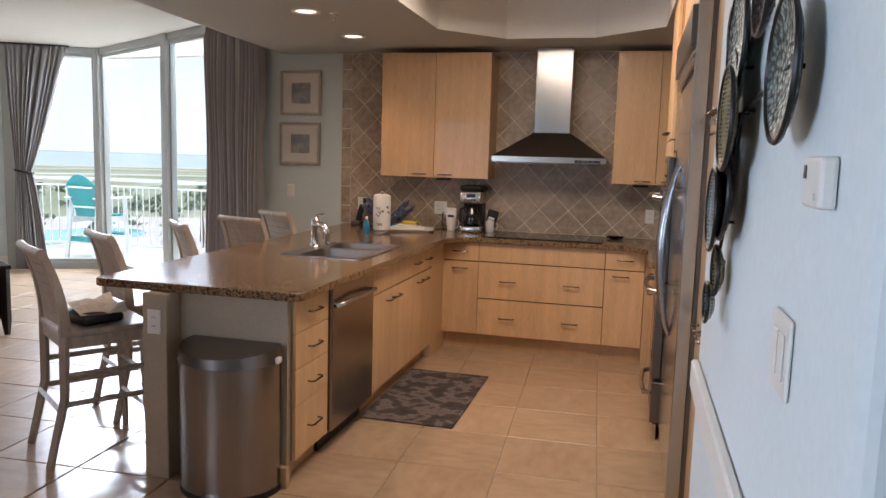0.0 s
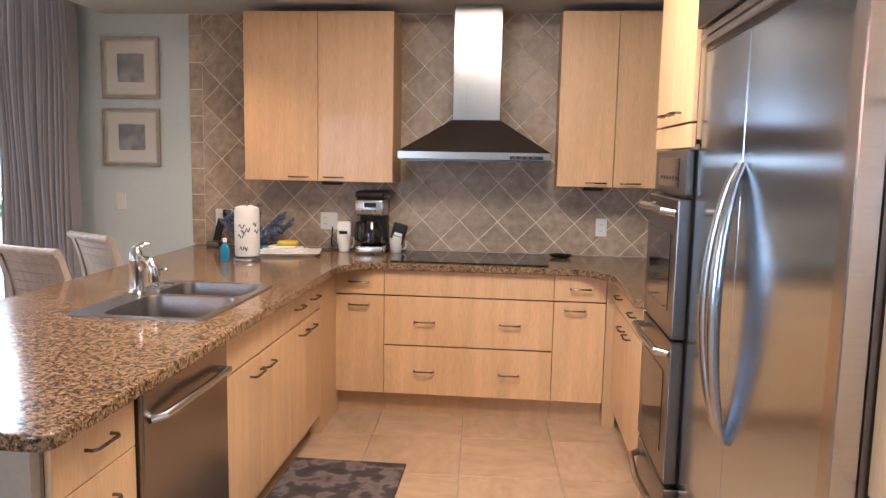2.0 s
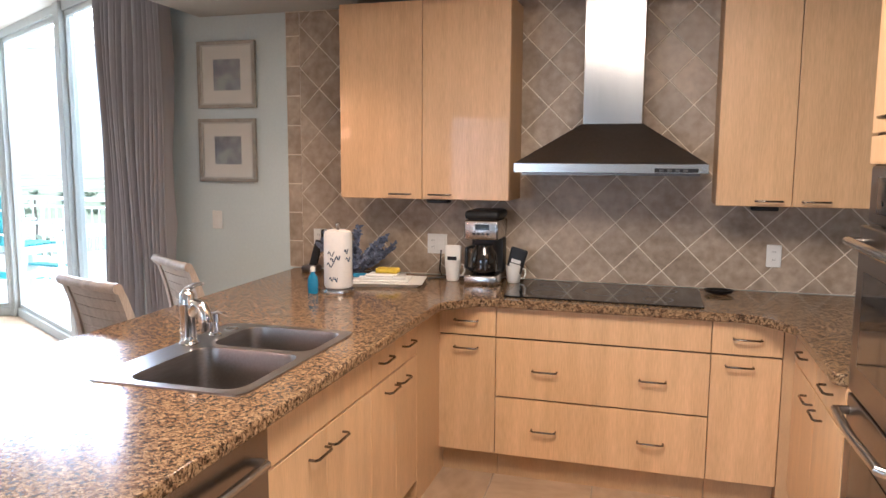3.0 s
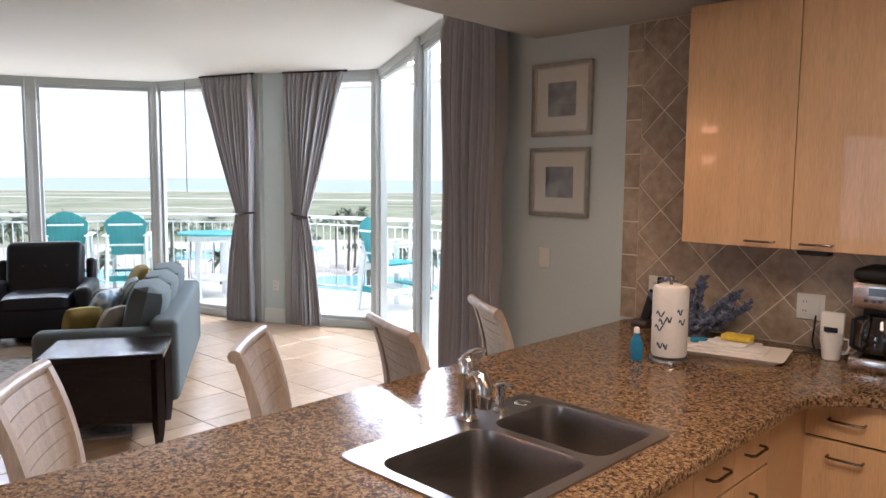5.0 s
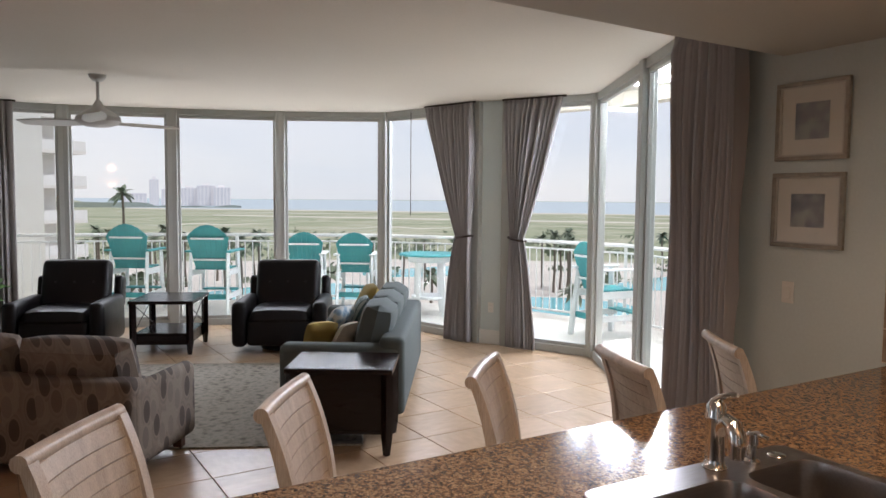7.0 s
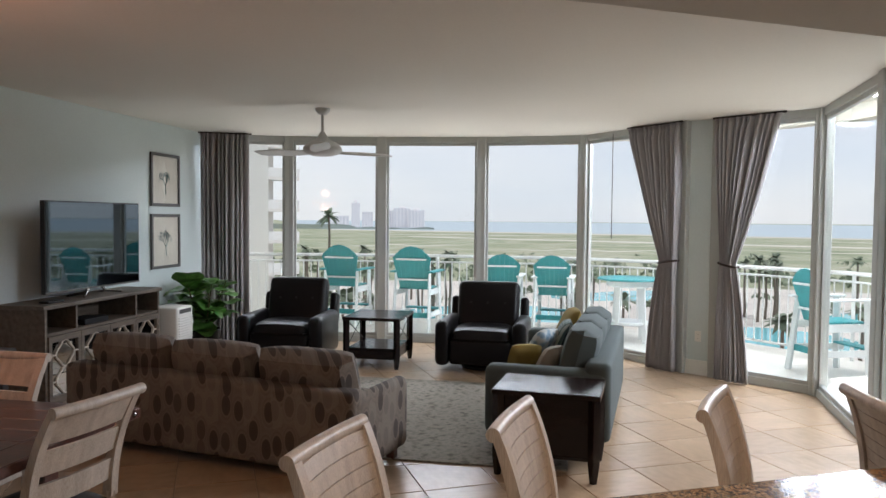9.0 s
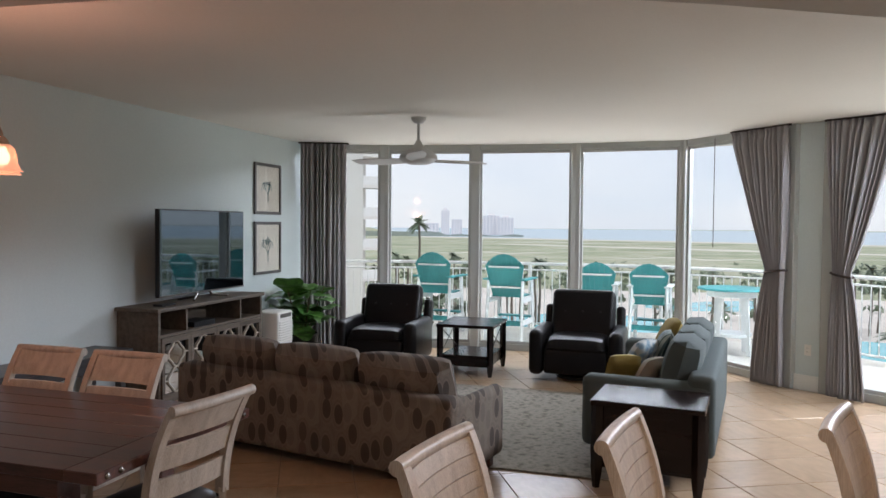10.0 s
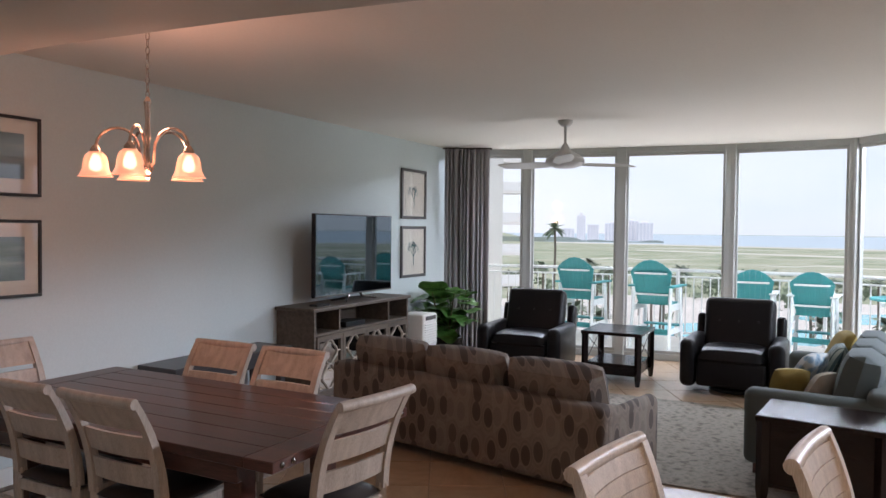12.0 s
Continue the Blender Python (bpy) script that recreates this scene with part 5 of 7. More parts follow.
def recliner(m):
    c = thing("recliner", "black leather recliner armchair with tufted back", "armchair", m, "recliners by the window")
    part("base", box(-0.36, 0.36, -0.34, 0.36, 0.10, 0.30, 0.03, 3), M_LEATH, c, "", True)
    for s in (-1, 1):
        x0, x1 = sorted((s * 0.34, s * 0.50))
        bm = bmesh.new()
        bx(bm, x0, x1, -0.46, 0.36, 0.07, 0.56, 0.065, 4)
        part("arm", bm, M_LEATH, c, "", True)
        part("wing", box(x0 + (0.02 if s > 0 else 0.04), x1 - (0.04 if s > 0 else 0.02), 0.20, 0.38, 0.46, 0.82, 0.04, 3, pose(0, 0.05, 0, -12)), M_LEATH, c, "", True)
    bm = bmesh.new()
    pillow(bm, 0.70, 0.70, 0.24, pose(0, -0.12, 0.37), 12, 0.3, 0.05)
    part("seat_cushion", bm, M_LEATH, c, "", True)
    part("front_panel", box(-0.335, 0.335, -0.45, -0.36, 0.09, 0.36, 0.035, 3), M_LEATH, c, "", True)
    bm = bmesh.new()
    bx(bm, -0.36, 0.36, -0.10, 0.10, -0.33, 0.31, 0.07, 5, pose(0, 0.31, 0.635, -16))
    for v in bm.verts:
        for tx, tz in ((-0.2, 0.70), (0, 0.70), (0.2, 0.70)):
            k = math.exp(-((v.co.x - tx) ** 2 + (v.co.z - tz) ** 2) / 0.004)
            v.co.y += 0.04 * k if v.co.y < 0.3 else 0
    part("backrest", bm, M_LEATH, c, "", True)
    for tx in (-0.2, 0, 0.2):
        part("tuft_button", lathe(bmesh.new(), [(0.001, -0.006), (0.012, -0.004), (0.016, 0.004), (0.012, 0.010)], 12, (0, 0, 0)), M_BLACK, c, "", True).matrix_local = pose(tx, 0.232, 0.70, 74)
    bm = lathe(bmesh.new(), [(0.26, 0), (0.26, 0.03), (0.2, 0.05), (0.08, 0.06), (0.08, 0.10)], 24)
    part("swivel_base", bm, M_BLACK, c, "", True)
    return c


r1 = recliner(seat_pose((-8.24, 5.57), (0.90, -0.43)))
copy_thing(r1, seat_pose((-9.16, 3.45), (0.93, -0.36)))

# ---- small tables ----
def side_table(name, label, corner, du, dv, lu, lv, hgt, xs, drawer):
    """A table with a shelf; corner and unit axes in plan."""
    t = thing(name, label, "table", Matrix(((du[0], dv[0], 0, corner[0]), (du[1], dv[1], 0, corner[1]), (0, 0, 1, 0), (0, 0, 0, 1))))
    part("top", box(-0.02, lu + 0.02, -0.02, lv + 0.02, hgt - 0.035, hgt, 0.006, 2), M_ESP, t)
    for x in (0.02, lu - 0.02):
        for y in (0.02, lv - 0.02):
            bm = bmesh.new()
            s = 0.028
            tube(bm, [(x, y, hgt - 0.036), (x, y, 0.12), (x + (0.01 if x > lu / 2 else -0.01), y, 0)], [s * 1.35, s * 1.35, s * 0.8], 4)
            part("leg", bm, M_ESP, t)
    part("shelf", box(0.03, lu - 0.03, 0.03, lv - 0.03, 0.20 if not drawer else 0.13, 0.225 if not drawer else 0.155, 0.003), M_ESP, t)
    if drawer:
        part("case", box(0.035, lu - 0.035, 0.035, lv - 0.035, 0.156, hgt - 0.036), M_ESP, t)
    else:
        part("drawer_box", box(0.03, lu - 0.03, 0.03, lv - 0.03, 0.10, 0.199, 0.003), M_ESP, t)
    if xs:
        for y in (0.03, lv - 0.03):
            for a, b in ((0.24, hgt - 0.05), (hgt - 0.05, 0.24)):
                bm = bmesh.new()
                tube(bm, [(0.04, y, a), (lu - 0.04, y, b)], 0.005, 6)
                part("cross_rod", bm, M_BLACK, t)
    return t


M_ESP = mat("espresso_wood", (0.012, 0.006, 0.0055), 0.22, spec=0.3, var=0.25, scale=4, stretch=(6, 1, 6), bump=0.03)
side_table("end_table", "dark espresso wooden end table beside the loveseat", (-4.86, 4.54), (-0.86, 0.51), (0.51, 0.86), 0.49, 0.66, 0.57, False, True)
side_table("side_table", "dark wooden side table with crossed metal sides", (-8.50, 4.00), (-0.909, 0.417), (0.417, 0.909), 0.70, 0.62, 0.57, True, False)

# ---- rug and mats ----
M_RUG = ramped("woven_rug", "ShaderNodeTexNoise", [(0.32, (0.15, 0.135, 0.115)), (0.44, (0.27, 0.25, 0.215)), (0.56, (0.34, 0.31, 0.265)), (0.70, (0.20, 0.18, 0.155))], 0.95, 16, 0.5, detail=9)
c = lr(3.1, 3.34)
rug = part("area_rug", box(-1.24, 1.24, -1.65, 1.65, 0.0005, 0.013, 0.004), M_RUG)
rug.matrix_world = pose(c.x, c.y, 0, 0, 0, math.degrees(math.atan2(TV_U.y, TV_U.x)))
tagged(rug, "pale grey mottled woven area rug on the tiles", "rug")
M_MATK = ramped("floral_mat", "ShaderNodeTexNoise", [(0.32, (0.035, 0.027, 0.027)), (0.46, (0.06, 0.046, 0.043)), (0.52, (0.16, 0.13, 0.12)), (0.62, (0.12, 0.095, 0.088)), (0.70, (0.05, 0.038, 0.037))], 0.95, 9, 0.2, detail=2.5)
km = part("kitchen_mat", box(-1.165, -0.60, 4.24, 5.29, 0.0005, 0.012, 0.004), M_MATK)
tagged(km, "dark brown floral kitchen mat before the sink", "mat")

# ---- television wall ----
M_DRIFT = mat("weathered_wood", (0.085, 0.062, 0.044), 0.6, var=0.25, scale=3, fine=35, stretch=(1.2, 8, 8), bump=0.1, bscale=50, col2=(0.135, 0.105, 0.078))
M_FRET = mat("pale_fretwork", (0.42, 0.37, 0.30), 0.55, var=0.12, scale=10)
M_MIRR = mat("mirror", (0.78, 0.78, 0.78), 0.03, 1.0, var=0.01)
p = lr(0.23, 3.47)
cs = thing("tv_console", "weathered wooden media console with mirrored fretwork doors", "console", pose(p.x, p.y, 0, 0, 0, WD))
L2 = 0.86
part("top", box(-L2 - 0.03, L2 + 0.03, -0.24, 0.225, 0.885, 0.92, 0.006, 2), M_DRIFT, cs)
for x in (-L2, L2 - 0.03):
    part("side", box(x, x + 0.03, -0.22, 0.22, 0.06, 0.884), M_DRIFT, cs)
part("back", box(-L2 + 0.03, L2 - 0.03, 0.20, 0.219, 0.06, 0.884), M_DRIFT, cs)
part("shelf", box(-L2 + 0.03, L2 - 0.03, -0.215, 0.199, 0.655, 0.68), M_DRIFT, cs)
part("bottom", box(-L2 + 0.03, L2 - 0.03, -0.215, 0.199, 0.06, 0.09), M_DRIFT, cs)
for x in (-0.45, 0.45):
    part("divider", box(x - 0.012, x + 0.012, -0.215, 0.199, 0.681, 0.884), M_DRIFT, cs)
for x in (-L2 + 0.05, L2 - 0.05):
    for y in (-0.19, 0.19):
        part("foot", box(x - 0.03, x + 0.03, y - 0.03, y + 0.03, 0, 0.059, 0.003), M_DRIFT, cs)
for k in range(4):
    x0 = -L2 + 0.032 + k * (2 * L2 - 0.064) / 4
    x1 = x0 + (2 * L2 - 0.064) / 4 - 0.004
    xm, zm = (x0 + x1) / 2, 0.375
    dr = part("door", box(x0, x1, -0.219, -0.205, 0.092, 0.652), M_MIRR, cs, "mirrored door")
    bm = bmesh.new()
    for a, b, c_, d_ in ((x0, x1, 0.60, 0.652), (x0, x1, 0.092, 0.145), (x0, x0 + 0.04, 0.145, 0.60), (x1 - 0.04, x1, 0.145, 0.60)):
        bx(bm, a, b, -0.235, -0.2195, c_, d_, 0.002)
    part("door_frame", bm, M_DRIFT, dr)
    bm = bmesh.new()
    r = 0.105
    for cz in (zm - 0.115, zm + 0.115):
        tube(bm, [(xm + r * math.cos(t * math.pi / 16) * (1 + 0.12 * math.cos(4 * t * math.pi / 16)), -0.227, cz + r * math.sin(t * math.pi / 16) * (1 + 0.12 * math.cos(4 * t * math.pi / 16))) for t in range(33)], 0.009, 6, False)
    for sx in (-1, 1):
        tube(bm, [(xm + sx * r, -0.227, zm - 0.115), (xm + sx * (x1 - x0) / 2 * 0.9, -0.227, zm - 0.115)], 0.008, 6)
        tube(bm, [(xm + sx * r, -0.227, zm + 0.115), (xm + sx * (x1 - x0) / 2 * 0.9, -0.227, zm + 0.115)], 0.008, 6)
    part("fretwork", bm, M_FRET, dr, "pale curved wooden fretwork", True)
M_SCREEN = mat("tv_screen", (0.12, 0.145, 0.165), 0.03, 1.0, var=0.01)
p = lr(0.26, 3.55)
tv = thing("television", "large black flat-screen television on the console", "television", pose(p.x, p.y, 0.921, 0, 0, WD))
part("body", box(-0.70, 0.70, -0.012, 0.035, 0.065, 0.885, 0.006, 2), M_BLACK, tv)
part("screen", box(-0.688, 0.688, -0.0145, -0.0125, 0.082, 0.872), M_SCREEN, tv)
part("bezel_strip", box(-0.70, 0.70, -0.016, -0.0128, 0.066, 0.080), M_DSTEEL, tv)
for s in (-1, 1):
    bm = bmesh.new()
    tube(bm, [(s * 0.10, 0.01, 0.07), (s * 0.14, 0, 0.03), (s * 0.28, -0.08, 0.008)], [0.016, 0.014, 0.010], 8)
    tube(bm, [(s * 0.14, 0.01, 0.03), (s * 0.26, 0.12, 0.008)], [0.014, 0.010], 8)
    part("stand_leg", bm, M_NICKEL, tv, "", True)
p = lr(0.30, 3.35)
tagged(part("cable_box", box(-0.17, 0.17, -0.11, 0.11, 0.6805, 0.73, 0.005, 1, pose(p.x, p.y, 0, 0, 0, WD)), M_BLACK), "black cable box on the console shelf", "media box")
p = lr(0.33, 2.85)
tagged(part("remote_tray", box(-0.1, 0.1, -0.05, 0.05, 0.9205, 0.94, 0.005, 1, pose(p.x, p.y, 0, 0, 0, WD)), M_BLACK), "small flat black device on the console top", "media box")
# portable air conditioner
p = lr(0.40, 4.68)
ac = thing("air_conditioner", "white portable air conditioner with louvred front", "air conditioner", pose(p.x, p.y, 0, 0, 0, WD))
part("body", box(-0.17, 0.17, -0.15, 0.18, 0.03, 0.68, 0.025, 3), M_WPLAST, ac, "", True)
for i in range(9):
    part("louvre", box(-0.145, 0.145, -0.163, -0.151, 0.33 + i * 0.028, 0.345 + i * 0.028, 0.003), M_WPLAST, ac)
part("control_panel", box(-0.12, 0.12, -0.154, -0.1505, 0.61, 0.655), M_GREYF, ac)
part("base", box(-0.15, 0.15, -0.13, 0.16, 0, 0.029), M_BLACK, ac)

# ---- rubber plant ----
M_LEAFG = mat("glossy_leaf", (0.035, 0.10, 0.022), 0.3, var=0.35, scale=5, col2=(0.09, 0.22, 0.04), coat=0.2)
M_LEAFG = per_piece(M_LEAFG, 0.6, 1.7)
M_STEM = mat("plant_stem", (0.10, 0.075, 0.04), 0.8, var=0.2, scale=20)
p = lr(0.42, 5.35)
pl = thing("potted_plant", "leafy green fiddle-leaf plant in a dark pot", "plant", pose(p.x, p.y, 0))
part("pot", lathe(bmesh.new(), [(0.13, 0), (0.15, 0.02), (0.185, 0.30), (0.195, 0.32), (0.185, 0.33), (0.165, 0.29), (0.01, 0.28)], 24), M_BLACK, pl, "", True)
rnd = random.Random(8)


def leaf_mesh():
    bm = bmesh.new()
    n = 7
    rows = []
    for i in range(n + 1):
        t = i / n
        w = 0.5 * math.sin(math.pi * min(1, t * 0.92 + 0.04)) ** 0.7 * (0.75 + 0.35 * t)
        z = -0.35 * t * t + 0.06 * math.sin(t * 9)
        rows.append([bm.verts.new((s * w, t, z + 0.18 * abs(s) * w)) for s in (-1, -0.5, 0, 0.5, 1)])
    for a, b in zip(rows, rows[1:]):
        for k in range(4):
            bm.faces.new((a[k], a[k + 1], b[k + 1], b[k]))
    for f in bm.faces:
        f.smooth = True
    me = bpy.data.meshes.new("leaf")
    bm.to_mesh(me)
    bm.free()
    me.materials.append(M_LEAFG)
    return me


leafm = leaf_mesh()
for sidx in range(5):
    a = sidx * 1.26 + 0.4
    tip = Vector((0.25 * math.cos(a), 0.25 * math.sin(a), 0.86 + 0.1 * rnd.random()))
    bm = bmesh.new()
    pts = [Vector((0.03 * math.cos(a), 0.03 * math.sin(a), 0.28)).lerp(tip, k / 5) for k in range(6)]
    tube(bm, pts, [0.012 - 0.0015 * k for k in range(6)], 6)
    part("stem", bm, M_STEM, pl)
    for k in range(7):
        q = pts[1].lerp(pts[5], k / 6)
        o = new("leaf", leafm)
        o.parent = pl
        s = rnd.uniform(0.28, 0.40)
        o.matrix_local = Matrix.Translation(q) @ Matrix.Rotation(a + k * 2.4 + rnd.uniform(-0.4, 0.4), 4, "Z") @ Matrix.Rotation(rnd.uniform(-0.2, 0.95), 4, "X") @ Matrix.Diagonal((s * 1.05, s * 0.95, s, 1))

# ---- ceiling fan ----
# white fan drawn grey: its backlit shade is put into the enamel colour
M_FAN = mat("backlit_grey_enamel", (0.50, 0.50, 0.49), 0.45, var=0.03)
fan = thing("ceiling_fan", "white three-blade ceiling fan in a backlit grey tone", "fan", pose(-7.76, 3.69, CEIL))
part("canopy", lathe(bmesh.new(), [(0.01, -0.065), (0.04, -0.06), (0.07, -0.03), (0.078, -0.0005)], 24), M_FAN, fan, "", True)
bm = bmesh.new()
tube(bm, [(0, 0, -0.06), (0, 0, -0.25)], 0.014, 12)
part("rod", bm, M_FAN, fan)
part("motor", lathe(bmesh.new(), [(0.01, -0.475), (0.10, -0.47), (0.16, -0.45), (0.195, -0.42), (0.19, -0.385), (0.14, -0.34), (0.06, -0.30), (0.02, -0.23)], 32), M_FAN, fan, "", True)
for k in range(3):
    bm = bmesh.new()
    rows = []
    for i in range(9):
        t = i / 8
        r = 0.15 + 0.635 * t
        w = 0.045 + 0.05 * math.sin(math.pi * min(1, t * 0.8 + 0.1))
        tw = 0.22
        rows.append([[bm.verts.new((r, s * w, -0.43 + s * w * tw + dz + 0.01 * t)) for s in (-1, 1)] for dz in (-0.005, 0.005)])
    for a, b in zip(rows, rows[1:]):
        bm.faces.new((a[1][0], b[1][0], b[1][1], a[1][1]))
        bm.faces.new((a[0][0], a[0][1], b[0][1], b[0][0]))
        for s in (0, 1):
            bm.faces.new((a[0][s], b[0][s], b[1][s], a[1][s]))
    e = rows[-1]
    bm.faces.new((e[0][0], e[0][1], e[1][1], e[1][0]))
    bmesh.ops.recalc_face_normals(bm, faces=bm.faces)
    bmesh.ops.rotate(bm, verts=bm.verts, matrix=Matrix.Rotation(radians(112 + 120 * k), 3, "Z"))
    part("blade", bm, M_FAN, fan)

# ---- chandelier ----
M_BNICK = mat("brushed_nickel_warm", (0.50, 0.42, 0.36), 0.25, 1.0, var=0.05)
M_SHADE = glow("frosted_shade", (1.0, 0.50, 0.30), 0.55)
sh_t = M_SHADE.node_tree
sh_clear, sh_mix = sh_t.nodes.new("ShaderNodeBsdfTransparent"), sh_t.nodes.new("ShaderNodeMixShader")
sh_mix.inputs[0].default_value = 0.28
sh_t.links.new(sh_t.nodes["Principled BSDF"].outputs[0], sh_mix.inputs[1])
sh_t.links.new(sh_clear.outputs[0], sh_mix.inputs[2])
sh_t.links.new(sh_mix.outputs[0], sh_t.nodes["Material Output"].inputs[0])
cx, cy = -4.05, 1.15
ch = thing("chandelier", "brushed nickel chandelier with lit frosted bell shades", "chandelier", pose(cx, cy, 0))
bm = lathe(bmesh.new(), [(0.004, 1.905), (0.014, 1.915), (0.008, 1.93), (0.022, 1.945), (0.03, 1.965), (0.014, 1.99), (0.012, 2.05), (0.018, 2.12), (0.012, 2.2), (0.016, 2.28), (0.02, 2.30), (0.006, 2.325)], 16)
part("column", bm, M_BNICK, ch, "", True)
bm = bmesh.new()
for k in range(11):
    z = 2.335 + 0.037 * k
    a = 0 if k % 2 else math.pi / 2
    tube(bm, [(0.009 * math.cos(t * math.pi / 5) * math.cos(a), 0.009 * math.cos(t * math.pi / 5) * math.sin(a), z + 0.022 * math.sin(t * math.pi / 5)) for t in range(11)], 0.0025, 5, False)
part("chain", bm, M_BNICK, ch)
part("canopy", lathe(bmesh.new(), [(0.008, 2.735), (0.05, 2.74), (0.062, 2.7595)], 20), M_BNICK, ch, "", True)
for k in range(5):
    a = k * 2 * math.pi / 5 - 1.16
    u = Vector((math.cos(a), math.sin(a), 0))
    bm = bmesh.new()
    tube(bm, [u * 0.015 + Vector((0, 0, 1.96)), u * 0.035 + Vector((0, 0, 1.99))] + [u * (0.14 - 0.10 * math.cos(t * math.pi / 10)) + Vector((0, 0, 2.055 + 0.105 * math.sin(t * math.pi / 10))) for t in range(11)], 0.0075, 8)
    arm = part("arm", bm, M_BNICK, ch, "", True)
    q = u * 0.24
    part("holder", lathe(bmesh.new(), [(0.012, 2.07), (0.026, 2.05), (0.03, 2.025), (0.02, 2.02)], 16, (q.x, q.y, 0)), M_BNICK, arm, "", True)
    bm = bmesh.new()
    rings = [[bm.verts.new((q.x + r * math.cos(t * math.pi / 12), q.y + r * math.sin(t * math.pi / 12), z)) for t in range(24)] for r, z in ((0.03, 2.035), (0.05, 2.015), (0.058, 1.985), (0.062, 1.95), (0.075, 1.92), (0.085, 1.912))]
    for r0, r1 in zip(rings, rings[1:]):
        for t in range(24):
            bm.faces.new((r0[t], r0[(t + 1) % 24], r1[(t + 1) % 24], r1[t]))
    part("shade", bm, M_SHADE, arm, "lit frosted glass bell shade", True)
    part("bulb", lathe(bmesh.new(), [(0.012, 2.02), (0.028, 1.985), (0.03, 1.965), (0.02, 1.945), (0.002, 1.938)], 12, (q.x, q.y, 0)), glow("bulb_glow", (1.0, 0.70, 0.42), 6) if k == 0 else bpy.data.materials["bulb_glow"], arm, "glowing bulb", True)

for zl, watts in ((2.22, 9), (1.90, 9)):
    lamp = bpy.data.lights.new("chandelier_lamp", "POINT")
    lamp.energy, lamp.color, lamp.shadow_soft_size = watts, (1.0, 0.46, 0.28), 0.08
    lo = new("chandelier_lamp", lamp)
    lo.parent = ch
    lo.location = (0, 0, zl)

# ---- recessed lamps ----
M_CAN = glow("downlight_lens", (1.0, 0.70, 0.46), 3.5)
def downlight(x, y, z=LOW):
    d = thing("downlight", "round recessed ceiling downlight with white trim", "lamp", pose(x, y, z), "recessed ceiling lights")
    bm = bmesh.new()
    n = 28
    rings = [[bm.verts.new((r * math.cos(t * 2 * math.pi / n), r * math.sin(t * 2 * math.pi / n), zz)) for t in range(n)] for r, zz in ((0.095, -0.0005), (0.093, -0.008), (0.075, -0.009), (0.068, -0.003))]
    for r0, r1 in zip(rings, rings[1:]):
        for t in range(n):
            bm.faces.new((r0[t], r0[(t + 1) % n], r1[(t + 1) % n], r1[t]))
    part("trim", bm, M_WHITE, d, "", True)
    part("lens", lathe(bmesh.new(), [(0.001, -0.0015), (0.067, -0.0015), (0.067, -0.001)], 24), M_CAN, d)
    la = bpy.data.lights.new("downlight_lamp", "SPOT")
    la.energy, la.color, la.spot_size, la.spot_blend, la.shadow_soft_size = CAN_W, (1.0, 0.63, 0.37), radians(120), 0.8, 0.06
    lo = new("downlight_lamp", la)
    lo.parent = d
    lo.location = (0, 0, -0.03)
    return d
for x, y in CANS:
    downlight(x, y)

sp = thing("fire_sprinkler", "small chrome ceiling sprinkler beside the downlight", "sprinkler", pose(-1.62, 4.88, LOW))
part("escutcheon", lathe(bmesh.new(), [(0.012, -0.012), (0.03, -0.006), (0.036, -0.0005)], 18), M_CHROME, sp, "", True)
part("head", lathe(bmesh.new(), [(0.016, -0.05), (0.018, -0.046), (0.006, -0.042), (0.007, -0.0125)], 14), M_CHROME, sp, "", True)

# ---- things on the counter ----
zc = 0.9155
cm = thing("coffee_maker", "black and steel drip coffee maker with glass carafe", "coffee maker", pose(-1.0, 6.42, zc))
part("base", box(-0.09, 0.09, -0.13, 0.12, 0, 0.055, 0.012, 3), M_STEELH, cm, "", True)
part("tower", box(-0.088, 0.088, 0.03, 0.118, 0.056, 0.24, 0.01, 2), M_BLACK, cm, "", True)
part("head", box(-0.092, 0.092, -0.125, 0.12, 0.241, 0.345, 0.014, 3), M_STEELH, cm, "", True)
part("lid", box(-0.094, 0.094, -0.12, 0.121, 0.346, 0.395, 0.022, 3), M_BLACK, cm, "", True)
part("display", box(-0.03, 0.045, -0.129, -0.1255, 0.295, 0.325), M_BLACKG, cm)
for i in range(4):
    part("button", box(-0.045 + i * 0.025, -0.03 + i * 0.025, -0.129, -0.1255, 0.27, 0.28), M_BLACK, cm)
M_CARAFE = mat("dark_carafe_glass", (0.015, 0.012, 0.010), 0.05, var=0.1, spec=0.8)
part("carafe", lathe(bmesh.new(), [(0.055, 0.057), (0.072, 0.07), (0.075, 0.12), (0.066, 0.17), (0.05, 0.195), (0.048, 0.21)], 24, (0, -0.045, 0)), M_CARAFE, cm, "", True)
bm = bmesh.new()
tube(bm, [(-0.045, -0.085, 0.205), (-0.07, -0.14, 0.2), (-0.072, -0.145, 0.10), (-0.055, -0.10, 0.08)], 0.010, 8)
part("carafe_handle", bm, M_BLACK, cm, "", True)


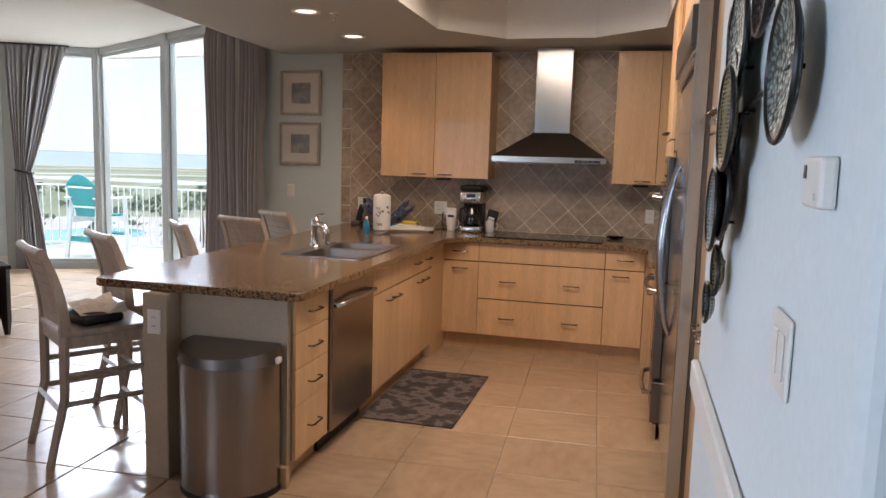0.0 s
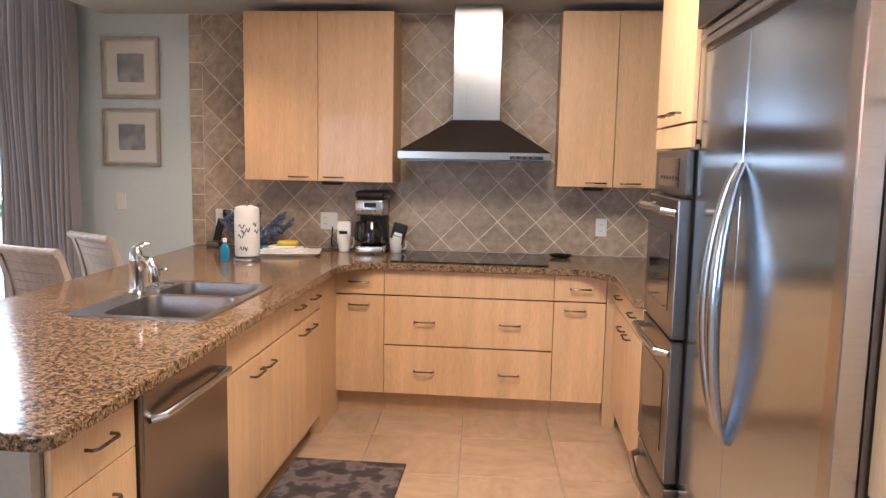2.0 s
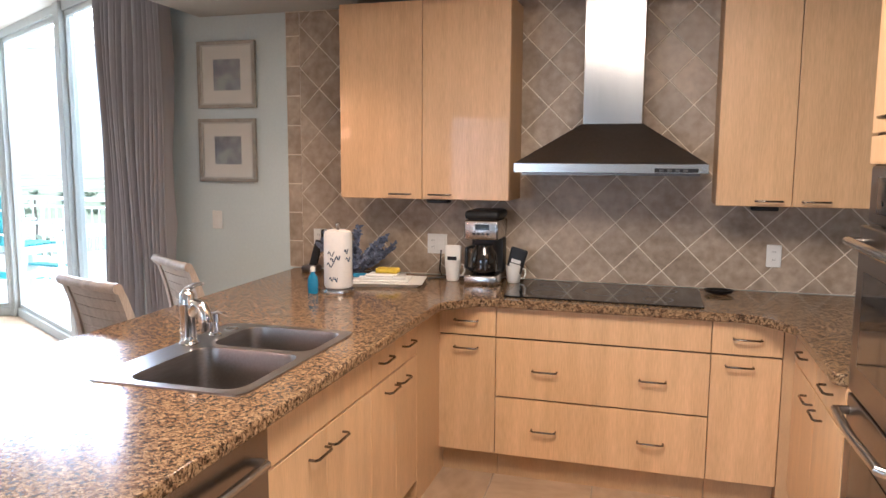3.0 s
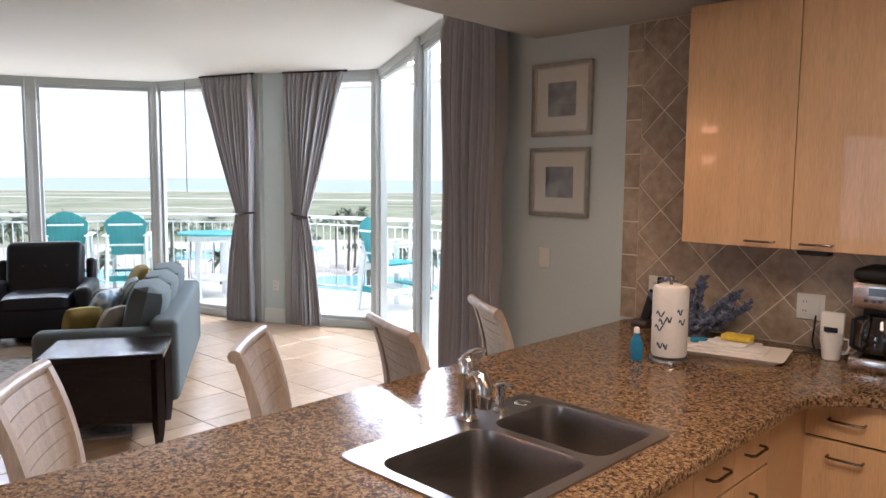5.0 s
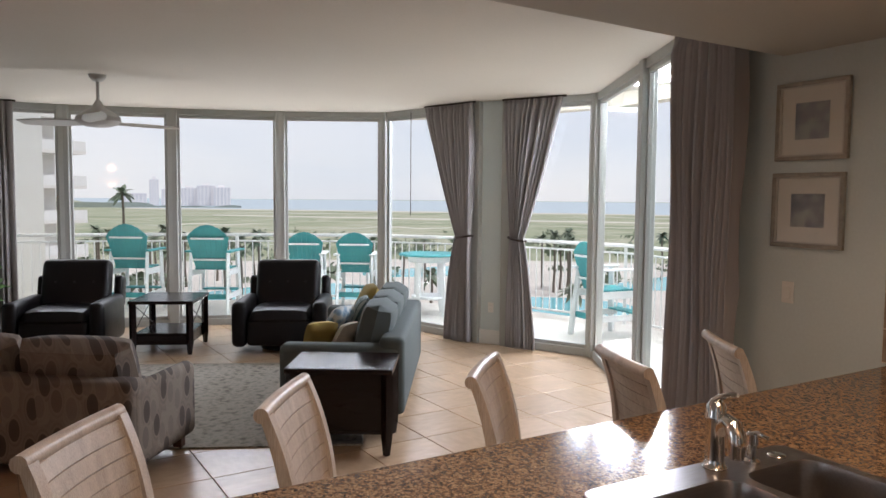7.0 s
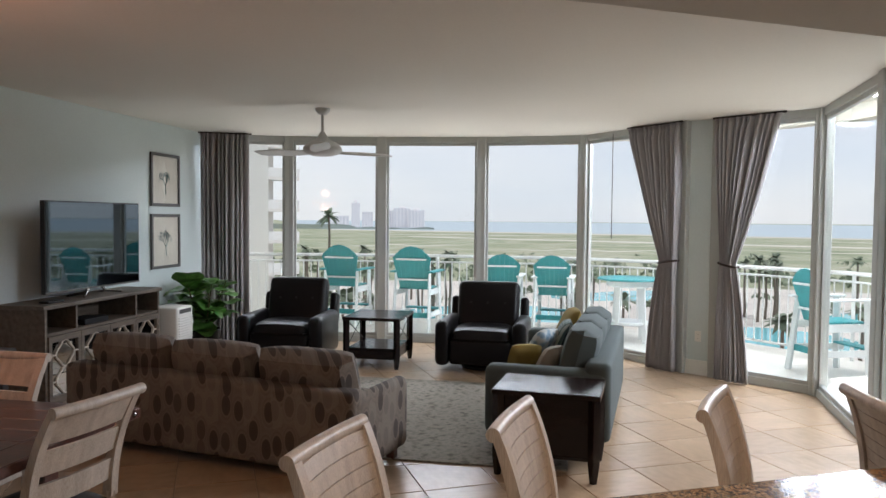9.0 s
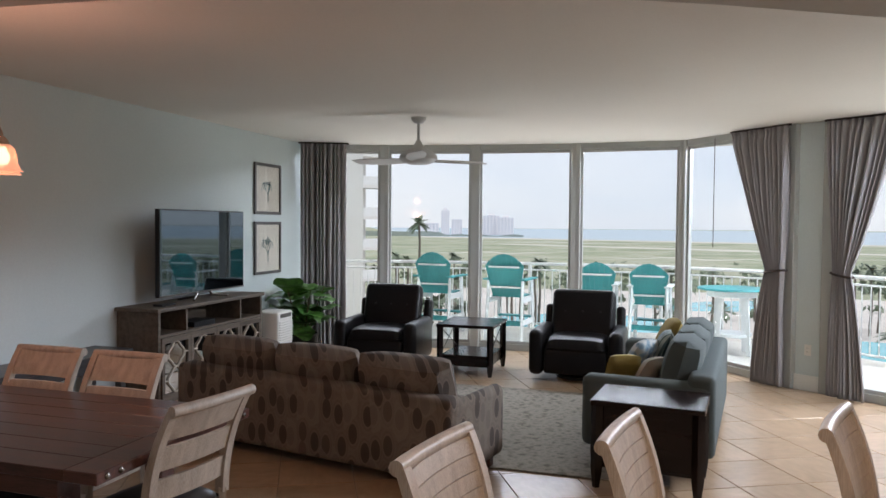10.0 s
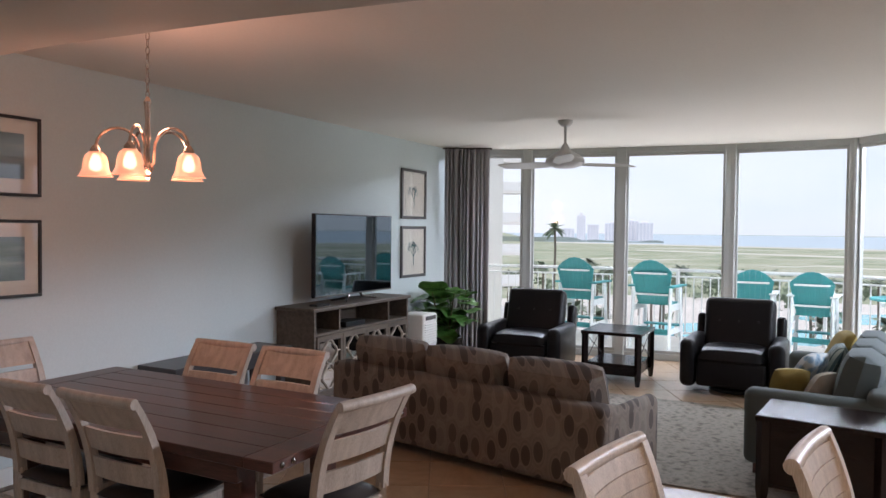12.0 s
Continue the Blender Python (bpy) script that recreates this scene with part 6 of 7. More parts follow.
def mug(x, y, label, tall, bag):
    m = thing("coffee_mug", label, "mug", pose(x, y, zc))
    h = 0.115 if tall else 0.095
    part("cup", lathe(bmesh.new(), [(0.03, 0), (0.034, 0.004), (0.041, h * 0.6), (0.044, h), (0.041, h), (0.037, h * 0.5), (0.002, 0.008)], 24), M_WPLAST, m, "", True)
    bm = bmesh.new()
    tube(bm, [(0.04, 0, h * 0.8), (0.062, 0, h * 0.78), (0.066, 0, h * 0.5), (0.055, 0, h * 0.28), (0.038, 0, h * 0.25)], 0.005, 8)
    part("handle", bm, M_WPLAST, m, "", True)
    return m


mug(-1.185, 6.42, "white mug holding a white coffee bag", True, 0)
mug(-0.855, 6.46, "white mug holding a black coffee bag", False, 1)
def coffee_bag(x, y, z, m, ink, label, ry):
    b = thing("coffee_bag", label, "bag", pose(x, y, z, 0, ry, 0))
    bm = box(-0.042, 0.042, -0.02, 0.02, 0, 0.135, 0.008, 2)
    for v in bm.verts:
        if v.co.z > 0.1:
            v.co.y *= 0.35
            v.co.x *= 1.12
    part("bag", bm, m, b, "", True)
    part("label_bar", box(-0.03, 0.03, -0.0225, -0.0205, 0.035, 0.05), ink, b)
    part("label_bar", box(-0.026, 0.026, -0.0225, -0.0205, 0.055, 0.075), ink, b)
coffee_bag(-1.185, 6.42, zc + 0.06, M_WPLAST, M_BLACK, "white coffee bag standing in a mug", 0)
coffee_bag(-0.855, 6.46, zc + 0.055, M_BLACK, M_WPLAST, "black coffee bag leaning in a mug", 14)
# paper towel roll
M_PAPER = mat("paper_towel", (0.80, 0.78, 0.75), 0.9, var=0.03, bump=0.2, bscale=200)
M_INK = mat("blue_ink", (0.05, 0.09, 0.16), 0.8, var=0.2)
pt2 = thing("paper_towel_holder", "paper towel roll in printed wrap on a steel stand", "paper towel", pose(-1.63, 5.90, zc))
part("base", lathe(bmesh.new(), [(0.078, 0), (0.08, 0.006), (0.076, 0.018), (0.02, 0.024), (0.008, 0.03)], 28), M_STEELH, pt2, "", True)
part("roll", lathe(bmesh.new(), [(0.02, 0.028), (0.066, 0.028), (0.07, 0.04), (0.07, 0.29), (0.064, 0.305), (0.035, 0.315), (0.02, 0.31)], 32), M_PAPER, pt2, "", True)
part("finial", lathe(bmesh.new(), [(0.006, 0.31), (0.008, 0.325), (0.013, 0.333), (0.010, 0.345), (0.002, 0.348)], 14), M_NICKEL, pt2, "", True)
for a0, z, ln in ((-1.9, 0.20, 0.5), (-1.7, 0.17, 0.4), (-2.0, 0.145, 0.55), (-1.3, 0.18, 0.3), (-1.8, 0.075, 0.35), (-1.4, 0.072, 0.2), (-0.6, 0.17, 0.4), (-0.7, 0.21, 0.3)):
    bm = bmesh.new()
    tube(bm, [(0.0705 * math.cos(a0 + ln * k / 6), 0.0705 * math.sin(a0 + ln * k / 6), z + 0.012 * math.sin(k * 1.3)) for k in range(7)], 0.003, 4, True)
    part("print_mark", bm, M_INK, pt2)
# dish soap bottle
M_BSOAP = mat("blue_soap", (0.02, 0.22, 0.42), 0.12, var=0.1, spec=0.7)
bt = thing("soap_bottle", "small blue dish soap bottle", "bottle", pose(-1.735, 5.83, zc))
part("bottle", lathe(bmesh.new(), [(0.022, 0), (0.025, 0.006), (0.025, 0.07), (0.020, 0.085), (0.010, 0.10), (0.010, 0.11)], 18, (0, 0, 0), 1.1, 0.7), M_BSOAP, bt, "", True)
part("cap", lathe(bmesh.new(), [(0.012, 0.11), (0.012, 0.128), (0.008, 0.134)], 14), M_WPLAST, bt, "", True)
# platter with towels and sponge
pf = thing("serving_platter", "white rectangular platter with folded towels", "platter", pose(-1.52, 6.22, zc, 0, 0, 12))
bm = bmesh.new()
prism(bm, rounded([(-0.20, -0.125), (0.20, -0.125), (0.20, 0.125), (-0.20, 0.125)], 0.02), 0.0, 0.012)
for v in bm.verts:
    if v.co.z > 0.005:
        v.co.x *= 1.14
        v.co.y *= 1.14
        v.co.z = 0.018
part("dish", bm, M_WPLAST, pf, "", True)
for z, w, d, r in ((0.0185, 0.30, 0.19, 0), (0.0295, 0.25, 0.16, 7), (0.0405, 0.16, 0.12, -9)):
    o = tagged(part("folded_towel", box(-w / 2, w / 2, -d / 2, d / 2, 0, 0.010, 0.004, 2, pose(-1.52, 6.22, zc + z, 0, 0, 12 + r)), M_PAPER, None, "", True), "folded white cotton kitchen towel on the platter", "towel")
M_SPON = mat("yellow_sponge", (0.72, 0.52, 0.05), 0.95, var=0.12, bump=0.4, bscale=200)
M_SCRUB = mat("blue_scrub_pad", (0.03, 0.22, 0.38), 0.9, var=0.15, bump=0.3, bscale=150)
tagged(part("scrub_pad", box(-0.035, 0.035, -0.02, 0.02, 0, 0.018, 0.005, 2, pose(-1.645, 6.20, zc + 0.031, 0, 0, 25)), M_SCRUB, None, "", True), "small blue scrubbing pad on the towels", "sponge")
tagged(part("sponge", box(-0.06, 0.06, -0.035, 0.035, 0, 0.025, 0.005, 2, pose(-1.50, 6.25, zc + 0.053, 0, 0, 5)), M_SPON, None, "", True), "yellow sponge on the folded towels", "sponge")
# lavender sprigs
M_LAV = mat("dusty_lavender", (0.15, 0.18, 0.27), 0.9, var=0.3, scale=30)
lv = thing("lavender_bunch", "bunch of dried dusty-blue lavender sprigs", "dried flowers", pose(-1.78, 6.42, zc))
for k in range(44):
    a = -0.3 + 0.62 * math.sin(k * 2.1) + (0.9 if k % 2 else -0.35)
    ln = rnd.uniform(0.13, 0.25)
    bm = bmesh.new()
    base = Vector((rnd.uniform(-0.03, 0.05), rnd.uniform(-0.03, 0.04), 0.01))
    d = Vector((math.sin(a) * 0.9, rnd.uniform(-0.35, 0.25), 0.65)).normalized()
    tube(bm, [base, base + d * ln], 0.002, 4)
    for j in range(16):
        q = base + d * ln * (0.35 + 0.65 * j / 11)
        o = Vector((rnd.uniform(-1, 1), rnd.uniform(-1, 1), rnd.uniform(-0.3, 1))).normalized()
        tube(bm, [q, q + o * 0.026], [0.011, 0.003], 5)
    part("sprig", bm, M_LAV, lv)
# phone on its stand
ph = thing("cordless_phone", "black and silver cordless phone on its cradle", "phone", pose(-2.06, 6.46, zc))
part("cradle", box(-0.045, 0.045, -0.05, 0.05, 0, 0.04, 0.012, 2), M_DSTEEL, ph, "", True)
part("handset", box(-0.024, 0.024, -0.014, 0.014, 0.02, 0.19, 0.010, 2, pose(0.0, 0.0, 0.0, -14, 10, 0)), M_BLACK, ph, "", True)
tagged(part("plug_adapter", box(-2.045 - 0.0, -2.015, 6.555, 6.579, 1.10, 1.155, 0.005), M_BLACK), "black plug adapter in the wall socket", "plug")
bm = bmesh.new()
tube(bm, [(-1.30, 6.578, 1.06), (-1.30, 6.55, 0.95), (-1.27, 6.5, 0.921), (-1.33, 6.42, 0.9205), (-1.2, 6.50, 0.9205), (-1.10, 6.5, 0.925)], 0.004, 6)
tagged(part("power_cord", bm, M_BLACK, None, "", True), "black appliance cord lying on the counter", "cord")

# ---- waste bin, stool clutter ----
bn2 = thing("waste_bin", "brushed steel half-round pedal bin", "bin", pose(-1.40, 3.18, 0))
half = [(0.235 * math.cos(math.pi + k * math.pi / 16), 0.215 * math.sin(math.pi + k * math.pi / 16)) for k in range(17)]
half = [(x, y + 0.06) for x, y in half] + [(0.225, 0.10), (-0.225, 0.10)]
part("body", prism(bmesh.new(), half, 0.03, 0.60), M_DWS, bn2, "", True)
part("base", prism(bmesh.new(), [(x * 1.01, y * 1.01) for x, y in half], 0.0, 0.029), M_BLACK, bn2, "", True)
bm = bmesh.new()
prism(bm, [(x * 1.03, y * 1.03) for x, y in half], 0.602, 0.675)
for v in bm.verts:
    if v.co.z > 0.65:
        v.co.z -= 0.03 * (0.1 - v.co.y) / 0.25
        v.co.x *= 0.96
        v.co.y *= 0.97
part("lid", bm, M_DSTEEL, bn2, "dark steel lid", True)
part("hinge", box(0.20, 0.25, 0.02, 0.06, 0.60, 0.63, 0.006), M_WPLAST, bn2)
part("pedal", box(-0.05, 0.05, -0.20, -0.15, 0.008, 0.022, 0.004), M_STEELH, bn2)
mS = pose(-2.30, 3.44, 0.661, 0, 0, 145)
M_POUCH = mat("black_pouch_cloth", (0.015, 0.015, 0.018), 0.6, var=0.2)
o = tagged(part("zip_pouch", box(-0.15, 0.15, -0.11, 0.11, 0, 0.045, 0.02, 3, mS @ pose(0.0, 0.03, 0, 0, 0, 15)), M_POUCH, None, "", True), "black zip pouch lying on the bar stool seat", "pouch")
bm = bmesh.new()
g = [[bm.verts.new(mS @ Vector((-0.14 + 0.28 * i / 8, -0.12 + 0.22 * j / 6, 0.052 + 0.035 * math.sin(i * 0.9) * math.cos(j * 0.8) + 0.028 * (i / 8)))) for j in range(7)] for i in range(9)]
for i in range(8):
    for j in range(6):
        bm.faces.new((g[i][j], g[i + 1][j], g[i + 1][j + 1], g[i][j + 1]))
o = part("paper_sheet", bm, M_PAPER)
o.modifiers.new("thick", "SOLIDIFY").thickness = 0.0015
tagged(o, "crumpled white paper lying on the black pouch", "paper")

# ---- balcony ----
M_DECK = mat("balcony_concrete", (0.62, 0.60, 0.56), 0.75, var=0.08, scale=2, fine=40, bump=0.1, bscale=60)
M_STUC = mat("stucco", (0.66, 0.62, 0.55), 0.85, var=0.05, scale=2, bump=0.1, bscale=80)
M_TEAL = mat("teal_poly_board", (0.03, 0.26, 0.275), 0.5, var=0.12, scale=4, fine=40, stretch=(4, 4, 1))
M_PWHITE = mat("white_poly_board", (0.72, 0.74, 0.74), 0.5, var=0.05, scale=4)
M_RAIL = mat("white_railing_paint", (0.78, 0.78, 0.77), 0.4, var=0.03)
EDGE = [Vector(p) for p in ((-13.3, 0.6), (-13.05, 2.6), (-12.75, 4.2), (-12.15, 6.0), (-11.25, 7.9), (-9.6, 9.35), (-7.6, 10.1), (-5.2, 9.9), (-2.9, 8.9), (-2.5, 7.2))]
inner = [p + (p - Vector((-6.0, 4.5))).normalized() * 0.13 for p in WIN]
inner[0], inner[-1] = Vector((-10.7, 2.30)), Vector((-3.1, 6.78))
outl = [Vector((-10.9, 0.9))] + EDGE + inner[::-1]
setting("balcony_floor", prism(bmesh.new(), outl, -0.25, 0.004), M_DECK, "pale concrete balcony floor", "floor")
setting("balcony_ceiling", prism(bmesh.new(), outl, 3.06, 3.3), M_STUC, "cream stucco balcony ceiling", "ceiling")
rail = thing("balcony_railing", "white painted metal balcony railing with thin balusters", "railing")
for a, b in zip(EDGE, EDGE[1:]):
    a3, b3 = a + (Vector((-6, 4.5)) - a).normalized() * 0.12, b + (Vector((-6, 4.5)) - b).normalized() * 0.12
    for z, r in ((1.06, 0.026), (0.96, 0.014), (0.08, 0.016)):
        bm = bmesh.new()
        tube(bm, [(a3.x, a3.y, z), (b3.x, b3.y, z)], r, 8)
        part("rail", bm, M_RAIL, rail)
    bm = bmesh.new()
    tube(bm, [(a3.x, a3.y, -0.03), (a3.x, a3.y, 1.05)], 0.03, 4)
    part("post", bm, M_RAIL, rail)
    n = int((b3 - a3).length / 0.115)
    for k in range(1, n):
        q = a3.lerp(b3, k / n)
        bm = bmesh.new()
        tube(bm, [(q.x, q.y, 0.08), (q.x, q.y, 0.96)], 0.0095, 5, False)
        part("baluster", bm, M_RAIL, rail)
# beam along the outer edge
for a, b in zip(EDGE, EDGE[1:]):
    setting("balcony_beam", slab_between(a, b, 2.88, 3.06, 0.22), M_STUC, "cream stucco beam over the balcony edge", "beam")
# wall over the windows, outside
for k in (0, 1, 2, 3, 4, 5, 6, 7):
    d = (WIN[k + 1] - WIN[k]).normalized()
    o = Vector((-d.y, d.x)) * 0.005
    setting("wall_over_window", slab_between(WIN[k] + o, WIN[k + 1] + o, CEIL + 0.002, 3.06, -0.10), M_STUC, "cream stucco band above the windows", "wall")
# end wall of the balcony
setting("balcony_wall", slab_between((-10.75, 1.5), (-13.2, 0.7), -0.25, 3.06, 0.2), M_STUC, "cream stucco balcony end wall", "wall")


def deck_chair(m, k):
    """A tall slatted deck chair that faces -y, k times full size."""
    c = thing("adirondack_chair", "tall teal and white slatted deck chair on the balcony", "chair", m, "balcony deck chairs")
    S = k
    sh = 0.68 * S
    top = lambda v: (0.60 - 0.0135 * v * v) * S
    for i in range(7):
        u = i - 3
        bm = bmesh.new()
        n = 5
        pr = None
        for j in range(n + 1):
            t = j / n
            ww = (0.0275 + 0.0115 * t) * S
            x = u * (0.057 + 0.024 * t) * S
            ring = []
            for dx, dy in ((-1, -0.011), (0, -0.011), (1, -0.011), (1, 0.011), (0, 0.011), (-1, 0.011)):
                h = top(u + 0.5 * dx) + (0.006 * S if dx == 0 else 0)
                ring.append(bm.verts.new((x + dx * ww, 0.20 + 0.24 * t * h + dy, sh - 0.06 + h * t)))
            if pr:
                for q in range(6):
                    bm.faces.new((pr[q], pr[(q + 1) % 6], ring[(q + 1) % 6], ring[q]))
            else:
                bm.faces.new(ring[::-1])
            pr = ring
        bm.faces.new(pr)
        part("back_slat", bm, M_TEAL, c)
    for zf in (0.22, 0.72):
        z = sh - 0.06 + 0.58 * S * zf
        part("back_brace", box(-0.225 * S, 0.225 * S, 0.215 + 0.145 * zf * S, 0.24 + 0.145 * zf * S, z - 0.013, z + 0.013, 0.004), M_PWHITE, c)
    for i in range(5):
        part("seat_slat", box(-0.22 * S, 0.22 * S, -0.26 + i * 0.095, -0.18 + i * 0.095, sh - 0.075, sh - 0.052, 0.004), M_TEAL, c)
    for s in (-1, 1):
        for y, lean in ((-0.24, -0.03), (0.24, 0.10)):
            bm = bmesh.new()
            tube(bm, [(s * 0.25 * S, y, sh + 0.17), (s * 0.27 * S, y + lean, 0)], 0.045, 4, True, 0.55)
            part("leg", bm, M_PWHITE, c)
        x0, x1 = sorted((s * 0.22 * S, s * 0.32 * S))
        part("arm", box(x0, x1, -0.34, 0.32, sh + 0.175, sh + 0.20, 0.006), M_TEAL if k > 1 else M_PWHITE, c)
        part("side_rail", box(s * 0.24 * S - 0.012, s * 0.24 * S + 0.012, -0.24, 0.26, sh - 0.16, sh - 0.078), M_PWHITE, c)
        part("low_rail", box(s * 0.26 * S - 0.012, s * 0.26 * S + 0.012, -0.34, 0.28, 0.22, 0.29), M_PWHITE, c)
    for i in range(2):
        part("footrest_slat", box(-0.25 * S, 0.25 * S, -0.36 + i * 0.085, -0.285 + i * 0.085, 0.292, 0.315, 0.004), M_TEAL, c)
    part("back_rail", box(-0.25 * S, 0.25 * S, 0.26, 0.285, 0.22, 0.29), M_TEAL, c)
    return c


def out_pose(x, y, fx, fy):
    return pose(x, y, 0.005, 0, 0, math.degrees(math.atan2(fx, -fy)))


d1 = deck_chair(out_pose(-11.70, 4.45, -0.86, 0.51), 1.03)
copy_thing(d1, out_pose(-11.05, 5.42, -0.86, 0.51))
d2 = deck_chair(out_pose(-10.75, 6.68, -0.90, 0.43), 0.95)
copy_thing(d2, out_pose(-10.35, 7.32, -0.85, 0.5))
copy_thing(d2, out_pose(-7.05, 9.2, 0.1, 0.99))
bt2 = thing("bar_table", "round teal-topped white balcony bar table", "table", pose(-9.45, 8.05, 0.005))
part("top", lathe(bmesh.new(), [(0.01, 0.85), (0.43, 0.85), (0.44, 0.862), (0.43, 0.878), (0.01, 0.88)], 32), M_TEAL, bt2)
for i in range(4):
    a = i * math.pi / 2 + 0.4
    bm = bmesh.new()
    tube(bm, [(0.22 * math.cos(a), 0.22 * math.sin(a), 0.85), (0.27 * math.cos(a), 0.27 * math.sin(a), 0)], 0.036, 4)
    part("leg", bm, M_PWHITE, bt2)
part("apron", lathe(bmesh.new(), [(0.30, 0.76), (0.31, 0.77), (0.31, 0.845), (0.30, 0.849)], 24), M_PWHITE, bt2)
part("shelf", lathe(bmesh.new(), [(0.01, 0.25), (0.26, 0.25), (0.26, 0.28), (0.01, 0.28)], 24), M_PWHITE, bt2)

# ---- outdoors ----
GZ = -18.0
def far(px_yaw, dist):
    """A plan point seen from the middle of the room, by compass yaw from +y turning to -x."""
    return Vector((-0.4 - dist * math.sin(radians(px_yaw)), 2.8 + dist * math.cos(radians(px_yaw))))
# marsh tones are lightened throughout, imitating haze
M_GROUND = ramped("dune_ground", "ShaderNodeTexNoise", [(0.30, (0.20, 0.24, 0.14)), (0.45, (0.29, 0.31, 0.20)), (0.56, (0.40, 0.39, 0.29)), (0.64, (0.24, 0.28, 0.17)), (0.76, (0.52, 0.49, 0.41))], 0.95, 0.016, stretch=(1, 1, 1), detail=8)
setting("ground", prism(bmesh.new(), [(-4600, -4600), (1500, -4600), (1500, 4600), (-4600, 4600)], GZ - 1, GZ), M_GROUND, "flat green and sandy coastal marsh", "ground")
# sea colour whitened to stand in for haze over the water
M_WATER = mat("hazed_sea_water", (0.42, 0.50, 0.55), 0.5, var=0.08, scale=0.01, fine=0.05, stretch=(1, 0.2, 1))
M_SAND = mat("pale_sand", (0.62, 0.58, 0.50), 0.95, var=0.1, scale=0.02)
M_POOL = mat("pool_water", (0.12, 0.50, 0.55), 0.15, var=0.1, scale=0.1)
M_PAVE = mat("resort_paving", (0.62, 0.57, 0.52), 0.9, var=0.1, scale=0.1)
def sheet(name, pts, z, m, label, cat):
    setting(name, prism(bmesh.new(), pts, z - 0.3, z), m, label, cat)
sheet("water", [far(85, 1250), far(70, 1080), far(50, 1000), far(20, 1000), far(-10, 1100), far(-10, 4400), far(20, 4500), far(50, 4500), far(80, 4500), far(88, 4500)], GZ + 0.3, M_WATER, "blue sea out to the horizon, haze in its colour", "water")
sheet("beach", [far(84, 1150), far(70, 1000), far(50, 930), far(20, 930), far(-10, 1000), far(-10, 1105), far(20, 1005), far(50, 1005), far(70, 1085), far(84, 1240)], GZ + 0.15, M_SAND, "pale sandy shoreline", "ground")
sheet("inlet", [far(78, 760), far(60, 640), far(40, 620), far(20, 640), far(20, 665), far(40, 650), far(60, 680), far(78, 790)], GZ + 0.1, M_SAND, "pale tidal channel across the marsh", "ground")
for a0, a1, d0, wd in ((74, 83, 520, 16), (58, 70, 470, 12), (30, 52, 520, 14), (12, 34, 430, 10), (66, 80, 860, 26), (24, 48, 800, 22)):
    n = 8
    ins = [far(a0 + (a1 - a0) * k / n, d0 + 14 * math.sin(k * 1.7)) for k in range(n + 1)]
    outs = [far(a0 + (a1 - a0) * k / n, d0 + 14 * math.sin(k * 1.7) + wd * math.sin(math.pi * (k + 0.3) / (n + 0.6))) for k in range(n + 1)]
    sheet("inlet", ins + outs[::-1], GZ + 0.1, M_SAND, "pale tidal channel across the marsh", "ground")
sheet("resort_ground", [far(110, 40), far(100, 190), far(80, 230), far(60, 235), far(40, 235), far(20, 220), far(0, 200), far(0, 20), far(60, 16)], GZ + 0.08, M_PAVE, "pale paved resort grounds", "ground")
for a, d, w, l in ((72, 150, 16, 40), (52, 130, 14, 34), (35, 120, 14, 30), (88, 110, 10, 26), (60, 195, 12, 50), (42, 180, 12, 40)):
    c = far(a, d)
    pts = [(c.x + w * math.cos(t * 0.3927) * (1 + 0.15 * math.sin(3 * t * 0.3927)), c.y + l / 2 * math.sin(t * 0.3927)) for t in range(16)]
    sheet("pool", pts, GZ + 0.15, M_POOL, "turquoise swimming pool in the grounds", "water")

# distance haze is put into the pale wall, window and roof colours
M_FARB = mat("hazed_building_wall", (0.95, 0.90, 0.90), 0.9, var=0.03, scale=0.05)
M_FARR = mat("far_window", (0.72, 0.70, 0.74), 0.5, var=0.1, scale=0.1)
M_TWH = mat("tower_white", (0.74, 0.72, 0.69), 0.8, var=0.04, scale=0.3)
M_FROOF = mat("hazed_roof", (0.92, 0.90, 0.91), 0.9, var=0.03, scale=0.1)
def block(label, c, yaw, w, d, h, floors, cols, wall=None, win=None, crown=0.0):
    b = thing("apartment_building", label, "building", pose(c.x, c.y, GZ, 0, 0, yaw))
    part("wall", box(-w / 2, w / 2, -d / 2, d / 2, 0, h), wall or M_FARB, b)
    part("roof", box(-w / 2 - 0.4, w / 2 + 0.4, -d / 2 - 0.4, d / 2 + 0.4, h, h + 1.2), M_FROOF if not wall else wall, b)
    if crown:
        part("roof_house", box(-w / 5, w / 5, -d / 4, d / 4, h + 1.2, h + 1.2 + crown), wall or M_FARB, b)
    fh = h / floors
    for i in range(floors):
        for j in range(cols):
            x0 = -w / 2 + w * (j + 0.2) / cols
            part("window", box(x0, x0 + w * 0.6 / cols, -d / 2 - 0.15, -d / 2 - 0.02, fh * (i + 0.25), fh * (i + 0.8)), win or M_FARR, b)
    return b
def yaw_to(c):
    """The turn that lets a front (-y) face the room."""
    return math.degrees(math.atan2(-0.4 - c.x, -(2.8 - c.y)))
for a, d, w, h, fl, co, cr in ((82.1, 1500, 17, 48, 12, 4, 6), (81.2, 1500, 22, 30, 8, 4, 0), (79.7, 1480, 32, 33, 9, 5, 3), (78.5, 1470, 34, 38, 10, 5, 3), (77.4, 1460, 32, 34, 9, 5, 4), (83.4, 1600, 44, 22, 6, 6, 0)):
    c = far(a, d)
    block("pink-grey apartment tower on the far shore, haze in its colours", c, yaw_to(c), w, 20, h, fl, co, None, None, cr)
c = far(90.5, 78)
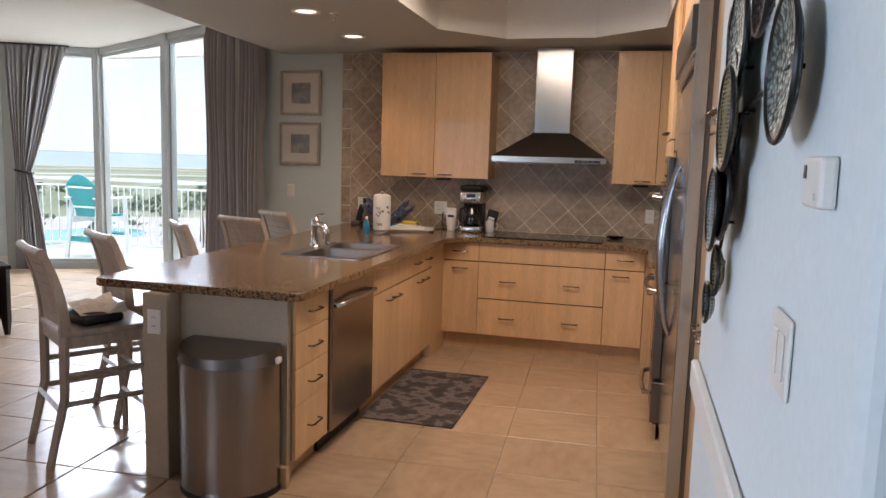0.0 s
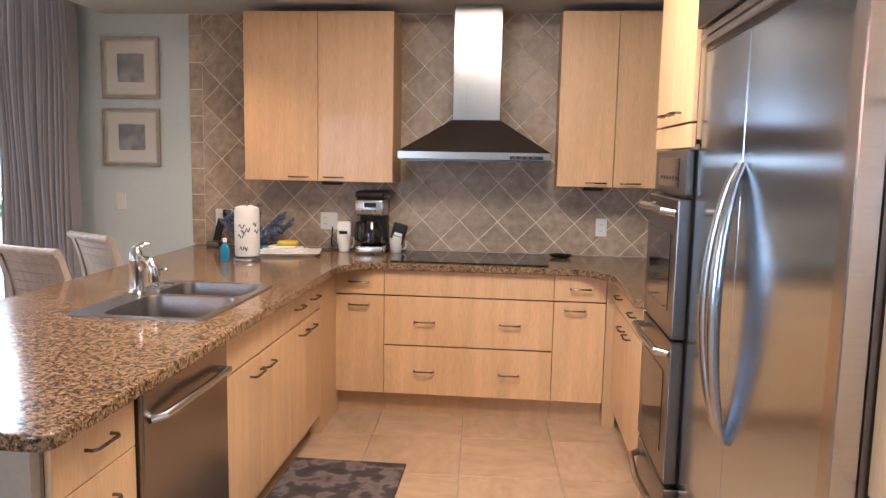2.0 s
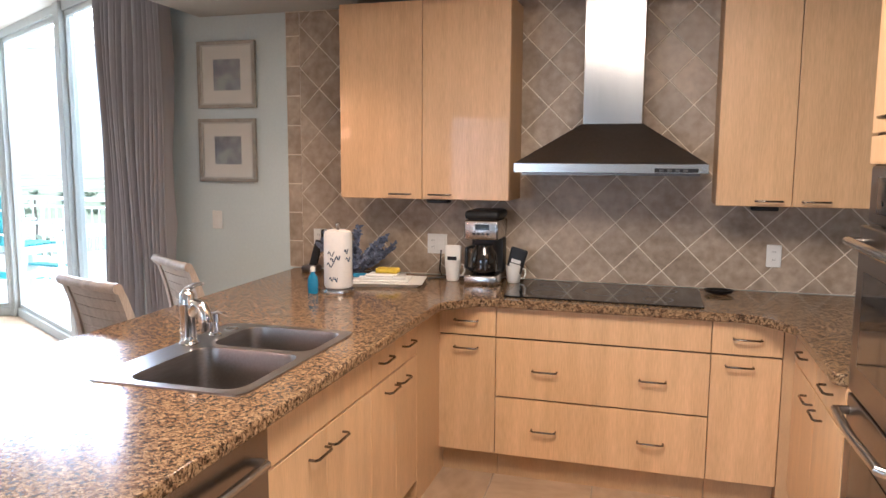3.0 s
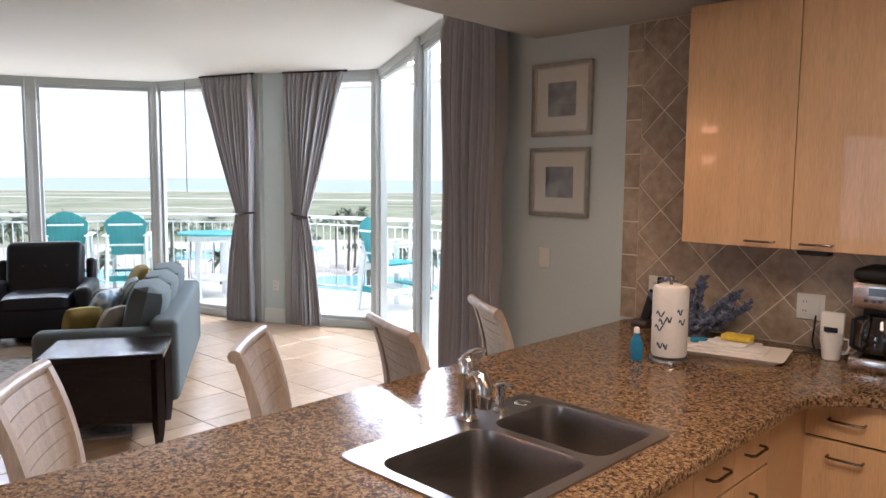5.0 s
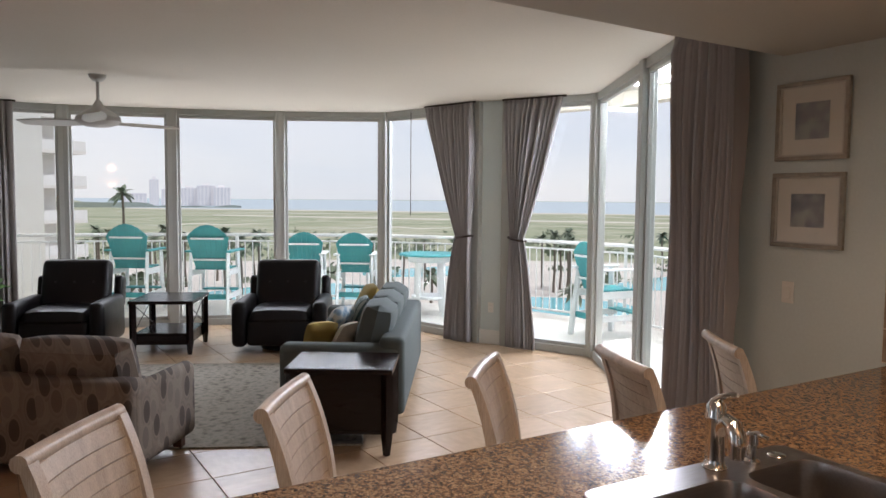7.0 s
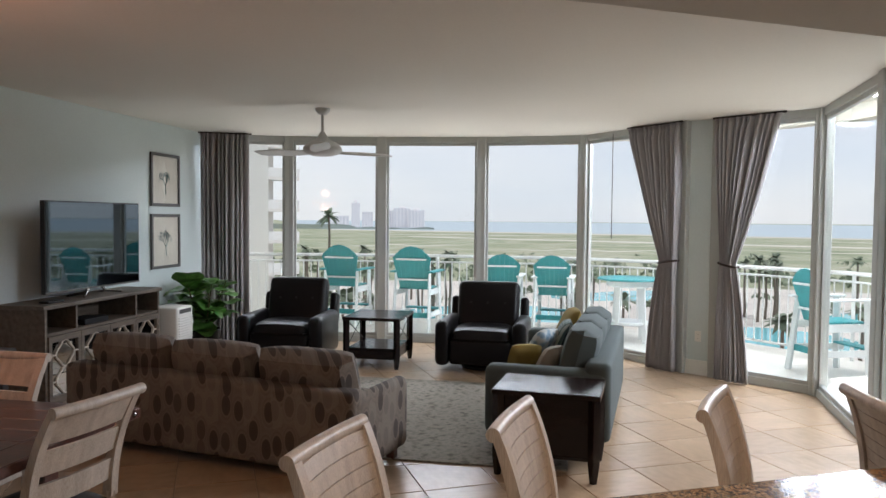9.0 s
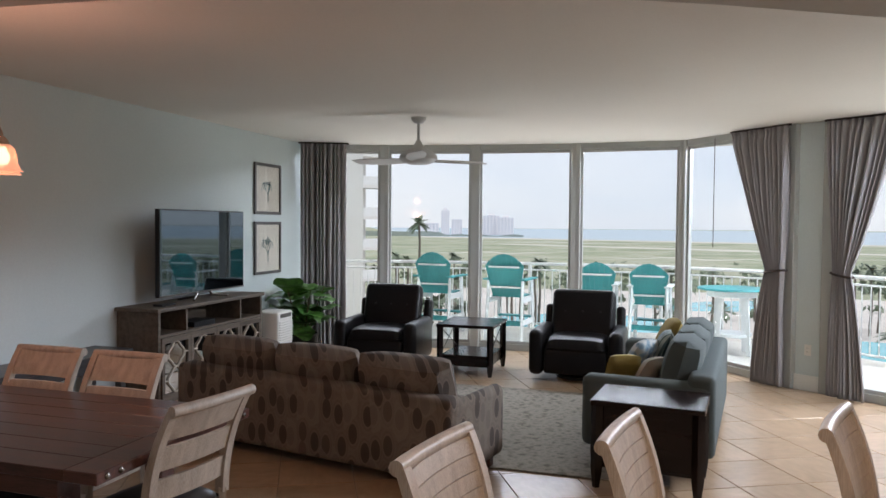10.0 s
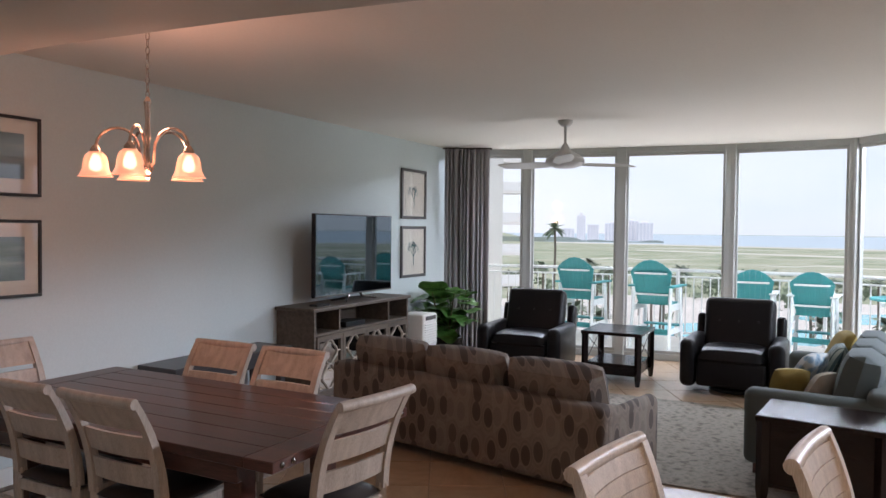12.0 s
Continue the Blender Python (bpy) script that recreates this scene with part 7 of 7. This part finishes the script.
nb = thing("apartment_building", "white neighbouring tower with stacked balconies", "building", pose(c.x, c.y, GZ, 0, 0, yaw_to(c) + 25))
part("wall", box(-14, 3.0, -1, 12, 0, 46), M_TWH, nb)
part("roof", box(-14.4, 3.4, -1.4, 12.4, 46, 47.2), M_TWH, nb)
for i in range(14):
    z = 1.0 + i * 3.2
    bal = part("balcony", box(-13, 4.6, -3.6, -1.02, z, z + 0.3), M_TWH, nb)
    part("parapet", box(-13, 4.6, -3.6, -3.45, z + 0.31, z + 1.2), M_RAIL, bal)
    for j in range(3):
        part("window", box(-12 + j * 5, -8.4 + j * 5, -1.1, -1.01, z + 0.4, z + 2.7), M_FARR, nb)

setting("wall_wing", box(-16.5, -16.0, -6.0, 3.35, GZ, 16), M_TWH, "plain white wall of the building's wing", "wall")

# palms and shrubs
# frond green lightened and greyed, with the haze mixed into it
M_FROND = per_piece(mat("hazed_frond", (0.17, 0.21, 0.14), 0.7, var=0.3, scale=1.0), 0.7, 1.3)
M_TRUNK = mat("palm_trunk", (0.16, 0.13, 0.10), 0.95, var=0.2, scale=3)
def palm(seed, h):
    r = random.Random(seed)
    t = thing("palm_tree", "green fan palm standing in the resort grounds", "tree", None, "palms in the grounds")
    bm = bmesh.new()
    tube(bm, [(0.15 * math.sin(k), 0.12 * math.cos(k * 1.3), h * k / 6) for k in range(7)], [0.28 - 0.018 * k for k in range(7)], 7)
    part("trunk", bm, M_TRUNK, t)
    bm = bmesh.new()
    for k in range(26):
        a, e = k * 2.4, r.uniform(-0.6, 1.1)
        ln = r.uniform(1.7, 2.6)
        d = Vector((math.cos(a) * math.cos(e), math.sin(a) * math.cos(e), math.sin(e)))
        sd = Vector((-math.sin(a), math.cos(a), 0))
        p0 = Vector((0, 0, h))
        prev = None
        for j in range(5):
            q = p0 + d * (ln * j / 4) + Vector((0, 0, -0.9 * (j / 4) ** 2))
            w = 0.42 * math.sin(math.pi * (0.12 + 0.88 * j / 4) * 0.95) * (1 if j < 4 else 0.3)
            cur = (bm.verts.new(q + sd * w + Vector((0, 0, -0.2 * w))), bm.verts.new(q), bm.verts.new(q - sd * w + Vector((0, 0, -0.2 * w))))
            if prev:
                bm.faces.new((prev[0], prev[1], cur[1], cur[0]))
                bm.faces.new((prev[1], prev[2], cur[2], cur[1]))
            prev = cur
    part("crown", bm, M_FROND, t)
    return t
pa = [palm(k, hh) for k, hh in ((1, 20.0), (2, 9.0), (3, 11.0), (4, 12.2))]
r = random.Random(5)
spots = [(84.1, 120, 0)]
for _ in range(17):
    a0, d0 = r.uniform(8, 88), r.uniform(135, 190)
    for _k in range(r.randrange(1, 5)):
        spots.append((a0 + r.gauss(0, 1.3), d0 + r.gauss(0, 7), r.randrange(1, 4)))
spots += [(r.uniform(5, 92), r.uniform(60, 110), 1) for _ in range(12)] + [(85.3, 96, 1), (84.6, 93, 1), (83.7, 97, 1), (83.0, 99, 1), (82.4, 103, 1)]
used = set()
for a, d, k in spots:
    p = far(a, d)
    m = pose(p.x, p.y, GZ + 0.0, 0, 0, r.uniform(0, 360))
    if k not in used:
        used.add(k)
        pa[k].matrix_world = m
    else:
        copy_thing(pa[k], m)
bm = bmesh.new()
vs, fs = [], []
for _ in range(420):
    a, d = r.uniform(-5, 95), r.choice((r.uniform(230, 330), r.uniform(160, 420)))
    c = far(a, d)
    rad = r.uniform(1.2, 3.2)
    for _k in range(16):
        o = Vector((r.gauss(0, 1), r.gauss(0, 1), abs(r.gauss(0, 0.6)))) * rad * 0.55
        s = rad * r.uniform(0.25, 0.5)
        b = len(vs)
        u, v = Vector((r.gauss(0, 1), r.gauss(0, 1), r.gauss(0, 1))).normalized(), Vector((r.gauss(0, 1), r.gauss(0, 1), r.gauss(0, 1))).normalized()
        q = Vector((c.x, c.y, GZ + 0.6)) + o
        vs += [q + u * s, q + v * s, q - u * s, q - v * s]
        fs.append((b, b + 1, b + 2, b + 3))
me = bpy.data.meshes.new("shrubs")
me.from_pydata([tuple(v) for v in vs], [], fs)
me.materials.append(M_FROND)
tagged(new("shrubs", me), "low green shrubs over the dunes", "shrubs", "", "stuff")
# far tree line under the towers, haze put into its colour
bm = bmesh.new()
rows = []
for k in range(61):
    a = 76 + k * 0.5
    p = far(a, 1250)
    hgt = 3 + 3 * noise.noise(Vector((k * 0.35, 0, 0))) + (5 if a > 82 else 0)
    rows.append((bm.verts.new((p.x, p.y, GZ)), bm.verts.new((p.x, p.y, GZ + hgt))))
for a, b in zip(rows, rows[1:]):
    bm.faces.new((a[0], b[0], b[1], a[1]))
tagged(part("tree_line", bm, mat("hazy_trees", (0.36, 0.40, 0.36), 0.95, var=0.1, scale=0.05)), "distant tree line along the shore, toned pale for haze", "trees", "", "stuff")

# ---- tiles ----
def clip_poly(poly, x0, x1, y0, y1):
    for ax, lim, sg in ((0, x0, 1), (0, x1, -1), (1, y0, 1), (1, y1, -1)):
        out = []
        for i in range(len(poly)):
            a, b = poly[i - 1], poly[i]
            ia, ib = sg * (a[ax] - lim) >= 0, sg * (b[ax] - lim) >= 0
            if ia != ib:
                t = (lim - a[ax]) / (b[ax] - a[ax])
                out.append((a[0] + t * (b[0] - a[0]), a[1] + t * (b[1] - a[1])))
            if ib:
                out.append(b)
        poly = out
        if len(poly) < 3:
            return []
    return poly


def chip(poly, depth, gap, mp):
    """Vertices and faces of one bevelled tile on a flat outline; mp places (u, v, height)."""
    c = (sum(p[0] for p in poly) / len(poly), sum(p[1] for p in poly) / len(poly))
    vs, n = [], len(poly)
    for g, h in ((gap / 2, 0), (gap / 2, depth * 0.65), (gap / 2 + 0.003, depth)):
        for p in poly:
            d = math.hypot(p[0] - c[0], p[1] - c[1]) or 1
            k = max(0.2, 1 - g * 1.41 / d)
            vs.append(mp(c[0] + (p[0] - c[0]) * k, c[1] + (p[1] - c[1]) * k, h))
    fs = [tuple(range(2 * n, 3 * n))]
    for r in (0, 1):
        for i in range(n):
            fs.append((r * n + i, r * n + (i + 1) % n, (r + 1) * n + (i + 1) % n, (r + 1) * n + i))
    return vs, fs


def mesh_of(name, vs, fs, m):
    me = bpy.data.meshes.new(name)
    me.from_pydata(vs, [], fs)
    me.materials.append(m)
    me.update()
    return me


# backsplash
bs = setting("wall_backsplash", box(-2.27, 1.248, 6.593, 6.5995, 0.917, 2.43), M_WGROUT, "beige stone tiles set diagonally with pale grout", "backsplash")
wall_mp = lambda u, v, h: (u, 6.593 - h, v)
D = 0.246
polys = []
for i in range(-2, 32):
    for j in range(-2, 18):
        cx, cz = -2.18 + i * D / 2, 1.735 + (j - 8) * D / 2
        if (i + j) % 2:
            continue
        polys.append(clip_poly([(cx, cz - D / 2), (cx + D / 2, cz), (cx, cz + D / 2), (cx - D / 2, cz)], -2.18, 1.246, 0.919, 2.428))
for k in range(10):
    z = 0.905 + k * 0.173
    polys.append(clip_poly([(-2.27, z), (-2.18, z), (-2.18, z + 0.173), (-2.27, z + 0.173)], -2.27, -2.18, 0.919, 2.428))
for q in polys:
    if len(q) < 3:
        continue
    area = abs(sum(q[i - 1][0] * q[i][1] - q[i][0] * q[i - 1][1] for i in range(len(q)))) / 2
    if area < 0.0006:
        continue
    vs, fs = chip(q, 0.0025, 0.0055, wall_mp)
    o = new("tile", mesh_of("wall_tile", vs, [f[::-1] for f in fs], M_WTILE))
    o.parent = bs

# floor
def inside(x, y, poly):
    c = False
    for i in range(len(poly)):
        a, b = poly[i - 1], poly[i]
        if (a[1] > y) != (b[1] > y) and x < (b[0] - a[0]) * (y - a[1]) / (b[1] - a[1]) + a[0]:
            c = not c
    return c


S = 0.489
ang = math.radians(2.75)
ca, sa = math.cos(ang), math.sin(ang)
org = Vector((-0.285, 4.235))
to_w = lambda u, v: (org.x + u * ca - v * sa, org.y + u * sa + v * ca)
vs, fs = chip([(-S / 2, -S / 2), (S / 2, -S / 2), (S / 2, S / 2), (-S / 2, S / 2)], 0.006, 0.006, lambda u, v, h: (u, v, h))
one = mesh_of("floor_tile", vs, fs, M_TILE)
floor = bpy.data.objects["floor"]
near, rest_v, rest_f = 0, [], []
for i in range(-24, 6):
    for j in range(-13, 10):
        cs = [to_w((i + a) * S, (j + b) * S) for a, b in ((0, 0), (1, 0), (1, 1), (0, 1), (0.5, 0.5))]
        if not any(inside(x, y, OUTLINE) for x, y in cs):
            continue
        x, y = cs[4]
        if x > -5.7 and y > -0.4 and near < 300:
            o = new("tile", one)
            o.parent = floor
            o.matrix_local = pose(x, y, -0.006, 0, 0, 2.75 + 90 * ((i * 7 + j * 3) % 4))
            near += 1
        else:
            b = len(rest_v)
            rest_v += [(x + v[0] * ca - v[1] * sa, y + v[0] * sa + v[1] * ca, v[2] - 0.006) for v in vs]
            rest_f += [tuple(b + k for k in f) for f in fs]
o = new("tiles", mesh_of("floor_tiles_far", rest_v, rest_f, M_TILE))
o.parent = floor
tagged(o, "beige floor tiles by the windows", "", "", "stuff")
